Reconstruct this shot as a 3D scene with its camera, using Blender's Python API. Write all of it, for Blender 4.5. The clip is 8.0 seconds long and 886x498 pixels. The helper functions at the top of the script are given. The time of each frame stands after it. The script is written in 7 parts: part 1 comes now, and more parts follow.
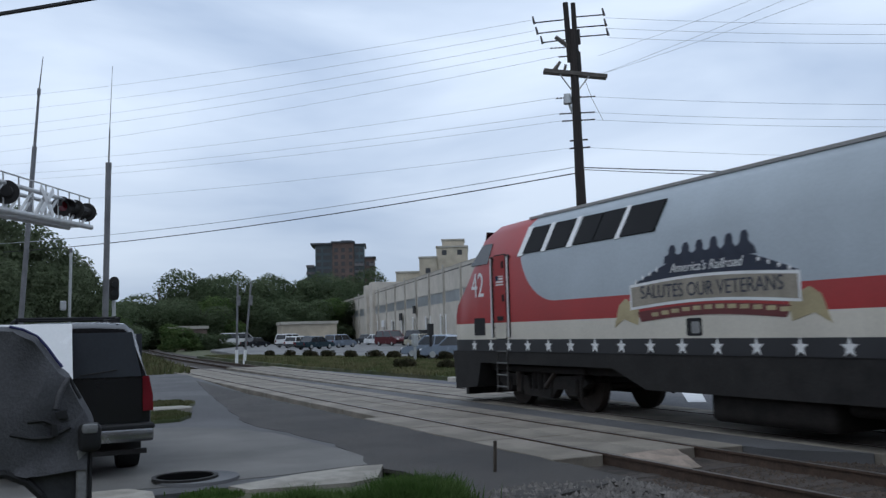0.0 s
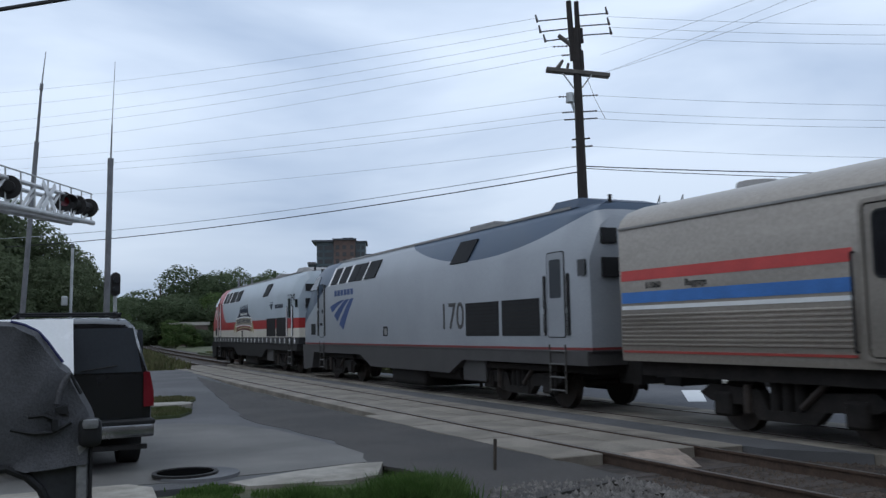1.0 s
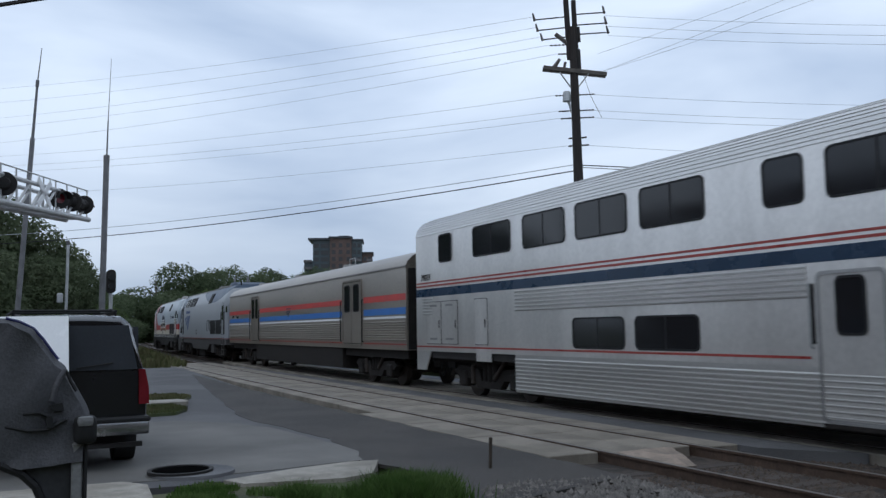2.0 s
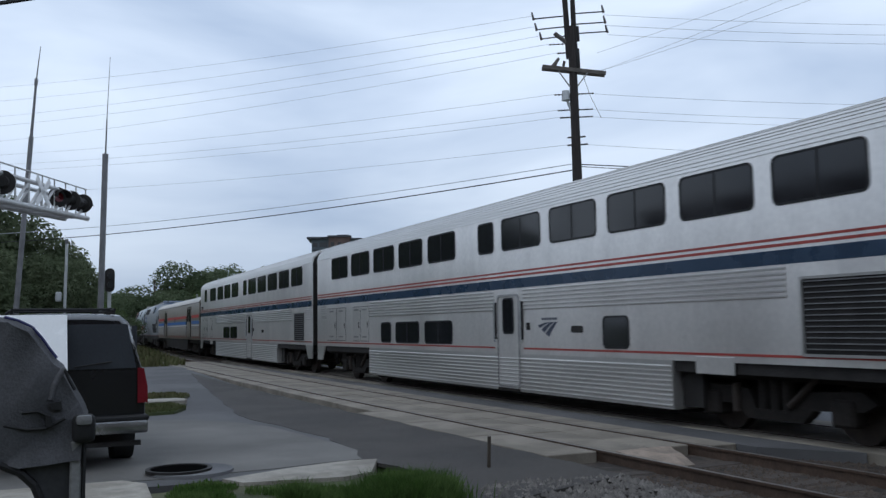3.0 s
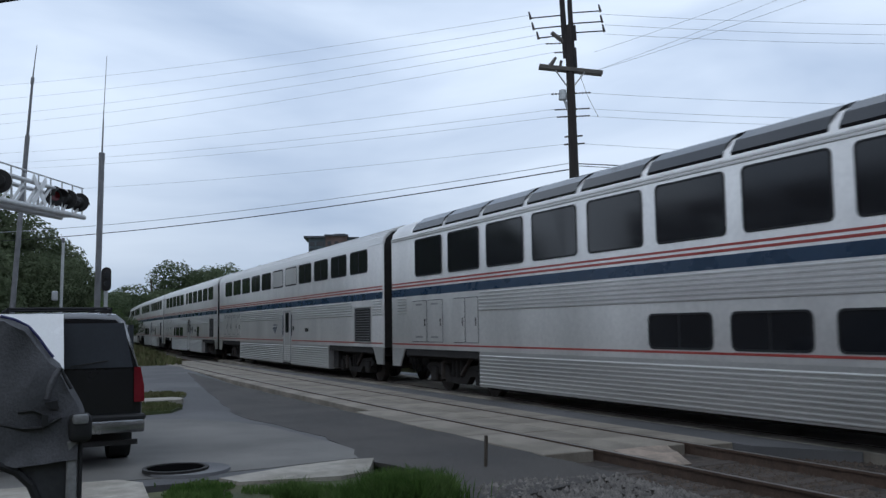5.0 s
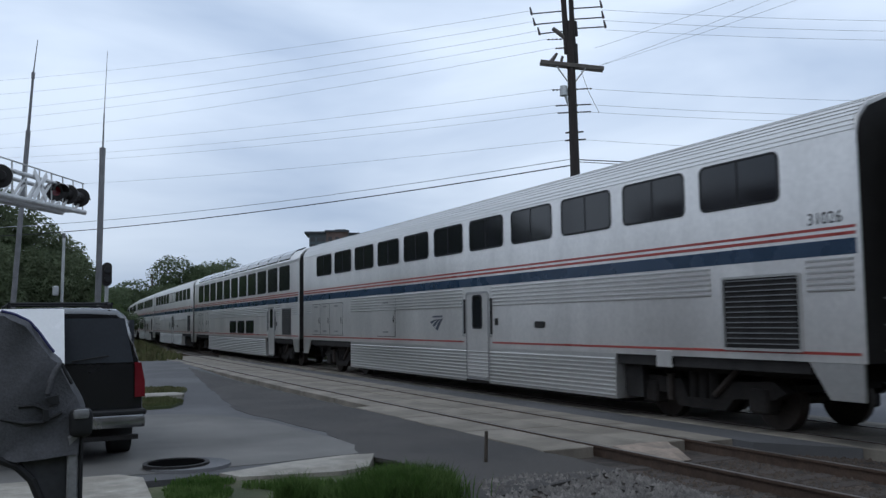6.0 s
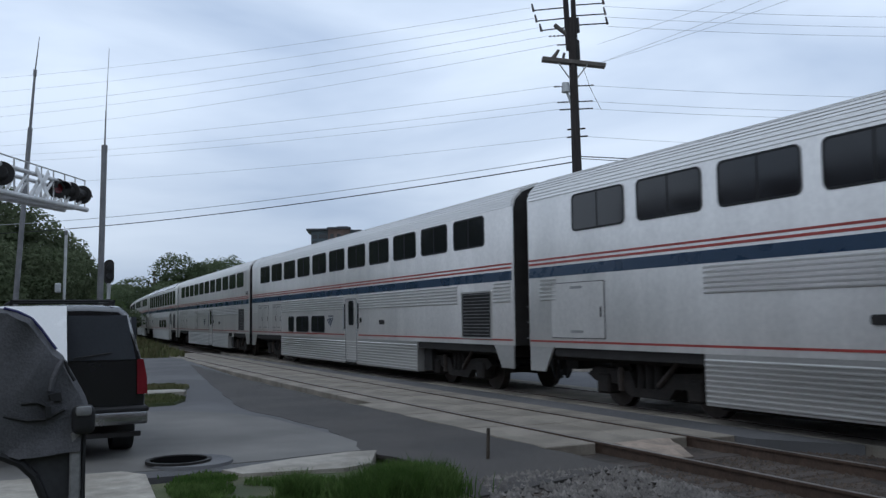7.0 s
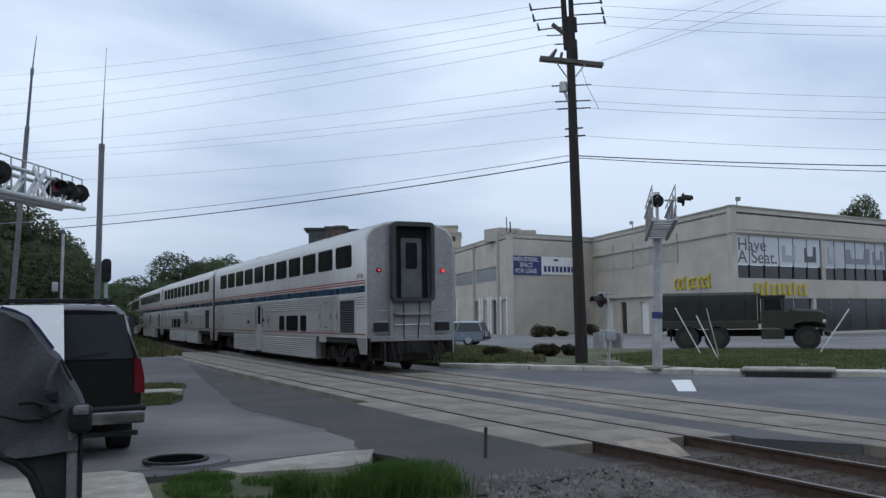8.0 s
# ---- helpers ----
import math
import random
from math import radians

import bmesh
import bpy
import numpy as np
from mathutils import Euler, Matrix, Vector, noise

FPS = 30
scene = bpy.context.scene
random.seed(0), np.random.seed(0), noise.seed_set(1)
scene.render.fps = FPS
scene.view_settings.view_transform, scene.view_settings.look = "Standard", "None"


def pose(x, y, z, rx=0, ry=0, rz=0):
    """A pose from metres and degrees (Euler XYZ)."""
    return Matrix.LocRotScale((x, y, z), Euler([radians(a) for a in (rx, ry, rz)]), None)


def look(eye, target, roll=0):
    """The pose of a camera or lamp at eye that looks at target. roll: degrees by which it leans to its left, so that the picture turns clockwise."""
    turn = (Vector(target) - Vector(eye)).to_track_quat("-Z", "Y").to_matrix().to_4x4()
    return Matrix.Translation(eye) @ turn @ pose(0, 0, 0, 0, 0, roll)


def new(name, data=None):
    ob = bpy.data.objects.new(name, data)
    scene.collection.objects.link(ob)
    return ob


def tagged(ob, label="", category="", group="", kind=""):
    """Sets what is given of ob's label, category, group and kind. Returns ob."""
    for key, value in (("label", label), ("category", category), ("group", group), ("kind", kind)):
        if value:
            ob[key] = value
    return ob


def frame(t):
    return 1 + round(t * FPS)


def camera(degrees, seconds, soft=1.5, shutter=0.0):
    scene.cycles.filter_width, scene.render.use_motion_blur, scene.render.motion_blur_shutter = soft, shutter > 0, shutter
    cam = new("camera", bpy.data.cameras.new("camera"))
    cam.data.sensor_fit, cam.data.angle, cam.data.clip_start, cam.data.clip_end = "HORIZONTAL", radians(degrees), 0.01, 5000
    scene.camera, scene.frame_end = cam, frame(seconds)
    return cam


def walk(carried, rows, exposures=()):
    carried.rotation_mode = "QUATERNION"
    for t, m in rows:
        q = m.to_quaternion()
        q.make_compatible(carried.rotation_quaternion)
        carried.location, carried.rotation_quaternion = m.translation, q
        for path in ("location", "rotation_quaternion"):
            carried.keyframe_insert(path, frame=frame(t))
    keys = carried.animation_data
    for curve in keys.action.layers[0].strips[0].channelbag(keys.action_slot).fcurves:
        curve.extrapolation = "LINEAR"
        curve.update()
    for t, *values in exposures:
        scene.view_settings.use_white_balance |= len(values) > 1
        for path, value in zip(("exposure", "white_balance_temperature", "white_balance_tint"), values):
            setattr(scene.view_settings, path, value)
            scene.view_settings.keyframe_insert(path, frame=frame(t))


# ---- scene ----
cam = camera(52.92, 8.0, soft=1.4, shutter=0.06)
EYE = (0.0, 0.0, 1.76)
WALK = [
    (0.0, 95.290, 1.450, -25.901), (0.5, 95.128, 1.420, -25.880), (1.0, 95.155, 1.059, -25.847),
    (1.5, 95.106, 0.906, -26.037), (3.0, 94.983, 0.819, -26.186), (3.5, 94.991, 0.696, -26.336),
    (4.0, 94.962, 0.659, -26.267), (4.5, 94.966, 0.830, -26.391), (6.0, 94.655, 0.694, -26.353),
    (6.5, 94.483, 0.752, -26.235), (7.0, 94.459, 0.729, -26.231), (7.5, 94.475, 0.754, -26.323),
    (8.0, 94.408, 0.701, -26.390)]
walk(cam, [(t, pose(*EYE, rx, ry, rz)) for t, rx, ry, rz in WALK], exposures=[(0, -0.02, 6150, 8), (8, -0.02, 6150, 8)])

# ---- sky and light: an overcast afternoon ----
world = bpy.data.worlds.new("sky")
scene.world = world
world.use_nodes = True
wt = world.node_tree
bg = wt.nodes["Background"]
sky = wt.nodes.new("ShaderNodeTexSky")
sky.sky_type = "NISHITA"
sky.sun_disc = False
sky.sun_elevation, sky.sun_rotation = radians(52), radians(200)
coord = wt.nodes.new("ShaderNodeTexCoord")
stretch = wt.nodes.new("ShaderNodeMapping")
stretch.inputs["Rotation"].default_value = (0, radians(8), radians(-26))
stretch.inputs["Scale"].default_value = (1.3, 1.0, 4.6)
cloud = wt.nodes.new("ShaderNodeTexNoise")
cloud.inputs["Scale"].default_value, cloud.inputs["Detail"].default_value = 1.7, 5
cloud.inputs["Roughness"].default_value, cloud.inputs["Distortion"].default_value = 0.47, 0.35
ramp = wt.nodes.new("ShaderNodeValToRGB")
ramp.color_ramp.elements[0].position, ramp.color_ramp.elements[0].color = 0.32, (0.47, 0.56, 0.72, 1)
ramp.color_ramp.elements[1].position, ramp.color_ramp.elements[1].color = 0.60, (0.77, 0.85, 0.98, 1)
strong = wt.nodes.new("ShaderNodeMix")
strong.data_type = "RGBA"
strong.inputs["Factor"].default_value = 0.94
skydim = wt.nodes.new("ShaderNodeVectorMath")
skydim.operation = "SCALE"
skydim.inputs["Scale"].default_value = 0.10
wt.links.new(coord.outputs["Generated"], stretch.inputs["Vector"])
wt.links.new(stretch.outputs["Vector"], cloud.inputs["Vector"])
wt.links.new(cloud.outputs["Fac"], ramp.inputs["Fac"])
wt.links.new(sky.outputs["Color"], skydim.inputs[0])
wt.links.new(skydim.outputs["Vector"], strong.inputs["A"])
wt.links.new(ramp.outputs["Color"], strong.inputs["B"])
# an overcast sky is a little darker towards the horizon
updown = wt.nodes.new("ShaderNodeSeparateXYZ")
horizon = wt.nodes.new("ShaderNodeMapRange")
horizon.interpolation_type = "SMOOTHSTEP"
horizon.inputs["From Min"].default_value, horizon.inputs["From Max"].default_value = 0.0, 0.30
horizon.inputs["To Min"].default_value, horizon.inputs["To Max"].default_value = 0.80, 1.04
dim = wt.nodes.new("ShaderNodeVectorMath")
dim.operation = "SCALE"
wt.links.new(coord.outputs["Generated"], updown.inputs[0])
wt.links.new(updown.outputs["Z"], horizon.inputs["Value"])
wt.links.new(strong.outputs["Result"], dim.inputs[0])
wt.links.new(horizon.outputs["Result"], dim.inputs["Scale"])
wt.links.new(dim.outputs["Vector"], bg.inputs["Color"])
bg.inputs["Strength"].default_value = 1.06
sun = new("sun", bpy.data.lights.new("sun", "SUN"))
sun.data.energy, sun.data.angle, sun.data.color = 0.4, radians(25), (1.0, 0.97, 0.92)
sun.matrix_world = look((0, 0, 50), (0 + 20, 50 * 0.2, 10))


# ---- materials ----
def node(nt, kind, **inputs):
    n = nt.nodes.new(kind)
    for k, v in inputs.items():
        n.inputs[k.replace("_", " ")].default_value = v
    return n


def base_material(name, rough, metal):
    m = bpy.data.materials.new(name)
    m.use_nodes = True
    b = m.node_tree.nodes["Principled BSDF"]
    b.inputs["Roughness"].default_value, b.inputs["Metallic"].default_value = rough, metal
    return m, m.node_tree, b


def scale_color(nt, source, factor_socket, lo, hi):
    """Multiplies a colour by a value that a noise moves between lo and hi."""
    rng = node(nt, "ShaderNodeMapRange")
    rng.inputs["From Min"].default_value, rng.inputs["From Max"].default_value = 0.3, 0.7
    rng.inputs["To Min"].default_value, rng.inputs["To Max"].default_value = lo, hi
    nt.links.new(factor_socket, rng.inputs["Value"])
    mul = node(nt, "ShaderNodeVectorMath")
    mul.operation = "SCALE"
    nt.links.new(source, mul.inputs[0])
    nt.links.new(rng.outputs["Result"], mul.inputs["Scale"])
    return mul.outputs["Vector"]


def weather(nt, b, source, var, scale, bump, bscale, stretch_by=(1, 1, 1), rough_var=0.1):
    tc = node(nt, "ShaderNodeTexCoord")
    mp = node(nt, "ShaderNodeMapping")
    mp.inputs["Scale"].default_value = stretch_by
    nt.links.new(tc.outputs["Object"], mp.inputs["Vector"])
    big = node(nt, "ShaderNodeTexNoise", Scale=scale, Detail=5.0)
    fine = node(nt, "ShaderNodeTexNoise", Scale=bscale, Detail=4.0)
    nt.links.new(mp.outputs["Vector"], big.inputs["Vector"])
    nt.links.new(tc.outputs["Object"], fine.inputs["Vector"])
    c = scale_color(nt, source, big.outputs["Fac"], 1 - var, 1 + var * 0.6)
    c = scale_color(nt, c, fine.outputs["Fac"], 1 - var * 0.6, 1 + var * 0.4)
    info = node(nt, "ShaderNodeObjectInfo")
    rr = node(nt, "ShaderNodeMapRange")
    rr.inputs["To Min"].default_value, rr.inputs["To Max"].default_value = 1 - var * 0.3, 1 + var * 0.3
    nt.links.new(info.outputs["Random"], rr.inputs["Value"])
    mul = node(nt, "ShaderNodeVectorMath")
    mul.operation = "SCALE"
    nt.links.new(c, mul.inputs[0])
    nt.links.new(rr.outputs["Result"], mul.inputs["Scale"])
    nt.links.new(mul.outputs["Vector"], b.inputs["Base Color"])
    r0 = b.inputs["Roughness"].default_value
    rg = node(nt, "ShaderNodeMapRange")
    rg.inputs["To Min"].default_value, rg.inputs["To Max"].default_value = max(0.02, r0 - rough_var), min(1, r0 + rough_var)
    nt.links.new(big.outputs["Fac"], rg.inputs["Value"])
    nt.links.new(rg.outputs["Result"], b.inputs["Roughness"])
    if bump:
        bp = node(nt, "ShaderNodeBump", Strength=bump, Distance=0.02)
        nt.links.new(fine.outputs["Fac"], bp.inputs["Height"])
        nt.links.new(bp.outputs["Normal"], b.inputs["Normal"])


def mat(name, color, rough=0.6, metal=0.0, var=0.18, scale=1.2, bump=0.1, bscale=30.0, stretch_by=(1, 1, 1), spec=0.5):
    m, nt, b = base_material(name, rough, metal)
    b.inputs["Specular IOR Level"].default_value = spec
    rgb = node(nt, "ShaderNodeRGB")
    rgb.outputs[0].default_value = (*color, 1)
    weather(nt, b, rgb.outputs[0], var, scale, bump, bscale, stretch_by)
    return m


def two_tone(name, a, c, rough, scale, lo=0.42, hi=0.58, var=0.2, bump=0.3, bscale=40.0, detail=6.0, metal=0.0, spec=0.5):
    """Two colours in patches, with grain."""
    m, nt, b = base_material(name, rough, metal)
    b.inputs["Specular IOR Level"].default_value = spec
    tc = node(nt, "ShaderNodeTexCoord")
    n = node(nt, "ShaderNodeTexNoise", Scale=scale, Detail=detail)
    nt.links.new(tc.outputs["Object"], n.inputs["Vector"])
    r = node(nt, "ShaderNodeValToRGB")
    r.color_ramp.elements[0].position, r.color_ramp.elements[0].color = lo, (*a, 1)
    r.color_ramp.elements[1].position, r.color_ramp.elements[1].color = hi, (*c, 1)
    nt.links.new(n.outputs["Fac"], r.inputs["Fac"])
    weather(nt, b, r.outputs["Color"], var, scale * 3, bump, bscale)
    return m


def leafy(name, a, c, scale, var=0.3):
    """Leaves: two greens in patches, a share of the light coming through them."""
    m = two_tone(name, a, c, 0.85, scale, var=var, bump=0, spec=0.12)
    nt = m.node_tree
    b = nt.nodes["Principled BSDF"]
    thin = node(nt, "ShaderNodeBsdfTranslucent")
    nt.links.new(b.inputs["Base Color"].links[0].from_socket, thin.inputs["Color"])
    both = node(nt, "ShaderNodeMixShader")
    both.inputs[0].default_value = 0.5
    nt.links.new(b.outputs[0], both.inputs[1])
    nt.links.new(thin.outputs[0], both.inputs[2])
    nt.links.new(both.outputs[0], nt.nodes["Material Output"].inputs["Surface"])
    return m


def glow(name, color, strength):
    m, nt, b = base_material(name, 0.3, 0)
    b.inputs["Base Color"].default_value = (*color, 1)
    b.inputs["Emission Color"].default_value, b.inputs["Emission Strength"].default_value = (*color, 1), strength
    return m


STEEL = mat("stainless_steel", (0.61, 0.60, 0.58), 0.33, 0.78, 0.14, 0.5, 0.02, 25, (1, 0.25, 2.5))
STEEL_PLAIN = mat("stainless_sheet", (0.70, 0.68, 0.655), 0.34, 0.62, 0.12, 0.7, 0.02, 12, (1, 2.0, 0.35))
STEEL_OLD = mat("dulled_steel", (0.36, 0.32, 0.275), 0.38, 0.6, 0.24, 0.5, 0.03, 20, (1, 0.3, 2.0))
STEEL_END = mat("grimy_end_steel", (0.36, 0.355, 0.35), 0.42, 0.55, 0.22, 0.9, 0.03, 10, (1, 1, 0.4))
ROOF_GREY = mat("dusty_roof", (0.30, 0.29, 0.28), 0.7, 0.1, 0.2, 0.6, 0.05, 20)
RED = mat("stripe_red", (0.33, 0.055, 0.045), 0.3, 0, 0.15, 2)
RED_BRIGHT = mat("stripe_bright_red", (0.52, 0.065, 0.06), 0.45, 0, 0.15, 2)
BLUE_DARK = mat("stripe_navy", (0.020, 0.044, 0.085), 0.28, 0, 0.15, 2)
BLUE = mat("stripe_blue", (0.05, 0.17, 0.47), 0.45, 0, 0.15, 2)
WHITE = mat("white_paint", (0.75, 0.75, 0.74), 0.5, 0, 0.08, 2)
GLASS = mat("tinted_glass", (0.012, 0.013, 0.016), 0.07, 0, 0.1, 1, 0.0)
# base grey raised to paint in reflected sky
SUVGLASS = mat("suv_glass_sky_grey", (0.045, 0.05, 0.058), 0.08, 0, 0.1, 1, 0)
GASKET = mat("rubber_gasket", (0.016, 0.016, 0.017), 0.65, 0, 0.1, spec=0.3)
# grimy black parts; also painted shade over bogies and on end walls
BLACK = mat("black_grime_and_shade", (0.027, 0.025, 0.024), 0.7, 0.0, 0.35, 3, 0.15, spec=0.25)
# brown grime, darkened further to paint in the shade under the cars
UNDER = mat("underframe_grime_and_shade", (0.021, 0.0175, 0.0155), 0.8, 0.0, 0.45, 3, 0.2, spec=0.25)
WHEEL = mat("wheel_steel", (0.055, 0.043, 0.036), 0.6, 0.4, 0.3, 6)
RAIL_RUST = mat("rail_rust", (0.085, 0.055, 0.039), 0.75, 0.3, 0.3, 6, 0.2)
RAIL_TOP = mat("rail_shine", (0.21, 0.19, 0.175), 0.5, 0.75, 0.2, 6)
PANEL = two_tone("crossing_concrete", (0.160, 0.140, 0.112), (0.230, 0.203, 0.166), 0.85, 0.9, var=0.17, bump=0.3)
KERB = two_tone("cream_kerb", (0.40, 0.38, 0.335), (0.50, 0.475, 0.42), 0.85, 1.5, var=0.2)
GRASS_FAR = two_tone("mown_grass", (0.100, 0.125, 0.048), (0.145, 0.165, 0.078), 0.9, 0.6, bump=0, spec=0.15)
CONC = two_tone("kerb_concrete", (0.235, 0.215, 0.18), (0.33, 0.305, 0.262), 0.85, 1.7, var=0.2)
ASPHALT = two_tone("asphalt", (0.114, 0.109, 0.101), (0.162, 0.155, 0.143), 0.85, 0.35, var=0.15, bump=0.5, bscale=90)
ASPHALT_MID = two_tone("aged_asphalt", (0.078, 0.077, 0.079), (0.110, 0.108, 0.110), 0.85, 0.3, var=0.16, bump=0.5, bscale=90)
ASPHALT_NEW = two_tone("dark_asphalt", (0.037, 0.033, 0.030), (0.052, 0.046, 0.041), 0.85, 0.5, var=0.18, bump=0.5, bscale=90)
ASPHALT_FAR = two_tone("worn_asphalt", (0.10, 0.102, 0.11), (0.14, 0.14, 0.145), 0.85, 0.3, var=0.15, bump=0.5, bscale=90)
LOT = two_tone("lot_asphalt", (0.14, 0.14, 0.14), (0.19, 0.185, 0.18), 0.9, 0.15)
BALLAST_BED = two_tone("ballast_bed", (0.026, 0.020, 0.016), (0.064, 0.049, 0.039), 0.95, 4, var=0.4, bump=1.0, bscale=18)
STONE = mat("ballast_stone", (0.18, 0.165, 0.152), 0.9, 0, 0.55, 5, 0.3)
TIE = mat("creosoted_tie", (0.06, 0.048, 0.04), 0.9, 0, 0.35, 4, 0.4, 30, (8, 1, 1))
GRASS_SOIL = two_tone("grassy_soil", (0.055, 0.07, 0.025), (0.10, 0.10, 0.05), 0.95, 0.5, var=0.35, bump=0.6)
GRASS = leafy("grass_blades", (0.060, 0.112, 0.026), (0.105, 0.165, 0.050), 3)
GRASS_DRY = two_tone("dry_grass", (0.085, 0.098, 0.040), (0.13, 0.122, 0.062), 0.9, 0.5, bump=0, spec=0.15)
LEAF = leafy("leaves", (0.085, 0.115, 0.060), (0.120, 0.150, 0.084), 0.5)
# lighter copy of the leaves, making up in colour for the near crowns' self-shading
LEAF_NEAR = leafy("leaves_lightened", (0.112, 0.140, 0.078), (0.150, 0.178, 0.105), 0.4)
LEAF_LIGHT = leafy("light_leaves", (0.075, 0.12, 0.04), (0.12, 0.165, 0.06), 0.7)
LEAF_BUSH = leafy("bush_leaves", (0.042, 0.042, 0.022), (0.078, 0.068, 0.040), 2)
BARK = mat("bark", (0.07, 0.055, 0.042), 0.9, 0, 0.3, 4, 0.5)
POLE_WOOD = mat("creosoted_pole", (0.026, 0.021, 0.019), 0.9, 0, 0.4, 3, 0.5, 25, (6, 6, 0.6))
ARM_WOOD = mat("weathered_crossarm", (0.10, 0.09, 0.08), 0.9, 0, 0.3, 5, 0.4)
MAST = mat("weathered_mast", (0.17, 0.17, 0.175), 0.6, 0.3, 0.25, 3)
BLACK_PANEL = mat("matt_black_panel", (0.012, 0.012, 0.013), 0.6, 0, 0.15, 2, 0, spec=0.12)
VOID = mat("unlit_shaft", (0.004, 0.004, 0.004), 1.0, 0, 0.1, spec=0.0)
RAMP = two_tone("stained_ramp", (0.22, 0.18, 0.145), (0.31, 0.245, 0.195), 0.85, 3)
STONE_BROWN = mat("rusty_ballast_stone", (0.080, 0.060, 0.046), 0.95, 0, 0.5, 8, 0.3)
GALV = mat("galvanised_steel", (0.42, 0.43, 0.43), 0.5, 0.5, 0.2, 3)
ALU = mat("aluminium_paint", (0.46, 0.46, 0.455), 0.5, 0.3, 0.2, 3)
WIRE = mat("cable", (0.02, 0.02, 0.022), 0.7, 0, 0.1)
WIRE_GREY = mat("bare_wire", (0.52, 0.55, 0.59), 0.6, 0.3, 0.1)
INSULATOR = mat("insulator", (0.03, 0.022, 0.02), 0.3, 0, 0.2)
BEIGE = two_tone("painted_block_wall", (0.45, 0.41, 0.35), (0.51, 0.465, 0.40), 0.85, 0.25, var=0.10, bump=0.2, bscale=8)
BEIGE_LOW = two_tone("painted_band", (0.37, 0.345, 0.30), (0.42, 0.39, 0.34), 0.85, 0.4, var=0.12, bump=0.2)
ROOF_TAR = mat("roof_tar", (0.06, 0.06, 0.06), 0.9)
DARKGLASS = mat("dark_window_glass", (0.02, 0.021, 0.024), 0.12, 0, 0.2, 1, 0)
OLIVE = mat("olive_drab", (0.032, 0.036, 0.024), 0.7, 0, 0.25, 2)
CANVAS = mat("olive_canvas", (0.018, 0.021, 0.016), 0.9, 0, 0.3, 2, 0.3)
TYRE = mat("tyre_rubber", (0.02, 0.02, 0.02), 0.85, 0, 0.2, 6, 0.3)
CHROME = mat("bumper_chrome", (0.42, 0.42, 0.42), 0.25, 0.9, 0.2, 4)
CARBLACK = mat("black_car_paint", (0.013, 0.013, 0.015), 0.18, 0, 0.15, 2, 0)
REDLENS = mat("red_lens", (0.15, 0.009, 0.016), 0.2, 0, 0.15, 6)
YELLOW = mat("yellow_sign_letters", (0.55, 0.44, 0.03), 0.5, 0, 0.08)
SIGN_BLUE = mat("banner_blue", (0.035, 0.05, 0.16), 0.6, 0, 0.1)
LAMP_RED = glow("marker_red", (1.0, 0.03, 0.05), 1.6)
FABRIC = mat("grey_cover_fabric", (0.082, 0.082, 0.090), 0.75, 0, 0.35, 3.5, 0.3, 60)

mat_print = mat("print_dark_grey", (0.10, 0.10, 0.11), 0.6, 0, 0.1)
PRINT_GREY = mat("print_grey", (0.42, 0.42, 0.43), 0.6, 0, 0.15)
PRINT_DARK = mat("print_mid_grey", (0.25, 0.25, 0.27), 0.6, 0, 0.15)
WHITE_PANEL = mat("printed_panel_white", (0.60, 0.61, 0.62), 0.5, 0, 0.1, 0.5)
SIGN_PALE = mat("sign_pale", (0.50, 0.51, 0.53), 0.5, 0, 0.08)
BEIGE_GREY = mat("glazed_strip", (0.24, 0.25, 0.255), 0.35, 0, 0.25, 0.5)
BEIGE_DEEP = two_tone("tan_masonry", (0.40, 0.35, 0.275), (0.47, 0.41, 0.32), 0.85, 0.2, var=0.15)
SHED_BROWN = two_tone("brown_siding", (0.10, 0.075, 0.06), (0.14, 0.10, 0.08), 0.85, 0.4)
TOWER_DARK = two_tone("dark_glass_cladding", (0.030, 0.050, 0.060), (0.048, 0.072, 0.082), 0.35, 0.3)
# brick colour greyed to paint in the haze of distance
TOWER_BRICK = two_tone("hazed_tower_brick", (0.10, 0.068, 0.058), (0.135, 0.09, 0.078), 0.85, 0.4)
TOWER_GREY = two_tone("tower_grey", (0.10, 0.095, 0.10), (0.15, 0.135, 0.14), 0.6, 0.4)
TOWER_ROOF = mat("tower_roof", (0.05, 0.055, 0.065), 0.6)


# ---- mesh helpers ----
def box(bm, x0, x1, y0, y1, z0, z1, m=None):
    c = [(x0, y0, z0), (x1, y0, z0), (x1, y1, z0), (x0, y1, z0), (x0, y0, z1), (x1, y0, z1), (x1, y1, z1), (x0, y1, z1)]
    v = [bm.verts.new(m @ Vector(p) if m else p) for p in c]
    for f in ((3, 2, 1, 0), (4, 5, 6, 7), (0, 1, 5, 4), (1, 2, 6, 5), (2, 3, 7, 6), (3, 0, 4, 7)):
        bm.faces.new([v[i] for i in f])
    return bm


def boxes(*list_of):
    bm = bmesh.new()
    for b in list_of:
        box(bm, *b)
    return bm


def bevelled(x0, x1, y0, y1, z0, z1, w=0.03, seg=2):
    bm = box(bmesh.new(), x0, x1, y0, y1, z0, z1)
    bmesh.ops.bevel(bm, geom=bm.edges[:], offset=w, segments=seg, affect="EDGES", profile=0.6)
    return bm


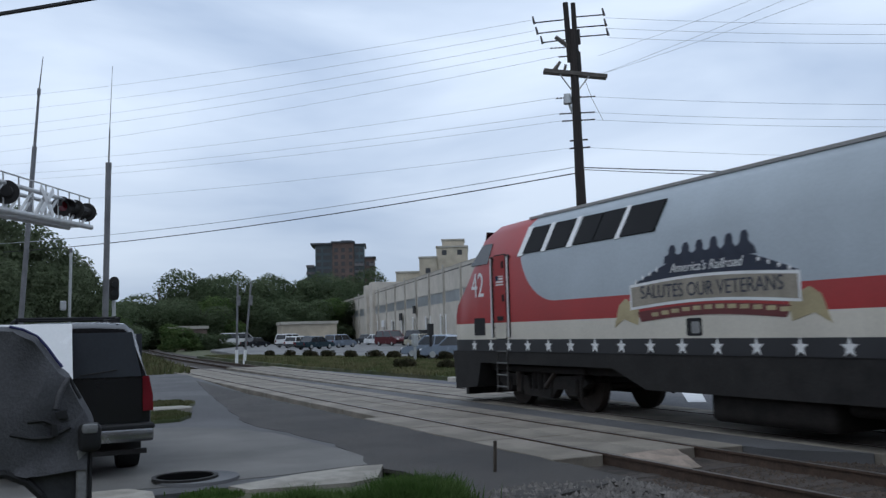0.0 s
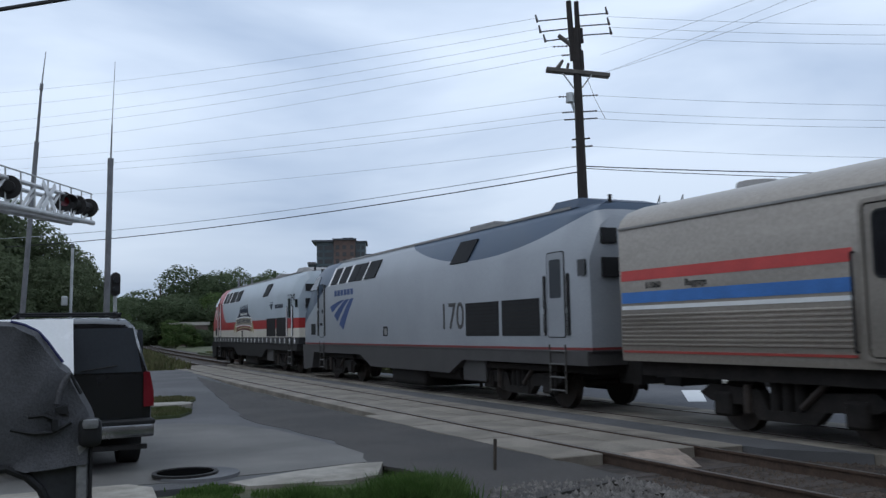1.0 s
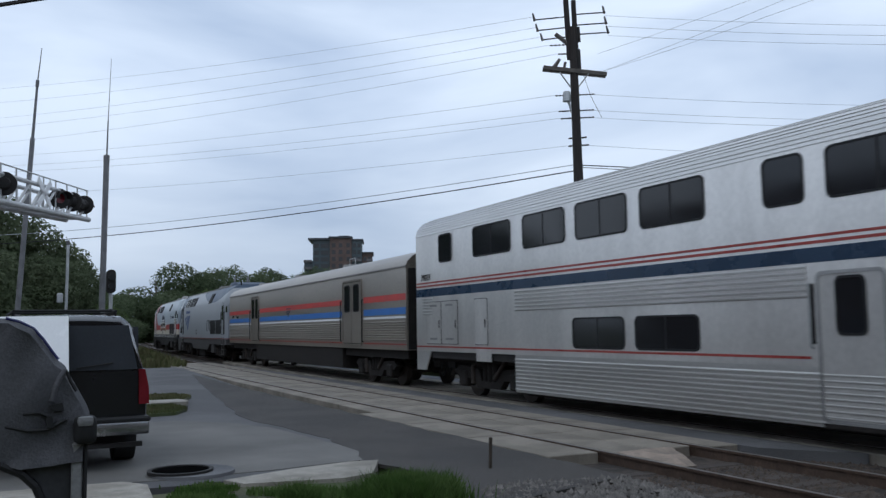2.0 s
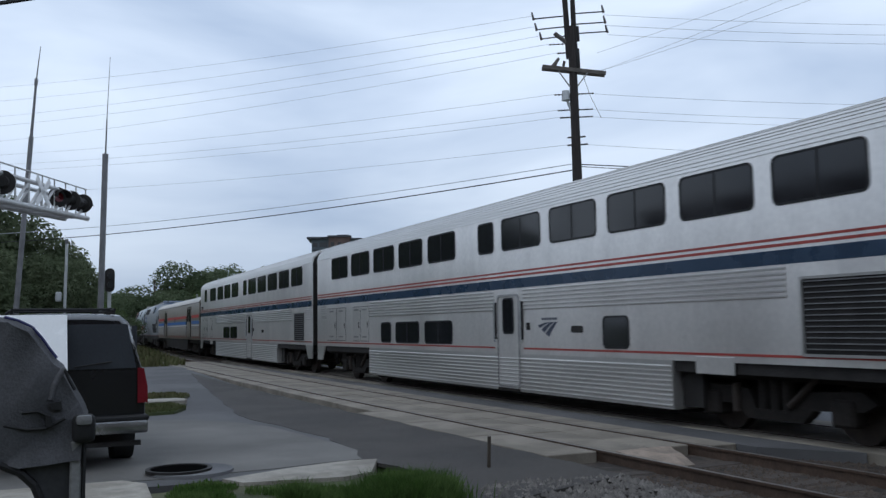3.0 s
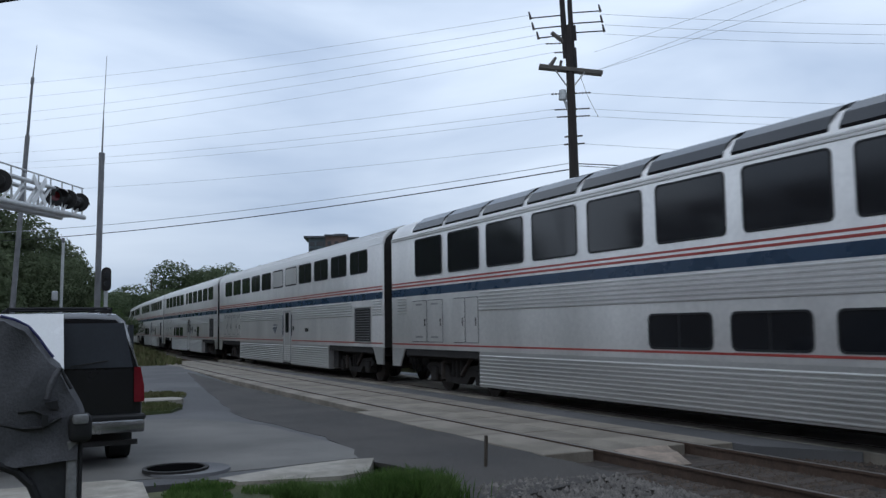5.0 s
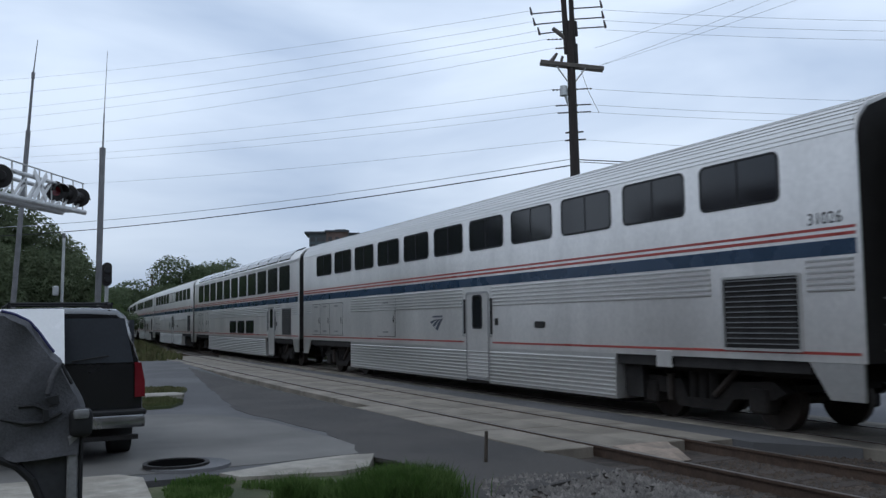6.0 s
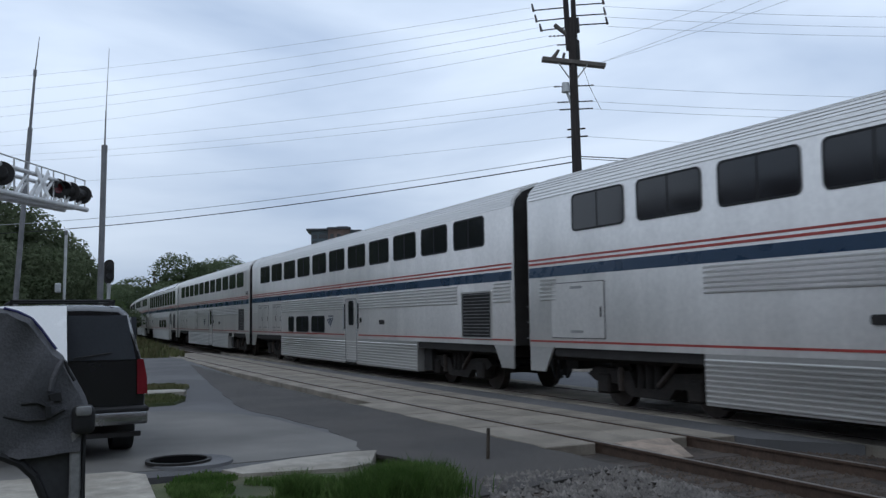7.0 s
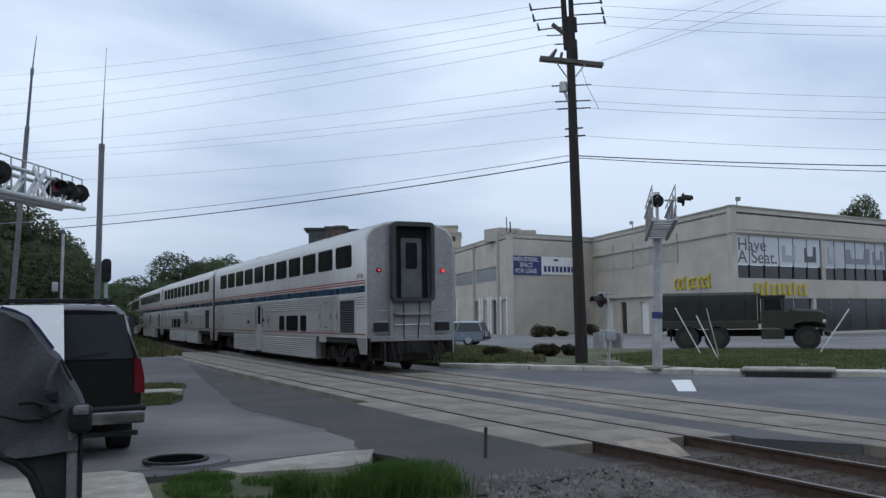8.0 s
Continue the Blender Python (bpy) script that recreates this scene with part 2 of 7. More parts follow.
def tube(bm, a, c, r0, r1=None, n=10):
    """A round bar from a to c."""
    a, c = Vector(a), Vector(c)
    q = (c - a).to_track_quat("Z", "Y").to_matrix()
    rings = []
    for p, r in ((a, r0), (c, r0 if r1 is None else r1)):
        rings.append([bm.verts.new(p + q @ Vector((r * math.cos(6.28318 * i / n), r * math.sin(6.28318 * i / n), 0))) for i in range(n)])
    for i in range(n):
        j = (i + 1) % n
        bm.faces.new((rings[0][i], rings[0][j], rings[1][j], rings[1][i]))
    bm.faces.new(rings[0][::-1])
    bm.faces.new(rings[1])
    return bm


def tubes(*list_of, n=10):
    bm = bmesh.new()
    for t in list_of:
        tube(bm, *t, n=n)
    return bm


def loft(sections, close=True):
    """A closed skin over loops of equal length."""
    bm = bmesh.new()
    loops = [[bm.verts.new(p) for p in s] for s in sections]
    n = len(loops[0])
    for a, c in zip(loops, loops[1:]):
        for i in range(n):
            j = (i + 1) % n
            bm.faces.new((a[i], a[j], c[j], c[i]))
    if close:
        bm.faces.new(loops[0][::-1])
        bm.faces.new(loops[-1])
    bmesh.ops.recalc_face_normals(bm, faces=bm.faces[:])
    return bm


def prism(poly, axis, lo, hi):
    """A flat outline given in the two other axes, drawn out along axis from lo to hi."""
    def at(p, v):
        return (v, p[0], p[1]) if axis == "x" else (p[0], v, p[1]) if axis == "y" else (p[0], p[1], v)
    return loft([[at(p, lo) for p in poly], [at(p, hi) for p in poly]])


def rounded(u0, u1, v0, v1, r, n=4):
    """The outline of a rectangle with round corners."""
    out = []
    for cu, cv, a0 in ((u1 - r, v1 - r, 0), (u0 + r, v1 - r, 90), (u0 + r, v0 + r, 180), (u1 - r, v0 + r, 270)):
        for i in range(n + 1):
            a = radians(a0 + 90 * i / n)
            out.append((cu + r * math.cos(a), cv + r * math.sin(a)))
    return out


def ring(bm, outer, inner, axis, lo, hi):
    """A frame between two outlines of equal count."""
    def at(p, v):
        return (v, p[0], p[1]) if axis == "x" else (p[0], v, p[1])
    n = len(outer)
    vs = [[bm.verts.new(at(p, v)) for p in o] for v in (lo, hi) for o in (outer, inner)]
    for i in range(n):
        j = (i + 1) % n
        for a, c in ((0, 2), (2, 3), (3, 1), (1, 0)):
            bm.faces.new((vs[a][i], vs[a][j], vs[c][j], vs[c][i]))
    bmesh.ops.recalc_face_normals(bm, faces=bm.faces[:])
    return bm


def mesh_of(name, bm, material, smooth=False):
    me = bpy.data.meshes.new(name)
    bm.to_mesh(me)
    bm.free()
    for m in material if isinstance(material, (list, tuple)) else [material]:
        me.materials.append(m)
    if smooth:
        for p in me.polygons:
            p.use_smooth = True
        me.set_sharp_from_angle(angle=radians(38))
    return me


def part(name, bm, material, parent=None, label="", smooth=False, m=None):
    ob = new(name, bm if isinstance(bm, bpy.types.Mesh) else mesh_of(name, bm, material, smooth))
    if parent:
        ob.parent = parent
    if m:
        ob.matrix_basis = m
    if label:
        ob["label"] = label
    return ob


def thing(name, label, category, m=None, group="", kind=""):
    ob = tagged(new(name), label, category, group, kind)
    if m:
        ob.matrix_basis = m
    return ob


def lettering(name, text, size, material, parent, m, label="", shear=0.0, depth=0.004, align="CENTER", wide=1.0):
    cu = bpy.data.curves.new(name, "FONT")
    cu.body, cu.size, cu.shear, cu.extrude, cu.align_x, cu.align_y = text, size, shear, depth, align, "CENTER"
    tmp = bpy.data.objects.new(name, cu)
    me = bpy.data.meshes.new_from_object(tmp)
    bpy.data.objects.remove(tmp)
    me.transform(Matrix.Diagonal((wide, 1, 1, 1)))
    me.materials.append(material)
    return part(name, me, material, parent, label, m=m)


# ---- the line of the tracks: straight past the crossing, then a wide bend ----
NEAR_TRACK, FAR_TRACK = 8.33, 11.785
BEND_START, BEND_RADIUS = 5.65, 1310.7


def track_point(l, centre):
    if l <= BEND_START:
        return centre, l, 0.0
    a = (l - BEND_START) / BEND_RADIUS
    return centre + BEND_RADIUS * (1 - math.cos(a)), BEND_START + BEND_RADIUS * math.sin(a), a


def ribbon(bm, centre, l0, l1, u0, u1, z0, z1, step=5.0):
    """A bar along the track from l0 to l1, between the offsets u0 and u1."""
    n = max(1, int(abs(l1 - l0) / step))
    loops = []
    for i in range(n + 1):
        x, y, a = track_point(l0 + (l1 - l0) * i / n, centre)
        loops.append([bm.verts.new((x + u * math.cos(a), y - u * math.sin(a), z)) for u, z in ((u0, z0), (u1, z0), (u1, z1), (u0, z1))])
    for p, q in zip(loops, loops[1:]):
        for i in range(4):
            j = (i + 1) % 4
            bm.faces.new((p[i], q[i], q[j], p[j]))
    bm.faces.new(loops[0])
    bm.faces.new(loops[-1][::-1])
    return bm


def ragged(poly, amount, step=0.35):
    """An outline with its straight edges broken up, as worn asphalt has."""
    out = []
    for (xa, ya), (xb, yb) in zip(poly, poly[1:] + poly[:1]):
        n = max(1, min(60, int(math.hypot(xb - xa, yb - ya) / step)))
        for i in range(n):
            x, y = xa + (xb - xa) * i / n, ya + (yb - ya) * i / n
            out.append((x + amount * noise.noise((x * 1.9, y * 1.9, 1)), y + amount * noise.noise((x * 1.9, y * 1.9, 7))))
    return out


def sheet(name, poly, z, material, thick=0.05, label="", category="", kind="structure", rag=0.0):
    if rag:
        poly = ragged(poly, rag)
    bm = prism(poly, "z", z - thick, z)
    return tagged(part(name, bm, material), label, category, "", kind)


# ground: one sheet out to the horizon
gb = bmesh.new()
nx, ny = 40, 40
gv = {}
for i in range(nx + 1):
    for j in range(ny + 1):
        u, v = 2 * i / nx - 1, 2 * j / ny - 1
        x, y = 20 + 1500 * u * abs(u) ** 1.6, 40 + 1500 * v * abs(v) ** 1.6
        gv[i, j] = gb.verts.new((x, y, -0.22))
for i in range(nx):
    for j in range(ny):
        gb.faces.new((gv[i, j], gv[i + 1, j], gv[i + 1, j + 1], gv[i, j + 1]))
tagged(part("ground", gb, GRASS_SOIL), "flat grassy ground around the crossing", "ground", "", "structure")

sheet("road", [(-14, 10.9), (2.3, 10.75), (4.45, 11.2), (5.2, 10.4), (6.62, 9.6), (6.66, 28), (7.9, 46), (6.2, 46), (-14, 44)], -0.01, ASPHALT_MID, 0.2,
      "grey patched asphalt road beside the tracks", "road", rag=0.08)
sheet("road_patch", [(4.2, 7.9), (6.62, 8.6), (6.63, 28), (7.0, 38), (5.2, 25), (4.35, 18.2), (4.75, 14.0), (4.55, 12.3), (4.3, 11.5), (4.6, 10.6)], -0.004, ASPHALT_NEW, 0.05,
      "darker fresh asphalt strip along the crossing", "road patch", rag=0.12)
sheet("road_patch_pale", [(-6, 11.3), (2.3, 11.2), (4.38, 11.45), (4.62, 12.3), (4.62, 13.2), (4.5, 14.6), (4.35, 16.2), (3.9, 17.5), (3.1, 18.4), (1.5, 18.7), (-6, 18.9)], -0.0015, ASPHALT, 0.05,
      "paler old asphalt patch by the drain", "road patch", rag=0.10)
sheet("road_between_tracks", [(9.68, 9.6), (10.45, 8.4), (10.45, 51), (9.9, 51)], -0.012, ASPHALT_MID, 0.18, "dark asphalt between the two tracks", "road")
sheet("road_far", [(13.15, 7.0), (27, 9.5), (24.6, 13.9), (22.3, 16.8), (20.0, 19.2), (18.2, 22.3), (14.25, 28.3), (13.9, 44), (13.15, 44)], -0.012, ASPHALT_FAR, 0.18,
      "worn grey asphalt road on the far side of the tracks", "road")
sheet("stop_line", [(16.44, 19.17), (16.85, 18.87), (14.47, 16.01), (14.13, 16.25)], -0.006, WHITE, 0.01, "white painted bar on the asphalt", "road marking")
# ballast and tracks
for name, centre, u0, u1 in (("ballast_near", NEAR_TRACK, -2.1, 1.72), ("ballast_far", FAR_TRACK, -1.72, 2.6)):
    tagged(part(name, ribbon(bmesh.new(), centre, -60, 420, u0, u1, -0.4, -0.16), BALLAST_BED), "dark stained ballast bed", "ballast", "", "structure")


def railway(name, centre, panel0, panel1):
    tr = thing(name, "railway track with worn steel rails on timber ties", "railway track", kind="structure")
    for side in (-0.7525, 0.7525):
        rb = ribbon(bmesh.new(), centre, -60, 420, side - 0.075, side + 0.075, -0.185, -0.165)
        ribbon(rb, centre, -60, 420, side - 0.014, side + 0.014, -0.166, -0.03)
        ribbon(rb, centre, -60, 420, side - 0.036, side + 0.036, -0.032, -0.004)
        rail = part("rail", rb, RAIL_RUST, tr)
        part("rail_head", ribbon(bmesh.new(), centre, -60, 420, side - 0.028, side + 0.028, -0.006, 0.0), RAIL_TOP, rail, "shiny worn running surface")
    tb = bevelled(-1.28, 1.28, -0.11, 0.11, -0.33, -0.155, 0.015, 1)
    tie = mesh_of("tie", tb, TIE)
    l, k = -6.0, 0
    while l < 90:
        if not panel0 - 0.2 < l < panel1 + 0.2:
            x, y, a = track_point(l, centre)
            part("tie", tie, None, tr, m=pose(x + random.uniform(-.04, .04), y, random.uniform(-.012, .01), 0, 0, math.degrees(-a) + random.uniform(-1.5, 1.5)))
        l += 0.53
    far_ties = bmesh.new()
    while l < 300:
        x, y, a = track_point(l, centre)
        box(far_ties, -1.28, 1.28, -0.11, 0.11, -0.33, -0.155, pose(x, y, 0, 0, 0, math.degrees(-a)))
        l += 0.53
    tagged(part("far_ties", far_ties, TIE, tr), kind="stuff")
    return tr


def crossing_panels(name, centre, l0, l1, outer0, outer1):
    """Concrete slabs between and beside the rails, each a piece of its own."""
    cr = thing(name, "worn concrete crossing panels laid between the rails", "crossing panels", kind="structure")
    strips = ((-0.665, -0.012), (0.012, 0.665), (outer0, -0.845), (0.845, outer1))
    for u0_, u1 in strips:
        l = l0 + (0.35 if abs(u0_) < 0.8 and abs(u1) < 0.8 else 0.5 if u0_ < 0 else 0.1)
        while l < l1:
            u0 = -1.30 if u0_ < -1.5 and l > 17 else u0_
            x, y, a = track_point(l + 1.22, centre)
            bm = bevelled(u0, u1, -1.21, 1.21, -0.19, -0.006 + random.uniform(-.006, .003), 0.012, 1)
            part("panel", bm, PANEL, cr, m=pose(x, y, 0, 0, 0, math.degrees(-a)))
            l += 2.44
    return cr


railway("track_near", NEAR_TRACK, 9.6, 51)
railway("track_far", FAR_TRACK, 7.0, 51)
crossing_panels("crossing_near", NEAR_TRACK, 9.9, 50, -1.67, 1.35)
crossing_panels("crossing_far", FAR_TRACK, 7.4, 50, -1.32, 1.38)

# pale broken slab end at the edge of the crossing
slab = loft([[(x, y, -0.19) for x, y in ((-0.64, -0.42), (0.02, -0.46), (0.33, 0.34), (-0.64, 0.36))],
             [(-0.66, -0.44, -0.12), (0.04, -0.48, -0.13), (0.36, 0.36, -0.035), (-0.66, 0.36, -0.03)],
             [(-0.63, -0.36, -0.085), (0.04, -0.40, -0.095), (0.33, 0.36, 0.004), (-0.63, 0.36, 0.004)]])
bmesh.ops.subdivide_edges(slab, edges=slab.edges[:], cuts=3, use_grid_fill=True)
for v in slab.verts:
    v.co += Vector((noise.noise(v.co * 6), noise.noise(v.co * 6 + Vector((3, 1, 0))), noise.noise(v.co * 5 + Vector((0, 5, 2))))) * 0.016
tagged(part("concrete_ramp", slab, RAMP, m=pose(8.33, 9.88, 0.0)), "pale chipped concrete ramp at the end of the crossing panels", "concrete ramp", "", "structure")


# ---- the train ----
CAR_LENGTH, SPEED, REAR_AT_ZERO = 25.91, 35.044, -254.312
MOVING = []      # (thing, metres from the train's rear to its middle, half the distance between its bogies)
cache = {}


def window_meshes(w, h, r, bar):
    key = (round(w, 2), round(h, 2), bar)
    if key not in cache:
        g = prism(rounded(-w / 2 + 0.03, w / 2 - 0.03, -h / 2 + 0.03, h / 2 - 0.03, r), "x", -0.012, 0.004)
        fr = ring(bmesh.new(), rounded(-w / 2, w / 2, -h / 2, h / 2, r + 0.02), rounded(-w / 2 + 0.035, w / 2 - 0.035, -h / 2 + 0.035, h / 2 - 0.035, r), "x", -0.012, 0.012)
        if bar:
            box(fr, -0.012, 0.009, -0.018, 0.018, -h / 2 + 0.02, h / 2 - 0.02)
        cache[key] = (mesh_of("window", g, GLASS), mesh_of("window_frame", fr, GASKET))
    return cache[key]


def add_window(car, x, y0, y1, z0, z1, bar=True, r=0.1):
    g, fr = window_meshes(abs(y1 - y0), z1 - z0, r, bar)
    w = part("window", g, None, car, m=pose(x, (y0 + y1) / 2, (z0 + z1) / 2, 0, 0, 0 if x > 0 else 180))
    part("window_frame", fr, None, w)
    return w


def bogie(car, y, wheel_r, base, half_w=1.12):
    """A four-wheeled bogie: bolster, side frames, axle boxes, springs, dampers, wheels on axles."""
    key = ("bogie", wheel_r, base)
    if key not in cache:
        prof = [(-base / 2 - 0.55, 0.62), (-base / 2 - 0.3, 0.78), (-0.5, 0.72), (-0.35, 0.42), (0.35, 0.42), (0.5, 0.72), (base / 2 + 0.3, 0.78), (base / 2 + 0.55, 0.62),
                (base / 2 + 0.3, 0.5), (0.75, 0.46), (0.55, 0.26), (-0.55, 0.26), (-0.75, 0.46), (-base / 2 - 0.3, 0.5)]
        cache[key] = {
            "bolster": mesh_of("bogie", box(box(bmesh.new(), -half_w, half_w, -0.28, 0.28, 0.55, 0.98), -0.9, 0.9, -base / 2 - 0.5, 0.3, 0.62, 0.72), UNDER),
            "side_frame": mesh_of("side_frame", prism(prof, "x", -0.09, 0.09), UNDER),
            "axle_box": mesh_of("axle_box", bevelled(-0.15, 0.17, -0.2, 0.2, -0.19, 0.2, 0.04, 1), UNDER),
            "spring": mesh_of("spring", tubes(((0, 0, 0.38), (0, 0, 0.86), 0.1), n=10), UNDER),
            "damper": mesh_of("damper", tubes(((0, -0.9, 0.95), (0, -0.35, 0.5), 0.05), n=8), WHEEL),
            "brake_cylinder": mesh_of("brake_cylinder", tubes(((0, 0, 0.35), (0, 0, 0.8), 0.07), n=8), WHEEL)}
        wb = bmesh.new()
        for s in (-1, 1):
            tube(wb, (s * 0.69, 0, 0), (s * 0.82, 0, 0), wheel_r, n=28)
            tube(wb, (s * 0.66, 0, 0), (s * 0.692, 0, 0), wheel_r + 0.025, n=28)
            tube(wb, (s * 0.80, 0, 0), (s * 0.86, 0, 0), wheel_r * 0.35, n=14)
        tube(wb, (-0.9, 0, 0), (0.9, 0, 0), 0.08)
        cache[key]["wheelset"] = mesh_of("wheelset", wb, WHEEL)
    k = cache[key]
    bo = part("bogie", k["bolster"], None, car, "dark grimy four-wheeled bogie", m=pose(0, y, 0))
    for c in (-base / 2, base / 2):
        part("wheelset", k["wheelset"], None, bo, m=pose(0, c, wheel_r))
    for s in (-1, 1):
        part("side_frame", k["side_frame"], None, bo, m=pose(s * half_w, 0, 0))
        for c in (-base / 2, base / 2):
            part("axle_box", k["axle_box"], None, bo, m=pose(s * half_w, c, wheel_r))
        for c in (-0.24, 0.0, 0.24):
            part("spring", k["spring"], None, bo, m=pose(s * half_w, c, 0))
        part("damper", k["damper"], None, bo, m=pose(s * (half_w + 0.12), 0, 0))
        part("brake_cylinder", k["brake_cylinder"], None, bo, m=pose(s * (half_w + 0.1), base / 2 - 0.55, 0))


def rib_band(y0, y1, zs, x, depth=0.024, height=0.066):
    """Pressed flutes along the side: each a low ridge with sloping flanks."""
    bm = bmesh.new()
    for z in zs:
        for s in (-1, 1):
            prof = [(s * (x - 0.01), z - height / 2), (s * (x + depth), z - height * 0.16), (s * (x + depth), z + height * 0.10), (s * (x - 0.01), z + height / 2)]
            ends = [[bm.verts.new((px_, y, pz)) for px_, pz in prof] for y in (y0, y1)]
            for i in range(4):
                j = (i + 1) % 4
                bm.faces.new((ends[0][i], ends[0][j], ends[1][j], ends[1][i]))
            bm.faces.new(ends[0][::-1])
            bm.faces.new(ends[1])
    bmesh.ops.recalc_face_normals(bm, faces=bm.faces[:])
    return bm


def frange(a, b, step):
    return [a + i * step for i in range(int((b - a) / step + 1.0001))]


def superliner(k, label, upper, lower, door, logo, lounge=False, blank=(), number="", service=None, panels=(), red_gap=None, tail=False):
    """A double-deck car; places along it are metres from its rear end."""
    L = CAR_LENGTH
    car = thing("double_deck_railcar", label, "railcar", group="double-deck cars of the train")
    Y = lambda a: a - L / 2
    E0, E1 = 0.30, L - 0.30
    half = [(1.55, 1.13), (1.55, 4.27), (1.49, 4.48), (1.30, 4.68), (0.92, 4.83), (0.45, 4.91), (0.0, 4.93)]
    loop = half + [(-x, z) for x, z in half[-2::-1]]
    inset = [(x * 0.985, min(z, 4.90)) for x, z in loop]
    sections = [[(x, Y(E0), z) for x, z in inset], [(x, Y(E0 + 0.06), z) for x, z in loop], [(x, Y(E1 - 0.06), z) for x, z in loop], [(x, Y(E1), z) for x, z in inset]]
    part("body", loft(sections), STEEL_PLAIN, car, smooth=True)
    # underbody skirt between the bogies, end aprons
    part("skirt", boxes((-1.545, 1.545, Y(5.72), Y(20.2), 0.30, 1.13)), STEEL, car, "fluted lower skirt of stainless steel")
    tagged(part("skirt_fluting", rib_band(Y(5.74), Y(20.18), frange(0.36, 1.10, 0.083), 1.545, 0.024), STEEL, car), kind="stuff")
    part("underframe", boxes((-1.2, 1.2, Y(0.6), Y(L - 0.6), 0.86, 1.14), (-1.3, 1.3, Y(5.8), Y(20.1), 0.22, 0.34)), UNDER, car, "dark grimy underframe")
    for a0, a1 in ((0.34, 1.25), (L - 1.25, L - 0.34)):
        pr = prism([(Y(a0), 0.62), (Y(a1) - (0.35 if a0 < 5 else 0), 0.62), (Y(a1), 1.14), (Y(a0), 1.14)] if a0 < 5 else
                   [(Y(a0) + 0.35, 0.62), (Y(a1), 0.62), (Y(a1), 1.14), (Y(a0), 1.14)], "x", -0.02, 0.02)
        plate = mesh_of("apron", pr, STEEL)
        for s in (-1, 1):
            part("apron", plate, None, car, m=pose(s * 1.52, 0, 0))
    bogie(car, Y(3.83), 0.457, 2.59)
    bogie(car, Y(L - 3.83), 0.457, 2.59)
    # black slabs stand in for the shade in the recesses over the bogies
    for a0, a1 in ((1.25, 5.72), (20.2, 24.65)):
        part("bogie_well", boxes((-1.5, 1.5, Y(a0), Y(a1), 0.95, 1.16)), BLACK, car, "black slab painted as the shade over the bogie")
    part("equipment_case", boxes((-1.35, 1.35, Y(5.2), Y(5.7), 0.35, 1.1)), BLACK, car)
    # fluting: roof, waist
    rb = bmesh.new()
    if not lounge:
        for (xa, za), (xb, zb) in zip(half[1:5], half[2:6]):
            n = 3
            for i in range(n):
                t = (i + 0.5) / n
                x, z = xa + (xb - xa) * t, za + (zb - za) * t
                for s in (-1, 1):
                    box(rb, -0.028, 0.028, Y(E0 + .03), Y(E1 - .03), -0.012, 0.030, Matrix.Translation((s * x, 0, z)) @ Matrix.Rotation(-s * math.atan2(zb - za, xb - xa), 4, "Y"))
        tagged(part("roof_fluting", rb, STEEL, car), kind="stuff")
    else:
        tagged(part("eave_fluting", rib_band(Y(E0 + .05), Y(E1 - .05), (4.24, 4.30), 1.545), STEEL, car), kind="stuff")
    d0, d1 = door
    waist0, waist1 = 3.15, 20.15
    segs = [(waist0, d0 - 0.22), (d1 + 0.22, waist1), (0.42, 1.2), (24.5, 25.1)]
    for a0, a1 in segs:
        if a1 > a0:
            tagged(part("waist_fluting", rib_band(Y(a0), Y(a1), frange(2.13, 2.57, 0.083), 1.55, 0.024), STEEL, car), kind="stuff")
    # stripes
    for name, z0, z1, m_ in (("stripe", 2.955, 2.995, RED), ("stripe", 2.865, 2.91, RED), ("stripe", 2.60, 2.815, BLUE_DARK)):
        for s in (-1, 1):
            part(name, boxes((*sorted((s * 1.545, s * 1.5545)), Y(E0 + .06), Y(E1 - .06), z0, z1)), m_, car, "painted stripe along the side")
    for a0, a1 in ((E0 + 0.06, d0 - 0.2), (d1 + 0.2, E1 - 0.06)):
        for s in (-1, 1):
            part("pinstripe", boxes((*sorted((s * 1.545, s * 1.555)), Y(a0), Y(a1), 1.235, 1.275)), RED, car, "thin red stripe above the skirt")
    # windows
    for s in (-1, 1):
        for i, (a0, a1) in enumerate(upper):
            if lounge:
                add_window(car, s * 1.55, Y(a0), Y(a1), 3.12, 4.16, False, 0.08)
            else:
                w = add_window(car, s * 1.55, Y(a0), Y(a1), 3.47, 4.22, a1 - a0 > 1)
                if i in blank:
                    part("blanking_panel", boxes((s * 1.55 - 0.01, s * 1.55 + 0.01, Y(a0) + 0.05, Y(a1) - 0.05, 3.52, 4.17)), STEEL_PLAIN, car, "grey panel behind the window outline")
        for a0, a1 in lower:
            add_window(car, s * 1.55, Y(a0), Y(a1), 1.30, 1.92, a1 - a0 > 1)
    if lounge:
        for i in range(11):
            a0 = 1.72 + 2.05 * i
            for s in (-1, 1):
                arc = [(1.515, 4.40), (1.40, 4.60), (1.15, 4.77), (0.85, 4.87)]
                out = [(x * 1.008, z + 0.03) for x, z in arc]
                poly = [(s * x, z) for x, z in out] + [(s * x, z - 0.05) for x, z in arc[::-1]]
                part("roof_window", prism(poly, "y", Y(a0), Y(a0 + 1.86)), GLASS, car, "curved roof window")
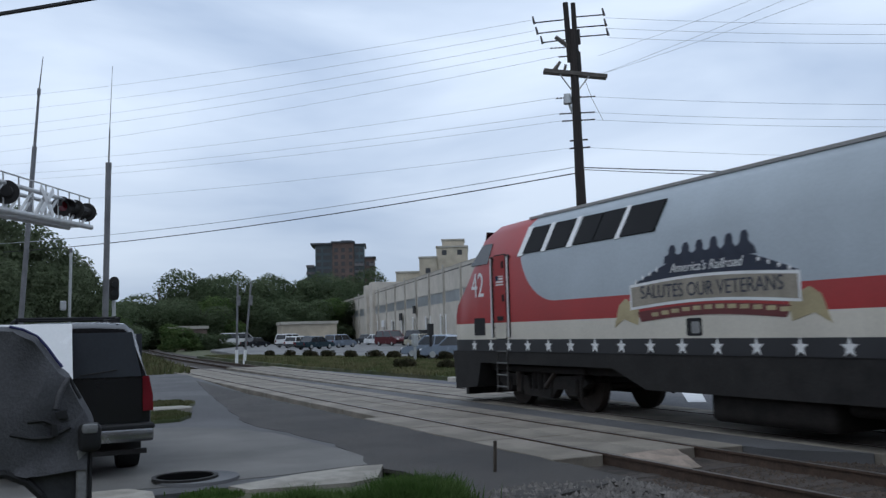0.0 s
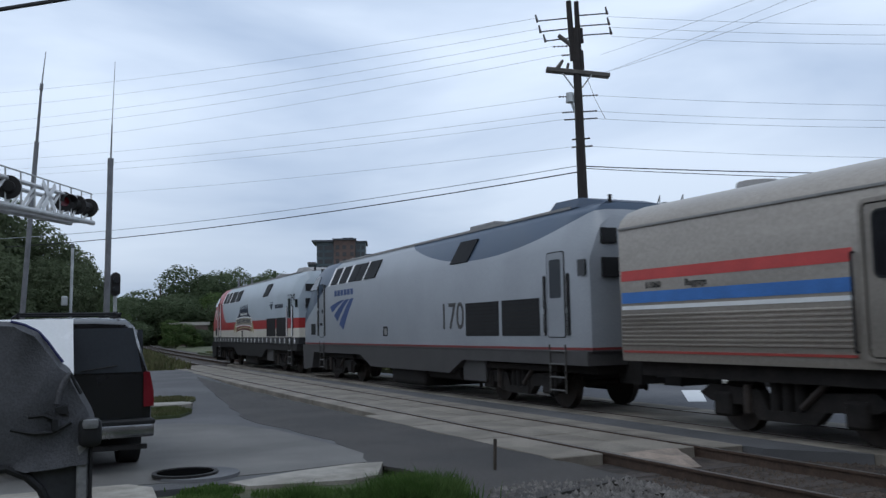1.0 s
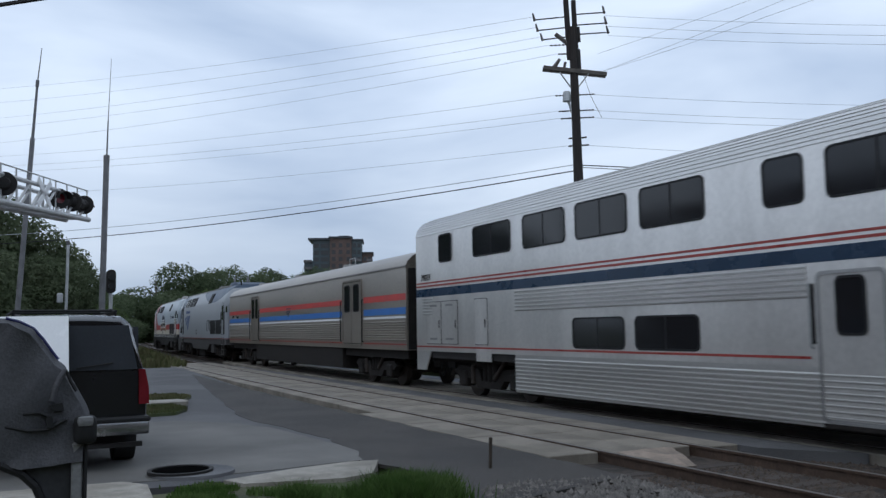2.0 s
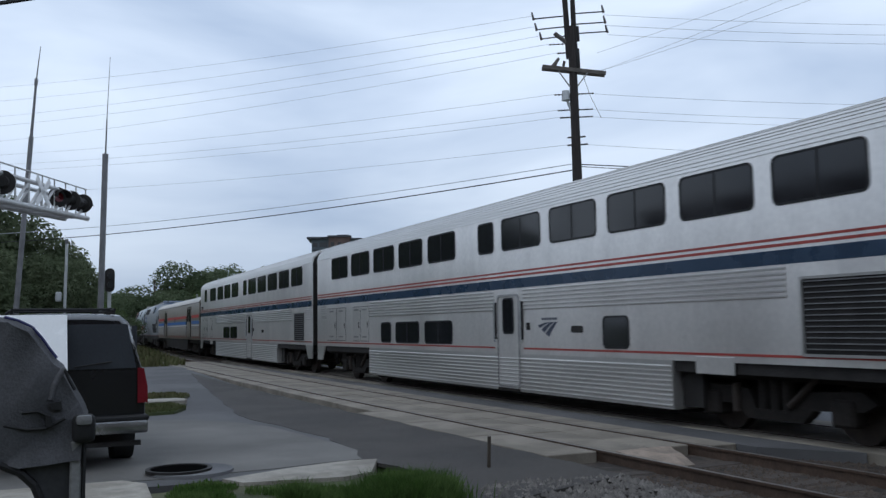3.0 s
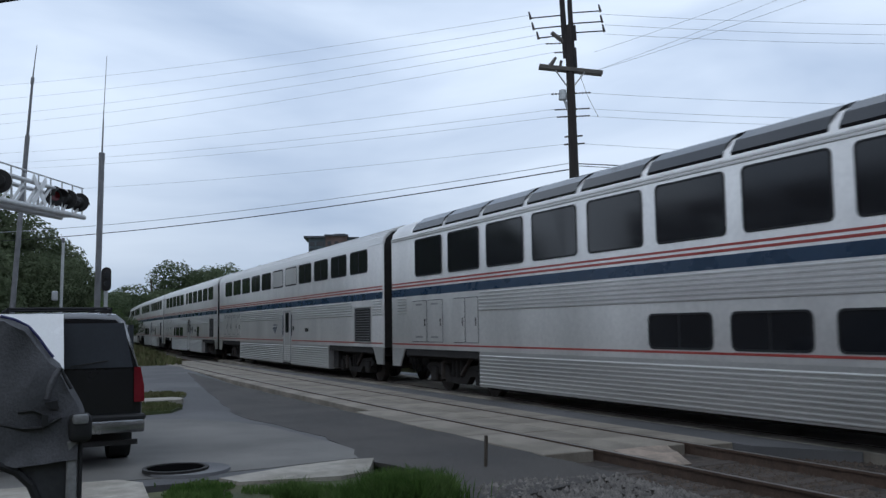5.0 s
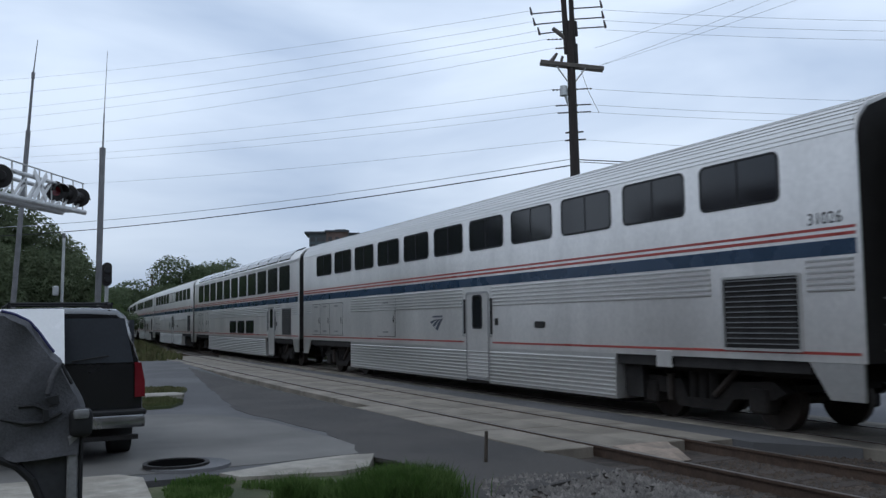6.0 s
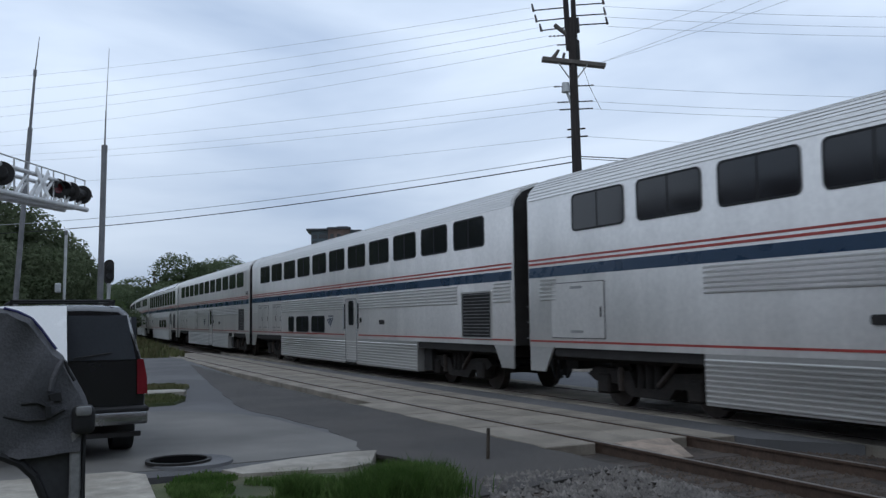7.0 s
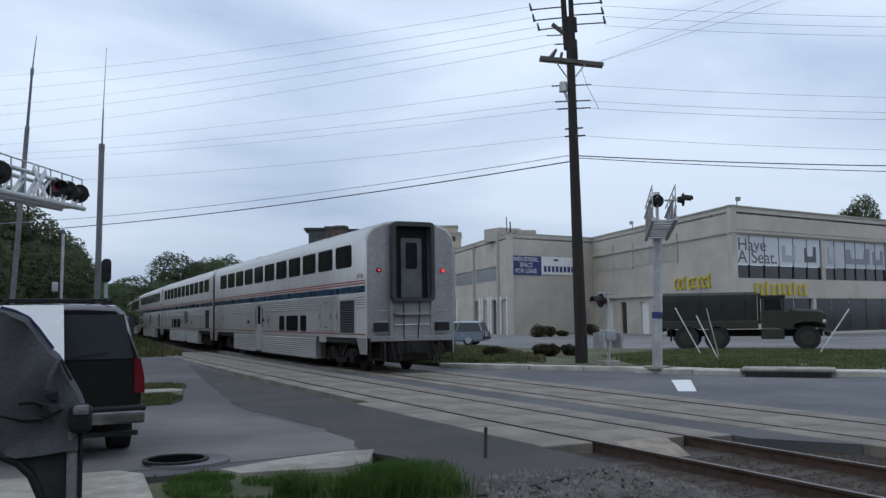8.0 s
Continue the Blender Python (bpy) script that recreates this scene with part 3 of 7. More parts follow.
    # entrance door with grab rails
    for s in (-1, 1):
        lo, hi = sorted((s * 1.535, s * 1.558))
        dm = prism(rounded(Y(d0), Y(d1), 0.42, 2.42, 0.08), "x", lo, hi)
        dr = part("door", dm, STEEL_PLAIN, car, "stainless entrance door")
        fr = ring(bmesh.new(), rounded(Y(d0) - .05, Y(d1) + .05, 0.37, 2.47, 0.1), rounded(Y(d0), Y(d1), 0.42, 2.42, 0.08), "x", *sorted((s * 1.54, s * 1.572)))
        part("door_frame", fr, STEEL_END, dr)
        g, f2 = window_meshes(0.5, 0.82, 0.08, False)
        mid = (d0 + d1) / 2
        w = part("door_window", g, None, dr, m=pose(s * 1.56, Y(mid), 1.98, 0, 0, 0 if s > 0 else 180))
        part("window_trim", f2, None, w)
        for a in (d0 - 0.15, d1 + 0.15):
            part("handrail_recess", boxes((*sorted((s * 1.54, s * 1.565)), Y(a) - 0.045, Y(a) + 0.045, 1.45, 2.30)), GASKET, car)
            part("handrail", tubes((((s * 1.60), Y(a), 1.4), (s * 1.60, Y(a), 2.3), 0.018), ((s * 1.60, Y(a), 1.4), (s * 1.55, Y(a), 1.4), 0.015), ((s * 1.60, Y(a), 2.3), (s * 1.55, Y(a), 2.3), 0.015), n=8), GALV, car)
        part("door_step", boxes((*sorted((s * 1.3, s * 1.6)), Y(d0), Y(d1), 0.30, 0.36)), UNDER, car)
    # louvred vent near the rear end
    if service != "none":
        v0, v1 = 1.36, 2.85
        for s in (-1, 1):
            vent = part("louvre_vent", boxes((*sorted((s * 1.54, s * 1.556)), Y(v0), Y(v1), 1.30, 2.36)), BLACK, car, "dark louvred vent")
            for z in frange(1.36, 2.32, 0.08):
                part("slat", boxes((*sorted((s * 1.55, s * 1.58)), Y(v0) + 0.03, Y(v1) - 0.03, z, z + 0.016)), SLAT, vent)
            part("vent_frame", ring(bmesh.new(), rounded(Y(v0) - .04, Y(v1) + .04, 1.26, 2.40, 0.02, 1), rounded(Y(v0), Y(v1), 1.30, 2.36, 0.02, 1), "x", *sorted((s * 1.54, s * 1.575))), STEEL, vent)
    # equipment doors, recessed seams round each
    for a0, a1 in panels:
        for s in (-1, 1):
            po = rounded(Y(a0) + 0.015, Y(a1) - 0.015, 1.34, 2.44, 0.03, 2)
            seam = rounded(Y(a0) - 0.003, Y(a1) + 0.003, 1.325, 2.455, 0.03, 2)
            ed = part("equipment_door", prism(po, "x", *sorted((s * 1.54, s * 1.562))), STEEL_PLAIN, car)
            part("seam", ring(bmesh.new(), seam, po, "x", *sorted((s * 1.54, s * 1.553))), GASKET, ed)
            part("latch", boxes((*sorted((s * 1.56, s * 1.575)), Y(a0) + 0.1, Y(a0) + 0.13, 1.75, 1.95)), BLACK, ed)
            if a1 - a0 > 0.7:
                for z in (1.44, 2.32):
                    part("hinge_plate", boxes((*sorted((s * 1.56, s * 1.572)), Y((a0 + a1) / 2) - 0.2, Y((a0 + a1) / 2) + 0.2, z, z + 0.05)), STEEL_END, ed)
    # plate hanging over the bogie recess
    if k in PLATES:
        a0, a1 = PLATES[k]
        part("access_plate", bevelled(-1.560, -1.53, Y(a0), Y(a1), 0.93, 1.22, 0.01, 1), STEEL_PLAIN, car)
    # small fittings
    for a in (d0 - 2.3 if not tail else 16.85,):
        for s in (-1, 1):
            part("side_lamp", prism(rounded(Y(a) - .2, Y(a) + .2, 1.60, 1.74, 0.05), "x", *sorted((s * 1.54, s * 1.57))), BLACK, car)
    part("door_button", boxes((-1.575, -1.545, Y(d0) - 0.48, Y(d0) - 0.36, 1.66, 1.82)), BLACK, car)
    # arrow emblem in three plain bars and a bar for its wording
    if logo is not None:
        emblem(car, -1.556, Y(logo), 1.70, 0.76, STEEL_END if tail else mats_emblem, 0.05)
    if number:
        lettering("number", number, 0.24, BLACK, car, pose(-1.552, Y(0.86 if k < 7 else 24.95), 3.12, 90, 0, -90), "dark stencilled car number")
    # ends: diaphragm, doors, buffers, coupler
    for e, sg in ((E0, -1), (E1, 1)):
        y = Y(e)
        fr = ring(bmesh.new(), rounded(-0.74, 0.74, 2.30, 4.86, 0.16), rounded(-0.62, 0.62, 2.40, 4.72, 0.08), "y", *sorted((y, y + sg * 0.285)))
        dia = part("diaphragm", fr, DIAPHRAGM, car, "dark rubber gangway diaphragm")
        part("end_recess", boxes((-0.6, 0.6, *sorted((y, y + sg * 0.02)), 2.40, 4.72)), BLACK_PANEL, dia)
        part("end_door", boxes((-0.36, 0.36, *sorted((y, y + sg * 0.06)), 2.42, 4.35)), END_DOOR, dia, "end door set back in the gangway")
        part("end_door_window", prism(rounded(-0.2, 0.2, 3.35, 4.2, 0.06), "y", *sorted((y + sg * 0.05, y + sg * 0.075))), GLASS, dia)
        # end walls facing a gap are black to paint in its shade
        part("end_wall", prism([(x * 0.975, z if z < 2 else z - 0.06) for x, z in loop], "y", *sorted((y, y + sg * 0.012))), STEEL_END if tail and sg < 0 else BLACK, car, "end wall, grimy steel at the tail, shade black in the gaps")
        part("drawgear", boxes((-0.55, 0.55, *sorted((y - sg * .4, y + sg * 0.05)), 0.62, 1.2), (-0.14, 0.14, *sorted((y, y + sg * 0.29)), 0.72, 0.98), (-0.24, 0.24, *sorted((y + sg * 0.1, y + sg * 0.24)), 0.66, 1.02)), BLACK, car, "black coupler and draft gear")
        for x in (-0.7, -0.5, 0.5, 0.75):
            hoses = bmesh.new()
            for q in range(6):
                a_, b_ = q / 6, (q + 1) / 6
                f_ = lambda u: (x + 0.1 * u, y + sg * (0.05 + 0.18 * math.sin(3.1416 * u)), 1.0 - 0.6 * math.sin(3.1416 * u * 0.8))
                tube(hoses, f_(a_), f_(b_), 0.025, n=6)
            part("hose", hoses, GASKET, car)
        for s in (-1, 1):
            for z in (1.3, 1.65, 2.0):
                part("grab_iron", tubes(((s * 1.25, y + sg * 0.1, z), (s * 0.85, y + sg * 0.1, z), 0.015), n=6), GALV, car)
        if tail and sg < 0:
            for s in (-1, 1):
                ml = part("marker_light", tubes(((s * 1.12, y, 3.30), (s * 1.12, y - 0.06, 3.30), 0.075), n=14), GASKET, car)
                part("lens", tubes(((s * 1.12, y - 0.05, 3.30), (s * 1.12, y - 0.075, 3.30), 0.05 if s > 0 else 0.032), n=14), LAMP_RED, ml, "glowing red marker lens")
            part("end_box", boxes((-1.3, -0.85, y - 0.14, y, 1.35, 1.62)), BLACK, car)
            part("end_box", boxes((0.85, 1.3, y - 0.14, y, 1.35, 1.62)), BLACK, car)
            part("buffer_beam", bevelled(-1.42, 1.42, y - 0.1, y + 0.1, 1.02, 1.2, 0.02, 1), STEEL_END, car)
            part("chain", tubes(((0.28, y - 0.1, 2.32), (0.18, y - 0.12, 1.1), 0.018), ((-0.3, y - 0.1, 2.32), (-0.3, y - 0.12, 1.1), 0.018), n=6), BLACK, car)
            part("safety_bar", tubes(((-0.6, y - 0.08, 1.55), (0.6, y - 0.08, 1.55), 0.02), n=6), STEEL, car)
            part("draft_box", bevelled(-0.8, 0.8, y - 0.02, y + 1.4, 0.38, 1.06, 0.04, 1), UNDER, car, "black draft gear box")
            part("step_plate", bevelled(-0.62, 0.62, y - 0.22, y, 1.86, 1.92, 0.01, 1), STEEL_END, car)
            for s in (-1, 1):
                part("collision_post", bevelled(*sorted((s * 0.66, s * 0.78)), y - 0.07, y, 1.2, 2.32, 0.015, 1), STEEL_END, car)
                part("stirrup", tubes(((s * 1.42, y - 0.02, 1.1), (s * 1.42, y - 0.02, 0.45), 0.02), ((s * 1.42, y - 0.02, 0.45), (s * 1.05, y - 0.02, 0.45), 0.02), ((s * 1.05, y - 0.02, 0.45), (s * 1.05, y - 0.02, 1.1), 0.02), n=6), BLACK, car, "dark step iron")
                part("brake_pipe", tubes(((s * 0.95, y - 0.05, 1.0), (s * 0.95, y - 0.12, 0.4), 0.05), n=8), BLACK, car)
    MOVING.append((car, k * L + L / 2, 9.07))
    return car


def emblem(parent, x, y, z, w, m_, bar_h):
    """Three curved bars fanned out towards a point, below a row of plain word bars. Drawn on the plane x; forward is +y."""
    s = -1 if x < 0 else 1
    bars = ((((0, .80), (.25, .94), (.56, 1.0)), ((.10, .60), (.32, .83), (.62, .98))),
            (((.18, .48), (.37, .78), (.67, 1.0)), ((.33, .28), (.51, .68), (.82, 1.0))),
            (((.40, .18), (.57, .60), (.85, 1.0)), ((.57, .0), (.74, .50), (1.0, 1.03))))

    def curve(a, b, c):
        return [((1 - t) ** 2 * a[0] + 2 * t * (1 - t) * b[0] + t * t * c[0], (1 - t) ** 2 * a[1] + 2 * t * (1 - t) * b[1] + t * t * c[1]) for t in [i / 6 for i in range(7)]]
    for outer, inner in bars:
        poly = [(y + w * (0.5 - u), z + w * 0.40 * (v - 0.6)) for u, v in curve(*outer) + curve(*inner)[::-1]]
        part("emblem_bar", prism(poly, "x", *sorted((x, x + s * 0.003))), m_, parent)
    for j in range(6):
        yy = y + w * 0.30 - j * w * 0.135
        part("word_bar", boxes((*sorted((x, x + s * 0.003)), yy - w * 0.10, yy, z + w * 0.22, z + w * 0.22 + bar_h)), m_, parent)


mats_emblem = mat("emblem_grey_blue", (0.06, 0.07, 0.10), 0.5, 0, 0.15)

ROW = [(1.64 + 2.055 * i, 3.33 + 2.055 * i) for i in range(11)]
COACH = list(ROW)
SLEEPER = ROW[:5] + [(11.93, 12.72)] + [r for r in ROW[6:]]
SERVICE = [(20.98, 22.34), (22.40, 23.36), (23.40, 24.36), (24.42, 24.9)]
COACH_PANELS = [(20.2, 20.95), (20.98, 21.7), (22.4, 23.36), (23.38, 24.38)]


DIAPHRAGM = mat("dusty_diaphragm_rubber", (0.045, 0.048, 0.047), 0.7, 0, 0.25, 3)
SLAT = mat("vent_slat", (0.20, 0.20, 0.205), 0.5, 0.4, 0.2, 3)
PLATES = {0: (4.45, 5.30), 2: (4.15, 4.55), 5: (20.95, 21.75), 6: (4.26, 5.13), 7: (21.30, 22.05)}
END_DOOR = mat("end_door_dark_grey", (0.13, 0.13, 0.13), 0.6, 0.3, 0.3, 2)


def build_cars():
    superliner(0, "silver double-deck railcar at the tail with red marker lights", COACH, [(6.96, 7.80), (8.15, 9.87), (10.21, 11.03)], (14.16, 15.13), 13.0,
               number="34134", panels=[(3.12, 3.75), (3.80, 5.08), (5.13, 5.7), (22.85, 24.7)], tail=True)
    superliner(1, "silver double-deck railcar with three lower windows, red and navy stripes", COACH, [(14.15, 15.8), (16.18, 17.88), (18.23, 19.05)], (10.72, 11.75), 13.5, panels=COACH_PANELS)
    superliner(2, "silver double-deck diner car with a plain side hatch", COACH, [], (10.65, 11.72), 13.5, number="31026", panels=[(16.34, 17.82), (21.0, 22.3), (22.4, 23.4), (23.45, 24.4)])
    superliner(3, "silver lounge car with tall windows and curved roof glass", ROW, [(8.2, 9.9), (10.3, 11.9), (12.3, 13.9)], (4.2, 5.2), None, lounge=True, panels=[(20.22, 20.87), (20.91, 21.55), (22.17, 23.1), (23.14, 24.1)], service="vent")
    superliner(4, "silver double-deck railcar with two blanked upper windows", COACH, [], (10.72, 11.75), 13.25, blank=(5, 4), panels=[(20.2, 20.95), (21.0, 22.28), (22.33, 23.26), (23.3, 24.36)])
    superliner(5, "silver double-deck sleeping car with red and navy stripes", SLEEPER, [(6.9, 7.7), (14.2, 15.86), (16.18, 17.88), (18.22, 19.06)], (10.72, 11.75), 9.64, panels=COACH_PANELS)
    superliner(6, "silver double-deck sleeping car with dented fluted skirt", SLEEPER, [(6.87, 7.69), (14.19, 15.92), (16.29, 18.0), (18.35, 19.16)], (10.85, 11.75), 9.64, panels=COACH_PANELS)
    superliner(7, "silver double-deck transition car behind the baggage car", SLEEPER[:-2] + [(20.3, 22.15), (23.33, 24.1)], [(14.2, 15.9), (16.2, 17.9)], (10.72, 11.75), None, number="39029", panels=[(21.45, 22.1), (23.02, 23.95), (23.98, 24.9)])


def baggage_car():
    L = 25.6
    car = thing("baggage_car", "dull silver baggage car with red and blue stripes", "baggage car")
    Y = lambda a: a - CAR_LENGTH / 2
    E0, E1 = 0.42, 25.55
    half = [(1.50, 1.12), (1.52, 1.35), (1.52, 3.55), (1.46, 3.72), (1.28, 3.88), (0.9, 4.02), (0.45, 4.08), (0.0, 4.10)]
    loop = half + [(-x, z) for x, z in half[-2::-1]]
    part("body", loft([[(x, Y(E0), z) for x, z in loop], [(x, Y(E1), z) for x, z in loop]]), STEEL_OLD, car, smooth=True)
    part("roof_edge", boxes((-1.55, -1.50, Y(E0), Y(E1), 3.54, 3.58), (1.50, 1.55, Y(E0), Y(E1), 3.54, 3.58)), ROOF_GREY, car)
    doors = ((4.25, 6.1), (18.7, 20.2))
    spans = [(E0 + .05, 4.05), (6.3, 18.5), (20.4, E1 - .05)]
    for a0, a1 in spans:
        for s in (-1, 1):
            for z0, z1, m_, lab in ((2.58, 2.77, RED_BRIGHT, "red stripe"), (2.17, 2.37, BLUE, "bright blue stripe"), (2.05, 2.12, WHITE, "white stripe")):
                part("stripe", boxes((*sorted((s * 1.515, s * 1.527)), Y(a0), Y(a1), z0, z1)), m_, car, lab)
        tagged(part("side_fluting", rib_band(Y(a0), Y(a1), frange(1.42, 1.98, 0.075), 1.52, 0.024), STEEL_OLD, car), kind="stuff")
        for s in (-1, 1):
            part("pinstripe", boxes((*sorted((s * 1.515, s * 1.526)), Y(a0), Y(a1), 1.27, 1.31)), RED, car)
    for a0, a1 in doors:
        for s in (-1, 1):
            mid = (a0 + a1) / 2
            fr = part("door_frame", ring(bmesh.new(), rounded(Y(a0) - .06, Y(a1) + .06, 1.22, 3.40, 0.12), rounded(Y(a0), Y(a1), 1.27, 3.34, 0.1), "x", *sorted((s * 1.5, s * 1.56))), STEEL_OLD, car)
            part("door_gap", boxes((*sorted((s * 1.5, s * 1.5225)), Y(a0), Y(a1), 1.27, 3.34)), BLACK, fr)
            for b0, b1 in ((a0 + 0.03, mid - 0.02), (mid + 0.02, a1 - 0.03)):
                lf = part("door_leaf", prism(rounded(Y(b0), Y(b1), 1.29, 3.32, 0.06), "x", *sorted((s * 1.50, s * 1.545))), STEEL_OLD, car, "stainless baggage door leaf")
                g, f2 = window_meshes(0.5 * (b1 - b0) / 0.85 + 0.05, 0.92, 0.09, False)
                w = part("door_window", g, None, lf, m=pose(s * 1.548, Y((b0 + b1) / 2), 2.78, 0, 0, 0 if s > 0 else 180))
                part("window_trim", f2, None, w)
            for a in (a0 - 0.18, a1 + 0.18):
                part("handrail", tubes(((s * 1.58, Y(a), 1.35), (s * 1.58, Y(a), 2.7), 0.02), ((s * 1.58, Y(a), 1.35), (s * 1.50, Y(a), 1.35), 0.016), ((s * 1.58, Y(a), 2.7), (s * 1.50, Y(a), 2.7), 0.016), n=8), GASKET, car)
    part("underframe", boxes((-1.35, 1.35, Y(0.7), Y(25.2), 0.86, 1.13), (-1.46, 1.46, Y(6.4), Y(19.4), 0.42, 1.13)), UNDER, car, "dark grimy side skirt and underframe")
    bogie(car, Y(3.83), 0.457, 2.59)
    bogie(car, Y(22.0), 0.457, 2.59)
    for a in (1.2, 9.5, 16.5, 23.5):
        part("roof_vent", tubes(((0, Y(a), 4.03), (0, Y(a), 4.24), 0.42, 0.36), n=18), ROOF_GREY, car)
    part("roof_rail", tubes(((-.7, Y(7.2), 4.05), (-.7, Y(7.2), 4.32), 0.015), ((-.7, Y(7.8), 4.05), (-.7, Y(7.8), 4.32), 0.015), ((-.7, Y(7.2), 4.32), (-.7, Y(7.8), 4.32), 0.015), n=6), GALV, car)
    for e, sg in ((E0, -1), (E1, 1)):
        y = Y(e)
        part("diaphragm", ring(bmesh.new(), rounded(-0.6, 0.6, 1.2, 3.75, 0.1), rounded(-0.42, 0.42, 1.3, 3.55, 0.06), "y", *sorted((y, y + sg * 0.36))), GASKET, car)
        # black here too, as painted shade in the gap between cars
        part("end_wall", boxes((-1.46, 1.46, *sorted((y, y + sg * 0.03)), 1.15, 3.5)), BLACK, car, "end wall painted black as gap shade")
        part("drawgear", boxes((-0.5, 0.5, *sorted((y - sg * .4, y + sg * 0.05)), 0.62, 1.2), (-0.14, 0.14, *sorted((y, y + sg * 0.3)), 0.72, 0.98)), BLACK, car)
    lettering("wording", "Baggage", 0.17, GASKET, car, pose(-1.524, Y(23.5), 2.475, 90, 0, -90), "small dark wording between the stripes")
    lettering("number", "61060", 0.17, GASKET, car, pose(-1.524, Y(24.6), 2.475, 90, 0, -90))
    emblem(car, -1.53, Y(13.4), 2.45, 0.75, mats_emblem, 0.05)
    MOVING.append((car, 8 * CAR_LENGTH + CAR_LENGTH / 2, 9.07))


def math_node(nt, op, a, b=None, c=None):
    n = node(nt, "ShaderNodeMath")
    n.operation = op
    for i, v in enumerate((a, b, c)):
        if v is None:
            continue
        if isinstance(v, (int, float)):
            n.inputs[i].default_value = v
        else:
            nt.links.new(v, n.inputs[i])
    return n.outputs[0]


def mix_color(nt, fac, a, b):
    n = node(nt, "ShaderNodeMix")
    n.data_type = "RGBA"
    nt.links.new(fac, n.inputs["Factor"])
    for v, s in ((a, "A"), (b, "B")):
        if isinstance(v, tuple):
            n.inputs[s].default_value = (*v, 1)
        else:
            nt.links.new(v, n.inputs[s])
    return n.outputs["Result"]


def livery_veteran():
    """Red cab, grey body, red and cream bands over a black sill; heights in metres over the rail."""
    m, nt, b = base_material("red_grey_livery", 0.42, 0.05)
    tc = node(nt, "ShaderNodeTexCoord")
    xyz = node(nt, "ShaderNodeSeparateXYZ")
    nt.links.new(tc.outputs["Object"], xyz.inputs[0])
    y, z = xyz.outputs["Y"], xyz.outputs["Z"]
    dy = math_node(nt, "MAXIMUM", math_node(nt, "SUBTRACT", y, 5.25), 0.0)
    dz = math_node(nt, "MAXIMUM", math_node(nt, "SUBTRACT", 3.60, z), 0.0)
    d2 = math_node(nt, "ADD", math_node(nt, "MULTIPLY", dy, dy), math_node(nt, "MULTIPLY", math_node(nt, "MULTIPLY", dz, dz), 1.25))
    grey = math_node(nt, "LESS_THAN", d2, 1.95)
    c = mix_color(nt, grey, (0.33, 0.026, 0.025), (0.35, 0.39, 0.42))
    c = mix_color(nt, math_node(nt, "LESS_THAN", z, 1.93), c, (0.58, 0.54, 0.46))
    c = mix_color(nt, math_node(nt, "LESS_THAN", z, 1.54), c, (0.03, 0.03, 0.033))
    weather(nt, b, c, 0.10, 0.8, 0.02, 25)
    return m


def livery_blue():
    """Silver-grey body with a blue sweep over the roof and a red line at the sill."""
    m, nt, b = base_material("grey_blue_livery", 0.42, 0.08)
    tc = node(nt, "ShaderNodeTexCoord")
    xyz = node(nt, "ShaderNodeSeparateXYZ")
    nt.links.new(tc.outputs["Object"], xyz.inputs[0])
    y, z = xyz.outputs["Y"], xyz.outputs["Z"]
    # lower edge of the rear sweep: a shallow bowl
    q = math_node(nt, "SUBTRACT", y, -5.2)
    bowl = math_node(nt, "ADD", 3.46, math_node(nt, "MULTIPLY", math_node(nt, "MULTIPLY", q, q), 0.032))
    rear = math_node(nt, "GREATER_THAN", z, bowl)
    # front sweep: over the cab roof, falling towards the nose
    front_edge = math_node(nt, "SUBTRACT", 3.55, math_node(nt, "MULTIPLY", math_node(nt, "SUBTRACT", y, 6.7), 0.45))
    front = math_node(nt, "MULTIPLY", math_node(nt, "GREATER_THAN", z, front_edge), math_node(nt, "GREATER_THAN", y, 6.6))
    blue = math_node(nt, "MAXIMUM", rear, front)
    c = mix_color(nt, blue, (0.31, 0.325, 0.345), (0.042, 0.068, 0.11))
    c = mix_color(nt, math_node(nt, "LESS_THAN", z, 1.34), c, (0.20, 0.03, 0.03))
    c = mix_color(nt, math_node(nt, "LESS_THAN", z, 1.29), c, (0.085, 0.082, 0.083))
    weather(nt, b, c, 0.10, 0.8, 0.02, 25)
    return m


LADDER = mat("worn_ladder_steel", (0.09, 0.085, 0.08), 0.5, 0.4, 0.3, 5)
LOCO_LENGTH = 21.0


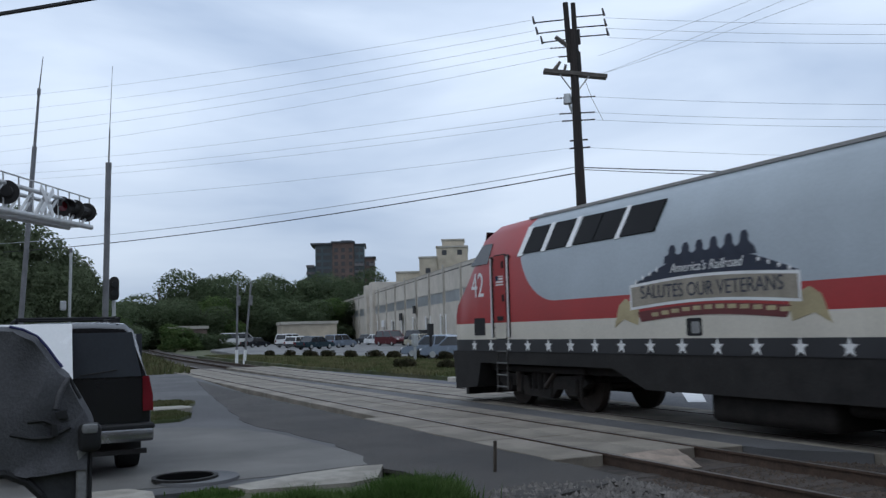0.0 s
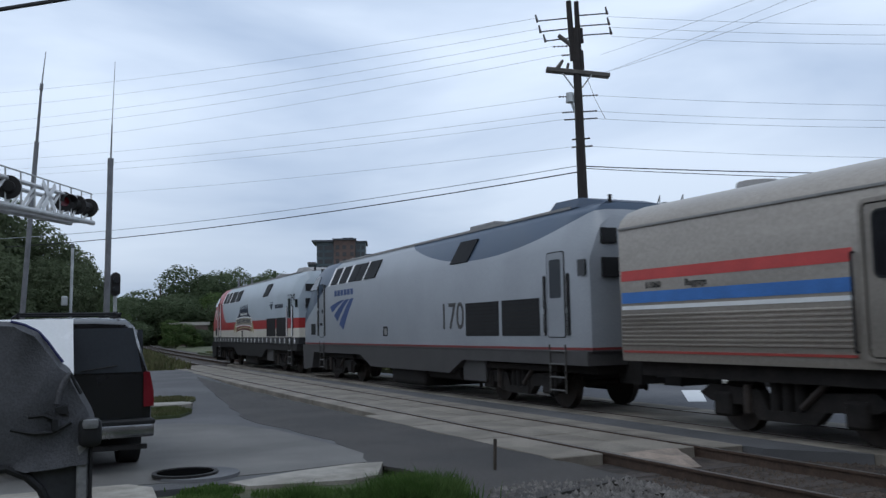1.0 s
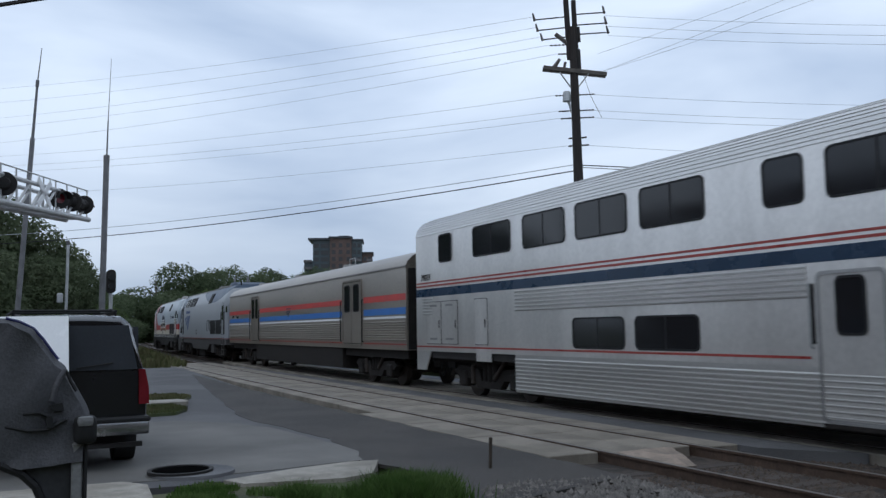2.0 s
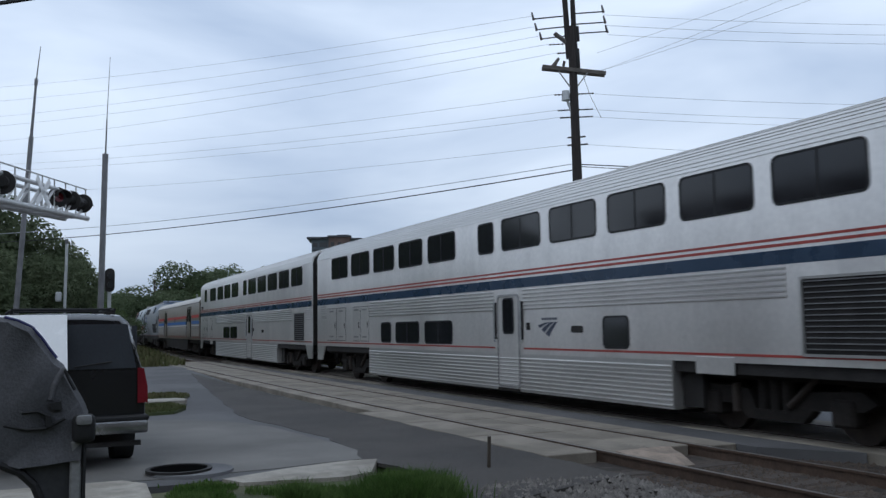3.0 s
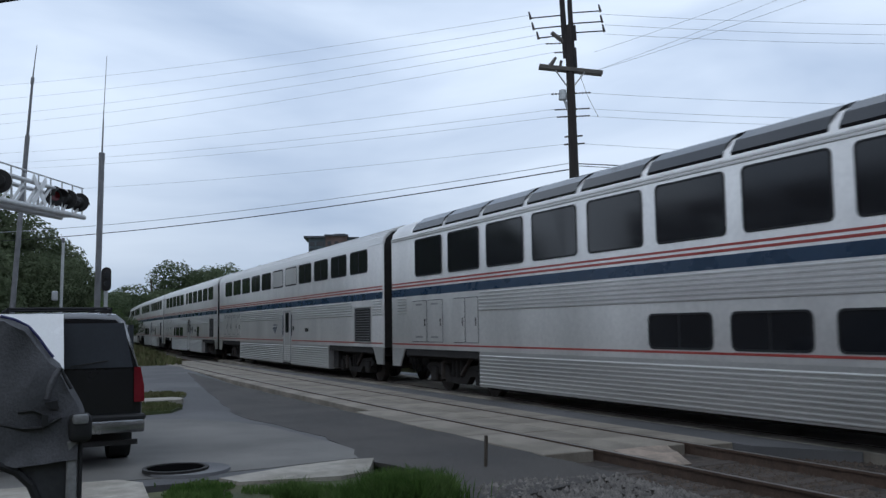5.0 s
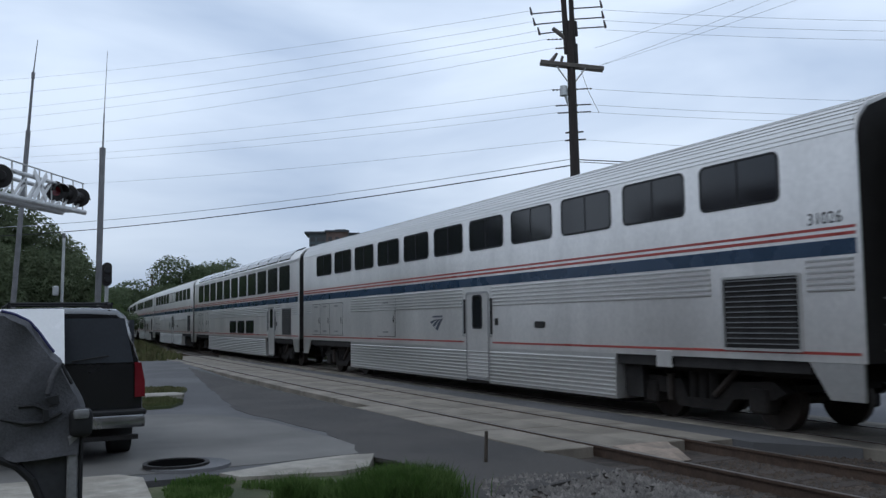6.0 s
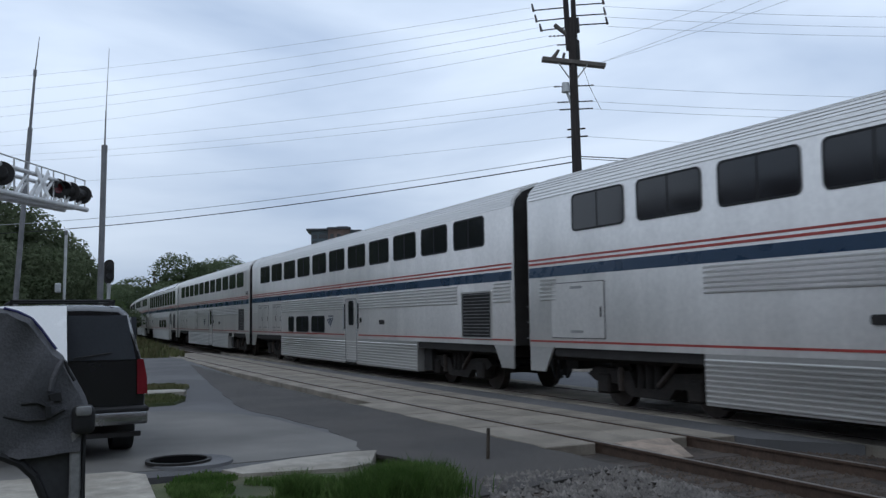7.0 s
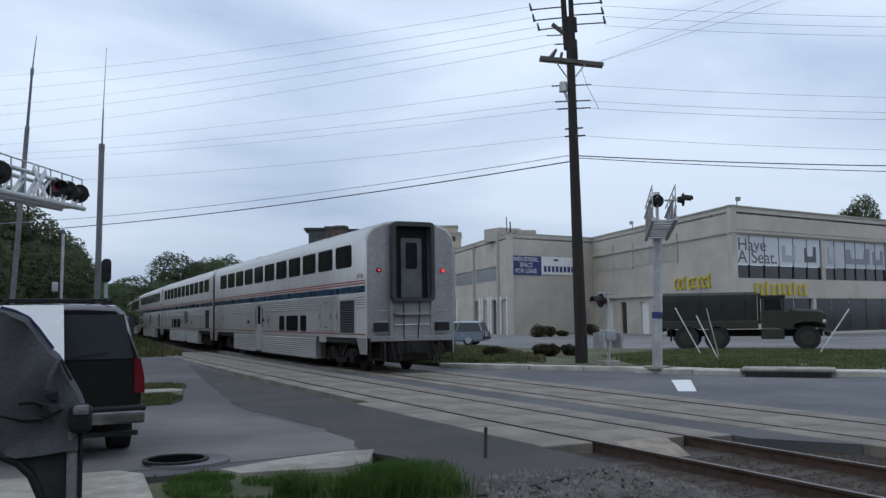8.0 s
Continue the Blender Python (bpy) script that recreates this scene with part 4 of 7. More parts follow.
def locomotive(label, paint, first, start, number):
    lo = thing("diesel_locomotive", label, "locomotive", group="locomotives")
    H = LOCO_LENGTH / 2
    Y = lambda a: a - H

    def section(a, top, wid, z0=1.26, shoulder=3.36):
        k = min(1.0, (top - z0) / (4.36 - z0))
        sh = z0 + (shoulder - z0) * k
        mid = z0 + (4.10 - z0) * k
        h = [(wid, z0), (wid, sh), (wid - 0.30, mid), (wid - 0.55, top - 0.05), (wid * 0.35, top)]
        return [(x, Y(a), z) for x, z in h] + [(-x, Y(a), z) for x, z in h[::-1]]
    body = loft([section(0.55, 4.05, 1.40), section(0.75, 4.32, 1.47), section(1.6, 4.36, 1.50), section(12.0, 4.36, 1.50), section(17.9, 4.36, 1.50),
                 section(18.9, 4.34, 1.50), section(19.35, 4.22, 1.49), section(19.95, 3.48, 1.48), section(20.42, 2.95, 1.45), section(20.62, 2.55, 1.40), section(20.68, 1.9, 1.36)])
    part("body", body, paint, lo, smooth=True)
    # sill band, fuel tank, pilot
    sill = bmesh.new()
    for prof, x0, x1 in (([(Y(0.6), 1.26), (Y(0.6), 0.98), (Y(6.2), 0.98), (Y(7.0), 0.62), (Y(12.9), 0.62), (Y(13.9), 0.98), (Y(19.2), 0.98), (Y(19.4), 0.4), (Y(20.55), 0.3), (Y(20.68), 1.26)], -1.485, 1.485),):
        b2 = prism(prof, "x", x0, x1)
        me = bpy.data.meshes.new("tmp")
        b2.to_mesh(me)
        b2.free()
        sill.from_mesh(me)
        bpy.data.meshes.remove(me)
    part("sill", sill, BLACK if first else mat_sill, lo, "dark lower sill and pilot")
    part("fuel_tank", bevelled(-1.35, 1.35, Y(8.9), Y(11.45), 0.16, 0.95, 0.16, 3), UNDER, lo, smooth=True)
    part("equipment_box", bevelled(-1.38, 1.38, Y(5.2), Y(6.4), 0.45, 1.2, 0.03, 1), mat_sill, lo)
    part("air_tank", tubes((( -1.15, Y(6.7), 0.62), (-1.15, Y(8.7), 0.62), 0.2), n=16), UNDER, lo, "long dark air reservoir", smooth=True)
    part("air_tank", tubes(((1.15, Y(6.7), 0.62), (1.15, Y(8.7), 0.62), 0.2), n=16), UNDER, lo, "long dark air reservoir", smooth=True)
    for yb in (3.9, 17.0):
        for s in (-1, 1):
            for d in (-1.75, -0.62, 0.62, 1.75):
                part("brake_rigging", tubes(((s * 1.2, Y(yb + d), 0.95), (s * 1.2, Y(yb + d + 0.12), 0.30), 0.045), n=8), UNDER, lo)
            part("traction_link", bevelled(*sorted((s * 1.18, s * 1.30)), Y(yb - 1.9), Y(yb + 1.9), 0.80, 0.96, 0.03, 1), UNDER, lo)
    part("snow_plough", loft([[(x, Y(20.2), z) for x, z in ((1.3, 0.16), (1.3, 0.5), (-1.3, 0.5), (-1.3, 0.16))], [(x, Y(20.75), z) for x, z in ((1.1, 0.12), (1.1, 0.42), (-1.1, 0.42), (-1.1, 0.12))]]), BLACK, lo, "low black plough at the front")
    part("underframe", boxes((-1.2, 1.2, Y(0.7), Y(20), 0.8, 1.28)), UNDER, lo)
    bogie(lo, Y(3.9), 0.51, 2.74, )
    bogie(lo, Y(17.0), 0.51, 2.74)
    # slanted upper windows (radiator and engine room panels) on the roof shoulder
    lean = math.atan2(0.30, 0.74)
    for a0, a1 in ((5.75, 6.75), (12.43, 13.43), (13.58, 14.28), (14.32, 15.0), (15.28, 16.03), (16.25, 16.98)):
        for s in (-1, 1):
            if a0 < 10:
                poly = [(Y(a0) + 0.1, -0.31), (Y(a1) + 0.1, -0.31), (Y(a1) - 0.12, 0.31), (Y(a0) - 0.12, 0.31)]
            else:
                poly = [(Y(a0) + 0.06, -0.31), (Y(a1) + 0.06, -0.31), (Y(a1) - 0.07, 0.31), (Y(a0) - 0.07, 0.31)]
            w = part("side_window", prism(poly, "x", -0.03, 0.012), BLACK_PANEL, lo, "black slanted side window", m=Matrix.Translation((s * 1.352, 0, 3.735)) @ Matrix.Rotation(-s * lean, 4, "Y"))
    for s in (-1, 1):
        part("window_pillar", prism([(Y(17.04), -0.36), (Y(17.27), -0.36), (Y(17.15), 0.36), (Y(16.93), 0.36)], "x", -0.02, 0.02), WHITE, lo, m=Matrix.Translation((s * 1.352, 0, 3.735)) @ Matrix.Rotation(-s * lean, 4, "Y"))
        for a in (13.52, 15.15, 16.15):
            part("window_pillar", prism([(Y(a) - .04, -0.34), (Y(a) + .14, -0.34), (Y(a) + .02, 0.34), (Y(a) - .15, 0.34)], "x", -0.02, 0.02), WHITE, lo, m=Matrix.Translation((s * 1.352, 0, 3.735)) @ Matrix.Rotation(-s * lean, 4, "Y"))
    # windshield and cab side window
    part("windshield", prism([(-1.1, -0.42), (1.1, -0.42), (0.92, 0.40), (-0.92, 0.40)], "z", 0, 0.02), GLASS, lo, "raked black windshield", m=Matrix.Translation((0, Y(19.66), 3.87)) @ Matrix.Rotation(radians(-51), 4, "X"))
    for s in (-1, 1):
        part("cab_window", prism([(Y(18.66), -0.30), (Y(19.52), -0.30), (Y(19.22), 0.24), (Y(18.72), 0.24)], "x", -0.03, 0.014), GLASS, lo, "cab side window", m=Matrix.Translation((s * 1.375, 0, 3.62)) @ Matrix.Rotation(-s * lean, 4, "Y"))
    # doors, handrails, ladders, grilles
    for s in (-1, 1):
        xs = lambda d0, d1: sorted((s * (1.50 + d0), s * (1.50 + d1)))
        for a0, a1, zt in ((1.36, 2.0, 3.32), (17.84, 18.36, 3.50)):
            dr = part("cab_door", prism(rounded(Y(a0), Y(a1), 1.56, zt, 0.06), "x", *xs(-0.03, 0.012)), paint, lo)
            if a0 < 5:
                part("door_window", prism(rounded(Y(a0) + .1, Y(a1) - .1, zt - 0.95, zt - 0.14, 0.06), "x", *xs(0.0, 0.018)), SUVGLASS, dr)
            else:
                for z in (2.42, 3.20):
                    part("latch", bevelled(*xs(0.0, 0.035), Y(a0) + .06, Y(a0) + .14, z, z + 0.16, 0.01, 1), GASKET, dr)
                part("step_lamp", bevelled(*xs(0.0, 0.03), Y(a0) + .12, Y(a1) - .12, 1.98, 2.08, 0.01, 1), GASKET, dr)
            part("door_edge", ring(bmesh.new(), rounded(Y(a0) - .025, Y(a1) + .025, 1.54, zt + .025, 0.07), rounded(Y(a0), Y(a1), 1.56, zt, 0.06), "x", *xs(-0.03, 0.006)), GASKET, dr)
            part("ladder", tubes(*[((s * 1.5, Y(a0) + .02, z), (s * 1.5, Y(a1) - .02, z), 0.022) for z in (0.45, 0.72, 0.99, 1.26)], ((s * 1.5, Y(a0) + .02, 0.4), (s * 1.5, Y(a0) + .02, 1.4), 0.02), ((s * 1.5, Y(a1) - .02, 0.4), (s * 1.5, Y(a1) - .02, 1.4), 0.02), n=6), LADDER, lo)
            for a in (a0 - 0.13, a1 + 0.13):
                part("handrail_recess", prism(rounded(Y(a) - .06, Y(a) + .06, 1.58, zt - 0.45 if a0 < 5 else zt, 0.05), "x", *xs(-0.02, 0.006)), GASKET, lo)
                part("handrail", tubes(((s * 1.53, Y(a), 1.6), (s * 1.53, Y(a), zt - 0.5 if a0 < 5 else zt - .05), 0.022), n=6), WHITE if first else CHROME, lo)
        for a0, a1 in ((2.35, 4.05), (4.2, 5.95)):
            gr = part("side_grille", boxes((*xs(-0.02, 0.006), Y(a0), Y(a1), 1.58, 2.40)), GASKET, lo, "black intake grille")
            for z in frange(1.64, 2.36, 0.09):
                part("slat", boxes((*xs(0.0, 0.014), Y(a0) + .02, Y(a1) - .02, z, z + 0.03)), BLACK, gr)
        part("fuel_filler", prism(rounded(Y(11.35), Y(11.72), 1.58, 1.88, 0.04), "x", *xs(-0.02, 0.006)), GASKET, lo)
        part("filler_flap", prism(rounded(Y(11.4), Y(11.6), 1.62, 1.82, 0.04), "x", *xs(0.0, 0.012)), STEEL_END, lo)
        part("battery_hatch", prism(rounded(Y(18.88), Y(19.44), 1.64, 2.06, 0.03), "x", *xs(-0.06, 0.004)), GASKET, lo)
    # rear end
    part("rear_window", boxes((-1.12, -0.75, Y(0.5), Y(0.6), 3.45, 3.75), (0.75, 1.12, Y(0.5), Y(0.6), 3.45, 3.75), (-1.12, -0.7, Y(0.5), Y(0.6), 2.75, 3.15), (-0.35, 0.35, Y(0.44), Y(0.6), 1.5, 3.3)), GASKET, lo)
    for s in (-1, 1):
        part("rear_side_window", prism(rounded(Y(0.62), Y(0.95), 2.78, 3.12, 0.04), "x", *sorted((s * 1.44, s * 1.475))), GLASS, lo)
    part("drawgear", boxes((-0.5, 0.5, Y(0.2), Y(0.9), 0.6, 1.2), (-0.14, 0.14, Y(-0.25), Y(0.3), 0.72, 0.98), (-0.14, 0.14, Y(20.2), Y(20.95), 0.72, 0.98)), BLACK, lo)
    # roof gear
    part("roof_hump", loft([[(x * w, Y(a), z) for x, z in ((1.0, 4.3), (0.85, 4.3 + h_), (-0.85, 4.3 + h_), (-1.0, 4.3))] for a, w, h_ in ((0.9, .8, .06), (1.6, 1, .22), (2.6, 1, .24), (3.1, .8, .06))]), ROOF_GREY if first else mat_roof_blue, lo)
    part("roof_fan", bevelled(-0.8, 0.8, Y(5.6), Y(7.0), 4.3, 4.5, 0.05, 2), ROOF_GREY, lo)
    part("horn", tubes(((-0.3, Y(17.2), 4.45), (-0.3, Y(17.9), 4.45), 0.04, 0.09), ((0, Y(17.2), 4.45), (0, Y(17.9), 4.45), 0.04, 0.09), ((-0.3, Y(17.3), 4.3), (-0.3, Y(17.3), 4.45), 0.04), ((0, Y(17.3), 4.3), (0, Y(17.3), 4.45), 0.04), n=10), ROOF_GREY, lo)
    part("antenna", tubes(((-0.6, Y(0.9), 4.3), (-0.6, Y(0.9), 4.5), 0.04), ((0.1, Y(16.2), 4.3), (0.1, Y(16.2), 4.48), 0.06), n=8), GASKET, lo)
    part("roof_seam", boxes((-1.0, -0.96, Y(1.8), Y(17.5), 4.29, 4.35)), ROOF_GREY, lo)
    if first:
        lettering("number", number, 0.84, WHITE, lo, pose(-1.503, Y(19.22), 2.83, 90, 0, -90), "white cab number", wide=0.78)
        lettering("number", number, 0.40, GASKET, lo, pose(-1.494, Y(1.02), 3.20, 90, 0, -88), "dark number at the rear end")
        decorate_veteran(lo, Y)
    else:
        lettering("number", number, 0.98, mat_sill, lo, pose(-1.506, Y(6.75), 2.06, 90, 0, -90), "large grey number on the side")
        emblem(lo, -1.504, Y(15.75), 2.44, 2.6, BLUE_EMBLEM, 0.20)
    MOVING.append((lo, start + H, 6.55))
    return lo


mat_sill = mat("dark_grey_sill", (0.062, 0.058, 0.057), 0.6, 0.1, 0.2, 2)
mat_roof_blue = mat("roof_blue", (0.04, 0.06, 0.095), 0.6, 0, 0.2, 1)
BLUE_EMBLEM = mat("emblem_blue", (0.05, 0.085, 0.21), 0.5, 0, 0.12)
GOLD = mat("ribbon_tan", (0.42, 0.35, 0.20), 0.6, 0, 0.2, 2)
NAVY = mat("emblem_navy", (0.022, 0.028, 0.05), 0.55, 0, 0.15, 3)
SCROLL = mat("scroll_tan", (0.30, 0.265, 0.21), 0.6, 0, 0.25, 3)
BURGUNDY = mat("emblem_burgundy", (0.13, 0.03, 0.03), 0.55, 0, 0.15, 3)


def star_poly(y, z, r):
    return [(y + (r if i % 2 == 0 else r * 0.4) * math.sin(math.pi * i / 5), z + (r if i % 2 == 0 else r * 0.4) * math.cos(math.pi * i / 5)) for i in range(10)]


def decorate_veteran(lo, Y):
    """The painted scroll on the side: dome, lumps over it, tan ribbon, wording; and the row of stars."""
    X = -1.502
    star = prism(star_poly(0, 0, 0.15), "x", -0.004, 0.002)
    star_me = mesh_of("star", star, WHITE)
    for i in range(25):
        a = 20.305 - 0.845 * i
        if 0.8 < a < 20:
            part("star", star_me, None, lo, m=pose(-1.505, Y(a), 1.40))
    top = [(Y(13.1) - 3.85 * u, 2.52 + 0.46 * math.sin(math.pi * u)) for u in [i / 14 for i in range(15)]]
    em = part("emblem_dome", prism(top + [(Y(9.25), 2.40), (Y(13.1), 2.40)], "x", X - 0.003, X + 0.01), NAVY, lo, "dark painted dome of the side emblem")
    # plain rounded lumps along the crest
    for i in range(6):
        c = Y(12.0) - i * 0.34
        lump = [(c + 0.24, 2.84), (c + 0.20, 2.96), (c + 0.09, 3.0 + 0.012 * i), (c + 0.09, 3.06 + 0.015 * i), (c + 0.04, 3.14 + 0.015 * i), (c - 0.05, 3.15 + 0.015 * i), (c - 0.09, 3.07 + 0.015 * i), (c - 0.08, 3.0 + 0.012 * i), (c - 0.2, 2.95), (c - 0.24, 2.84)]
        part("crest_shape", prism(lump, "x", X - 0.004, X + 0.01), NAVY, em)
    arc = lambda u: 0.09 * math.sin(math.pi * u)
    us = [i / 12 for i in range(13)]
    A0, W = Y(13.17), 3.88
    for name, e, z0, z1, d, m_ in (("scroll_border", 0.05, 2.06, 2.52, 0.005, WHITE), ("scroll", 0.0, 2.11, 2.47, 0.008, SCROLL)):
        part(name, prism([(A0 - W * u + (e if u == 0 else -e if u == 1 else 0), z1 + arc(u)) for u in us] + [(A0 - W * u + (e if u == 0 else -e if u == 1 else 0), z0 + arc(u)) for u in us[::-1]], "x", X - d, X + 0.01), m_, em, "tan-edged dark scroll")
    part("lower_scroll", prism([(A0 - 0.15 - (W - .3) * u, 2.02 + arc(u)) for u in us] + [(A0 - 0.25 - (W - .5) * u, 1.84 + arc(u)) for u in us[::-1]], "x", X - 0.006, X + 0.01), BURGUNDY, em)
    for s, y0 in ((1, A0 - 0.1), (-1, A0 - W + 0.1)):
        part("ribbon_end", prism([(y0 - s * 0.1, 2.12), (y0 + s * 0.30, 2.28), (y0 + s * 0.50, 2.16), (y0 + s * 0.66, 1.74), (y0 + s * 0.36, 1.90), (y0 - s * 0.05, 1.78)], "x", X - 0.004, X + 0.01), GOLD, em, "tan ribbon end")
    lettering("wording", "SALUTES OUR VETERANS", 0.33, NAVY, em, pose(X - 0.009, A0 - W / 2, 2.355, 90, 0, -90), "dark capital wording", wide=0.90)
    lettering("wording", "America's Railroad", 0.225, WHITE, em, pose(X - 0.006, A0 - W / 2, 2.74, 90, 0, -90), "white script wording", shear=0.35)
    for i in range(12):
        y = A0 - 0.55 - i * 0.27
        part("word_bar", boxes((X - 0.009, X, y - 0.19, y, 1.93 + arc(i / 11), 2.0 + arc(i / 11))), GOLD, em)
    for s in (1, -1):
        for i in range(4):
            part("small_star", prism(star_poly(A0 - W / 2 + s * (1.2 + 0.2 * i), 2.75 - 0.06 * i, 0.05), "x", X - 0.007, X), WHITE, em)
    fd = part("flag_decal", boxes((X - 0.014, X + 0.01, Y(17.93), Y(18.28), 2.80, 3.02)), WHITE, lo, "small striped flag decal on the cab door")
    for i in range(3):
        part("flag_stripe", boxes((X - 0.017, X, Y(17.93), Y(18.28), 2.83 + i * 0.07, 2.86 + i * 0.07)), RED, fd)
    part("flag_corner", boxes((X - 0.020, X, Y(18.15), Y(18.28), 2.91, 3.02)), BLUE_DARK, fd)
    emblem(lo, -1.504, Y(5.0), 2.95, 0.7, NAVY, 0.03)
    for j in range(6):
        part("word_bar", boxes((-1.506, -1.5, Y(4.3) - j * 0.25 - 0.19, Y(4.3) - j * 0.25, 2.83, 3.0)), NAVY, lo)


build_cars()
baggage_car()
locomotive("silver-grey diesel locomotive with blue roof sweep and emblem", livery_blue(), False, 8 * CAR_LENGTH + 26.1, "170")
locomotive("red, grey and cream diesel locomotive with stars along the sill", livery_veteran(), True, 8 * CAR_LENGTH + 47.1, "42")


def rolling(middle, half, t):
    """Where a vehicle stands at t: both bogies on the track."""
    l = REAR_AT_ZERO + SPEED * t + middle
    x0, y0, _ = track_point(l - half, FAR_TRACK)
    x1, y1, _ = track_point(l + half, FAR_TRACK)
    return pose((x0 + x1) / 2, (y0 + y1) / 2, 0, 0, 0, math.degrees(math.atan2(-(x1 - x0), y1 - y0)))


def motions():
    for ob, middle, half in MOVING:
        walk(ob, [(i * 0.5, rolling(middle, half, i * 0.5)) for i in range(17)])


# ---- verges, kerbs and foreground ----
def slope_sheet(name, poly_z, material, label, category):
    """A ground sheet from corners with their own heights, closed 0.3 m below."""
    top = [tuple(p) for p in poly_z]
    bm = loft([[(x, y, z - 0.3) for x, y, z in top], top])
    return tagged(part(name, bm, material), label, category, "", "structure")


slope_sheet("verge_near", [(-14, -3, 0.0), (3.0, -3, 0.0), (3.7, 4, 0.0), (4.3, 8.2, -0.01), (4.35, 9.6, -0.02), (4.25, 10.35, -0.02), (3.6, 10.05, -0.02), (2.5, 10.35, -0.02), (-14, 10.5, -0.02)],
            GRASS_SOIL, "grassy verge at the roadside", "verge")
slope_sheet("gravel_shoulder", [(3.0, -3, -0.03), (6.3, -3, -0.14), (6.5, 7.6, -0.10), (6.58, 8.9, -0.02), (5.4, 9.4, -0.02), (4.3, 9.7, -0.03), (4.3, 8.2, -0.02), (3.7, 4, -0.03)],
            BALLAST_BED, "dark gravel shoulder beside the track", "gravel")
slope_sheet("apron_concrete", [(2.33, 10.62, 0.03), (2.5, 10.3, 0.02), (3.62, 10.02, 0.03), (4.05, 10.25, 0.02), (4.47, 11.12, 0.035), (4.1, 11.22, 0.03), (3.3, 11.0, 0.035)],
            CONC, "pale cracked concrete apron beside the drain", "concrete apron")
slope_sheet("sidewalk", [(-3.0, 6.0, 0.01), (0.9, 6.0, 0.012), (1.35, 8.6, 0.012), (1.52, 10.9, 0.01), (1.3, 11.3, 0.005), (-3.0, 11.4, 0.005)], CONC, "pale concrete sidewalk slab", "sidewalk")

# storm drain: concrete lid; a black disc on it paints the unlit throat
drain = thing("storm_drain", "round concrete storm drain, its throat a black disc", "storm drain", pose(2.12, 11.55, 0))
dl = tubes(((0.02, 0, -0.2), (0.02, 0, 0.03), 0.56, 0.52), n=36)
part("lid", dl, ASPHALT_FAR, drain, smooth=True)
part("throat", tubes(((-0.12, 0.0, -0.1), (-0.12, 0.0, 0.045), 0.37), n=28), VOID, drain, "black disc painted as the unlit throat")
part("rim", ring(bmesh.new(), [(0.40 * math.cos(i * 0.2244) - 0.04, 0.40 * math.sin(i * 0.2244)) for i in range(28)], [(0.35 * math.cos(i * 0.2244) - 0.04, 0.35 * math.sin(i * 0.2244)) for i in range(28)], "y", 0.02, 0.06), BLACK, drain, m=Matrix.Translation((-0.08, 0.0, 0)) @ Matrix.Rotation(radians(90), 4, "X"))

# stake
st = thing("survey_stake", "thin weathered wooden stake in the asphalt edge", "stake", pose(5.5, 9.94, -0.02, 2, 1, 0))
part("post", bevelled(-0.018, 0.018, -0.018, 0.018, 0, 0.40, 0.004, 1), BARK, st)

# island with a bit of kerb by the road
isl = slope_sheet("traffic_island", [(1.9, 21.8, 0.1), (3.9, 21.9, 0.1), (4.05, 22.4, 0.1), (3.9, 22.9, 0.1), (1.9, 23.0, 0.1)], CONC, "low concrete island at the roadside", "kerb")
slope_sheet("island_grass", [(1.9, 19.4, 0.06), (3.3, 19.7, 0.05), (3.7, 20.6, 0.05), (3.6, 21.8, 0.06), (1.9, 21.8, 0.07)], GRASS_SOIL, "patch of grass beside the island", "grass")
slope_sheet("island_grass_back", [(1.9, 23.0, 0.07), (4.0, 22.9, 0.06), (4.5, 24.5, 0.05), (4.2, 25.4, 0.05), (1.9, 25.6, 0.06)], GRASS_SOIL, "patch of grass behind the island", "grass")

# far verge, kerb and parking lot
FAR_KERB = [(13.75, 47.0), (13.9, 40.0), (14.19, 28.64), (16.1, 25.7), (18.24, 22.54), (20.06, 19.39), (22.32, 17.04), (27.5, 11.8), (34, 6.0)]
back = [(44, 6), (40, 16), (36.5, 26.0), (29.0, 33.8), (25.0, 40.0), (24.0, 52), (24.5, 60), (19.0, 82), (15.2, 82)]
slope_sheet("verge_far", [(x + 0.35, y, 0.10) for x, y in FAR_KERB[::-1]] + [(x, y, 0.12) for x, y in back[::-1]], GRASS_SOIL, "grassy verge beyond the road", "verge")
slope_sheet("parking_lot", [(44, 6, 0.115), (40, 16, 0.115), (36.5, 26.0, 0.115), (29.0, 33.8, 0.115), (25.0, 40.0, 0.115), (24.0, 52, 0.115), (24.5, 60, 0.115), (19.0, 82, 0.115), (24, 120, 0.1), (60, 215, 0.1), (90, 215, 0.1), (95, 6, 0.1)],
            LOT, "pale asphalt parking lot before the warehouses", "parking lot")
kerb = thing("kerb_far", "pale concrete kerb along the far road edge", "kerb", kind="structure")
for (xa, ya), (xb, yb) in zip(FAR_KERB[2:], FAR_KERB[3:]):
    n = max(1, round(math.hypot(xb - xa, yb - ya) / 2.4))
    for i in range(n):
        cx, cy = xa + (xb - xa) * (i + .5) / n, ya + (yb - ya) * (i + .5) / n
        ln = math.hypot(xb - xa, yb - ya) / n
        part("kerbstone", bevelled(-0.17, 0.85 if xa > 17 else 0.3, -ln / 2 + 0.008, ln / 2 - 0.008, -0.3, 0.14 + random.uniform(-.01, .01), 0.03, 2), KERB, kerb, m=pose(cx, cy, 0, 0, 0, math.degrees(math.atan2(-(xb - xa), yb - ya))))
inlet = thing("kerb_inlet", "concrete kerb inlet with a long dark slot", "storm drain", pose(19.75, 18.2, 0, 0, 0, 40))
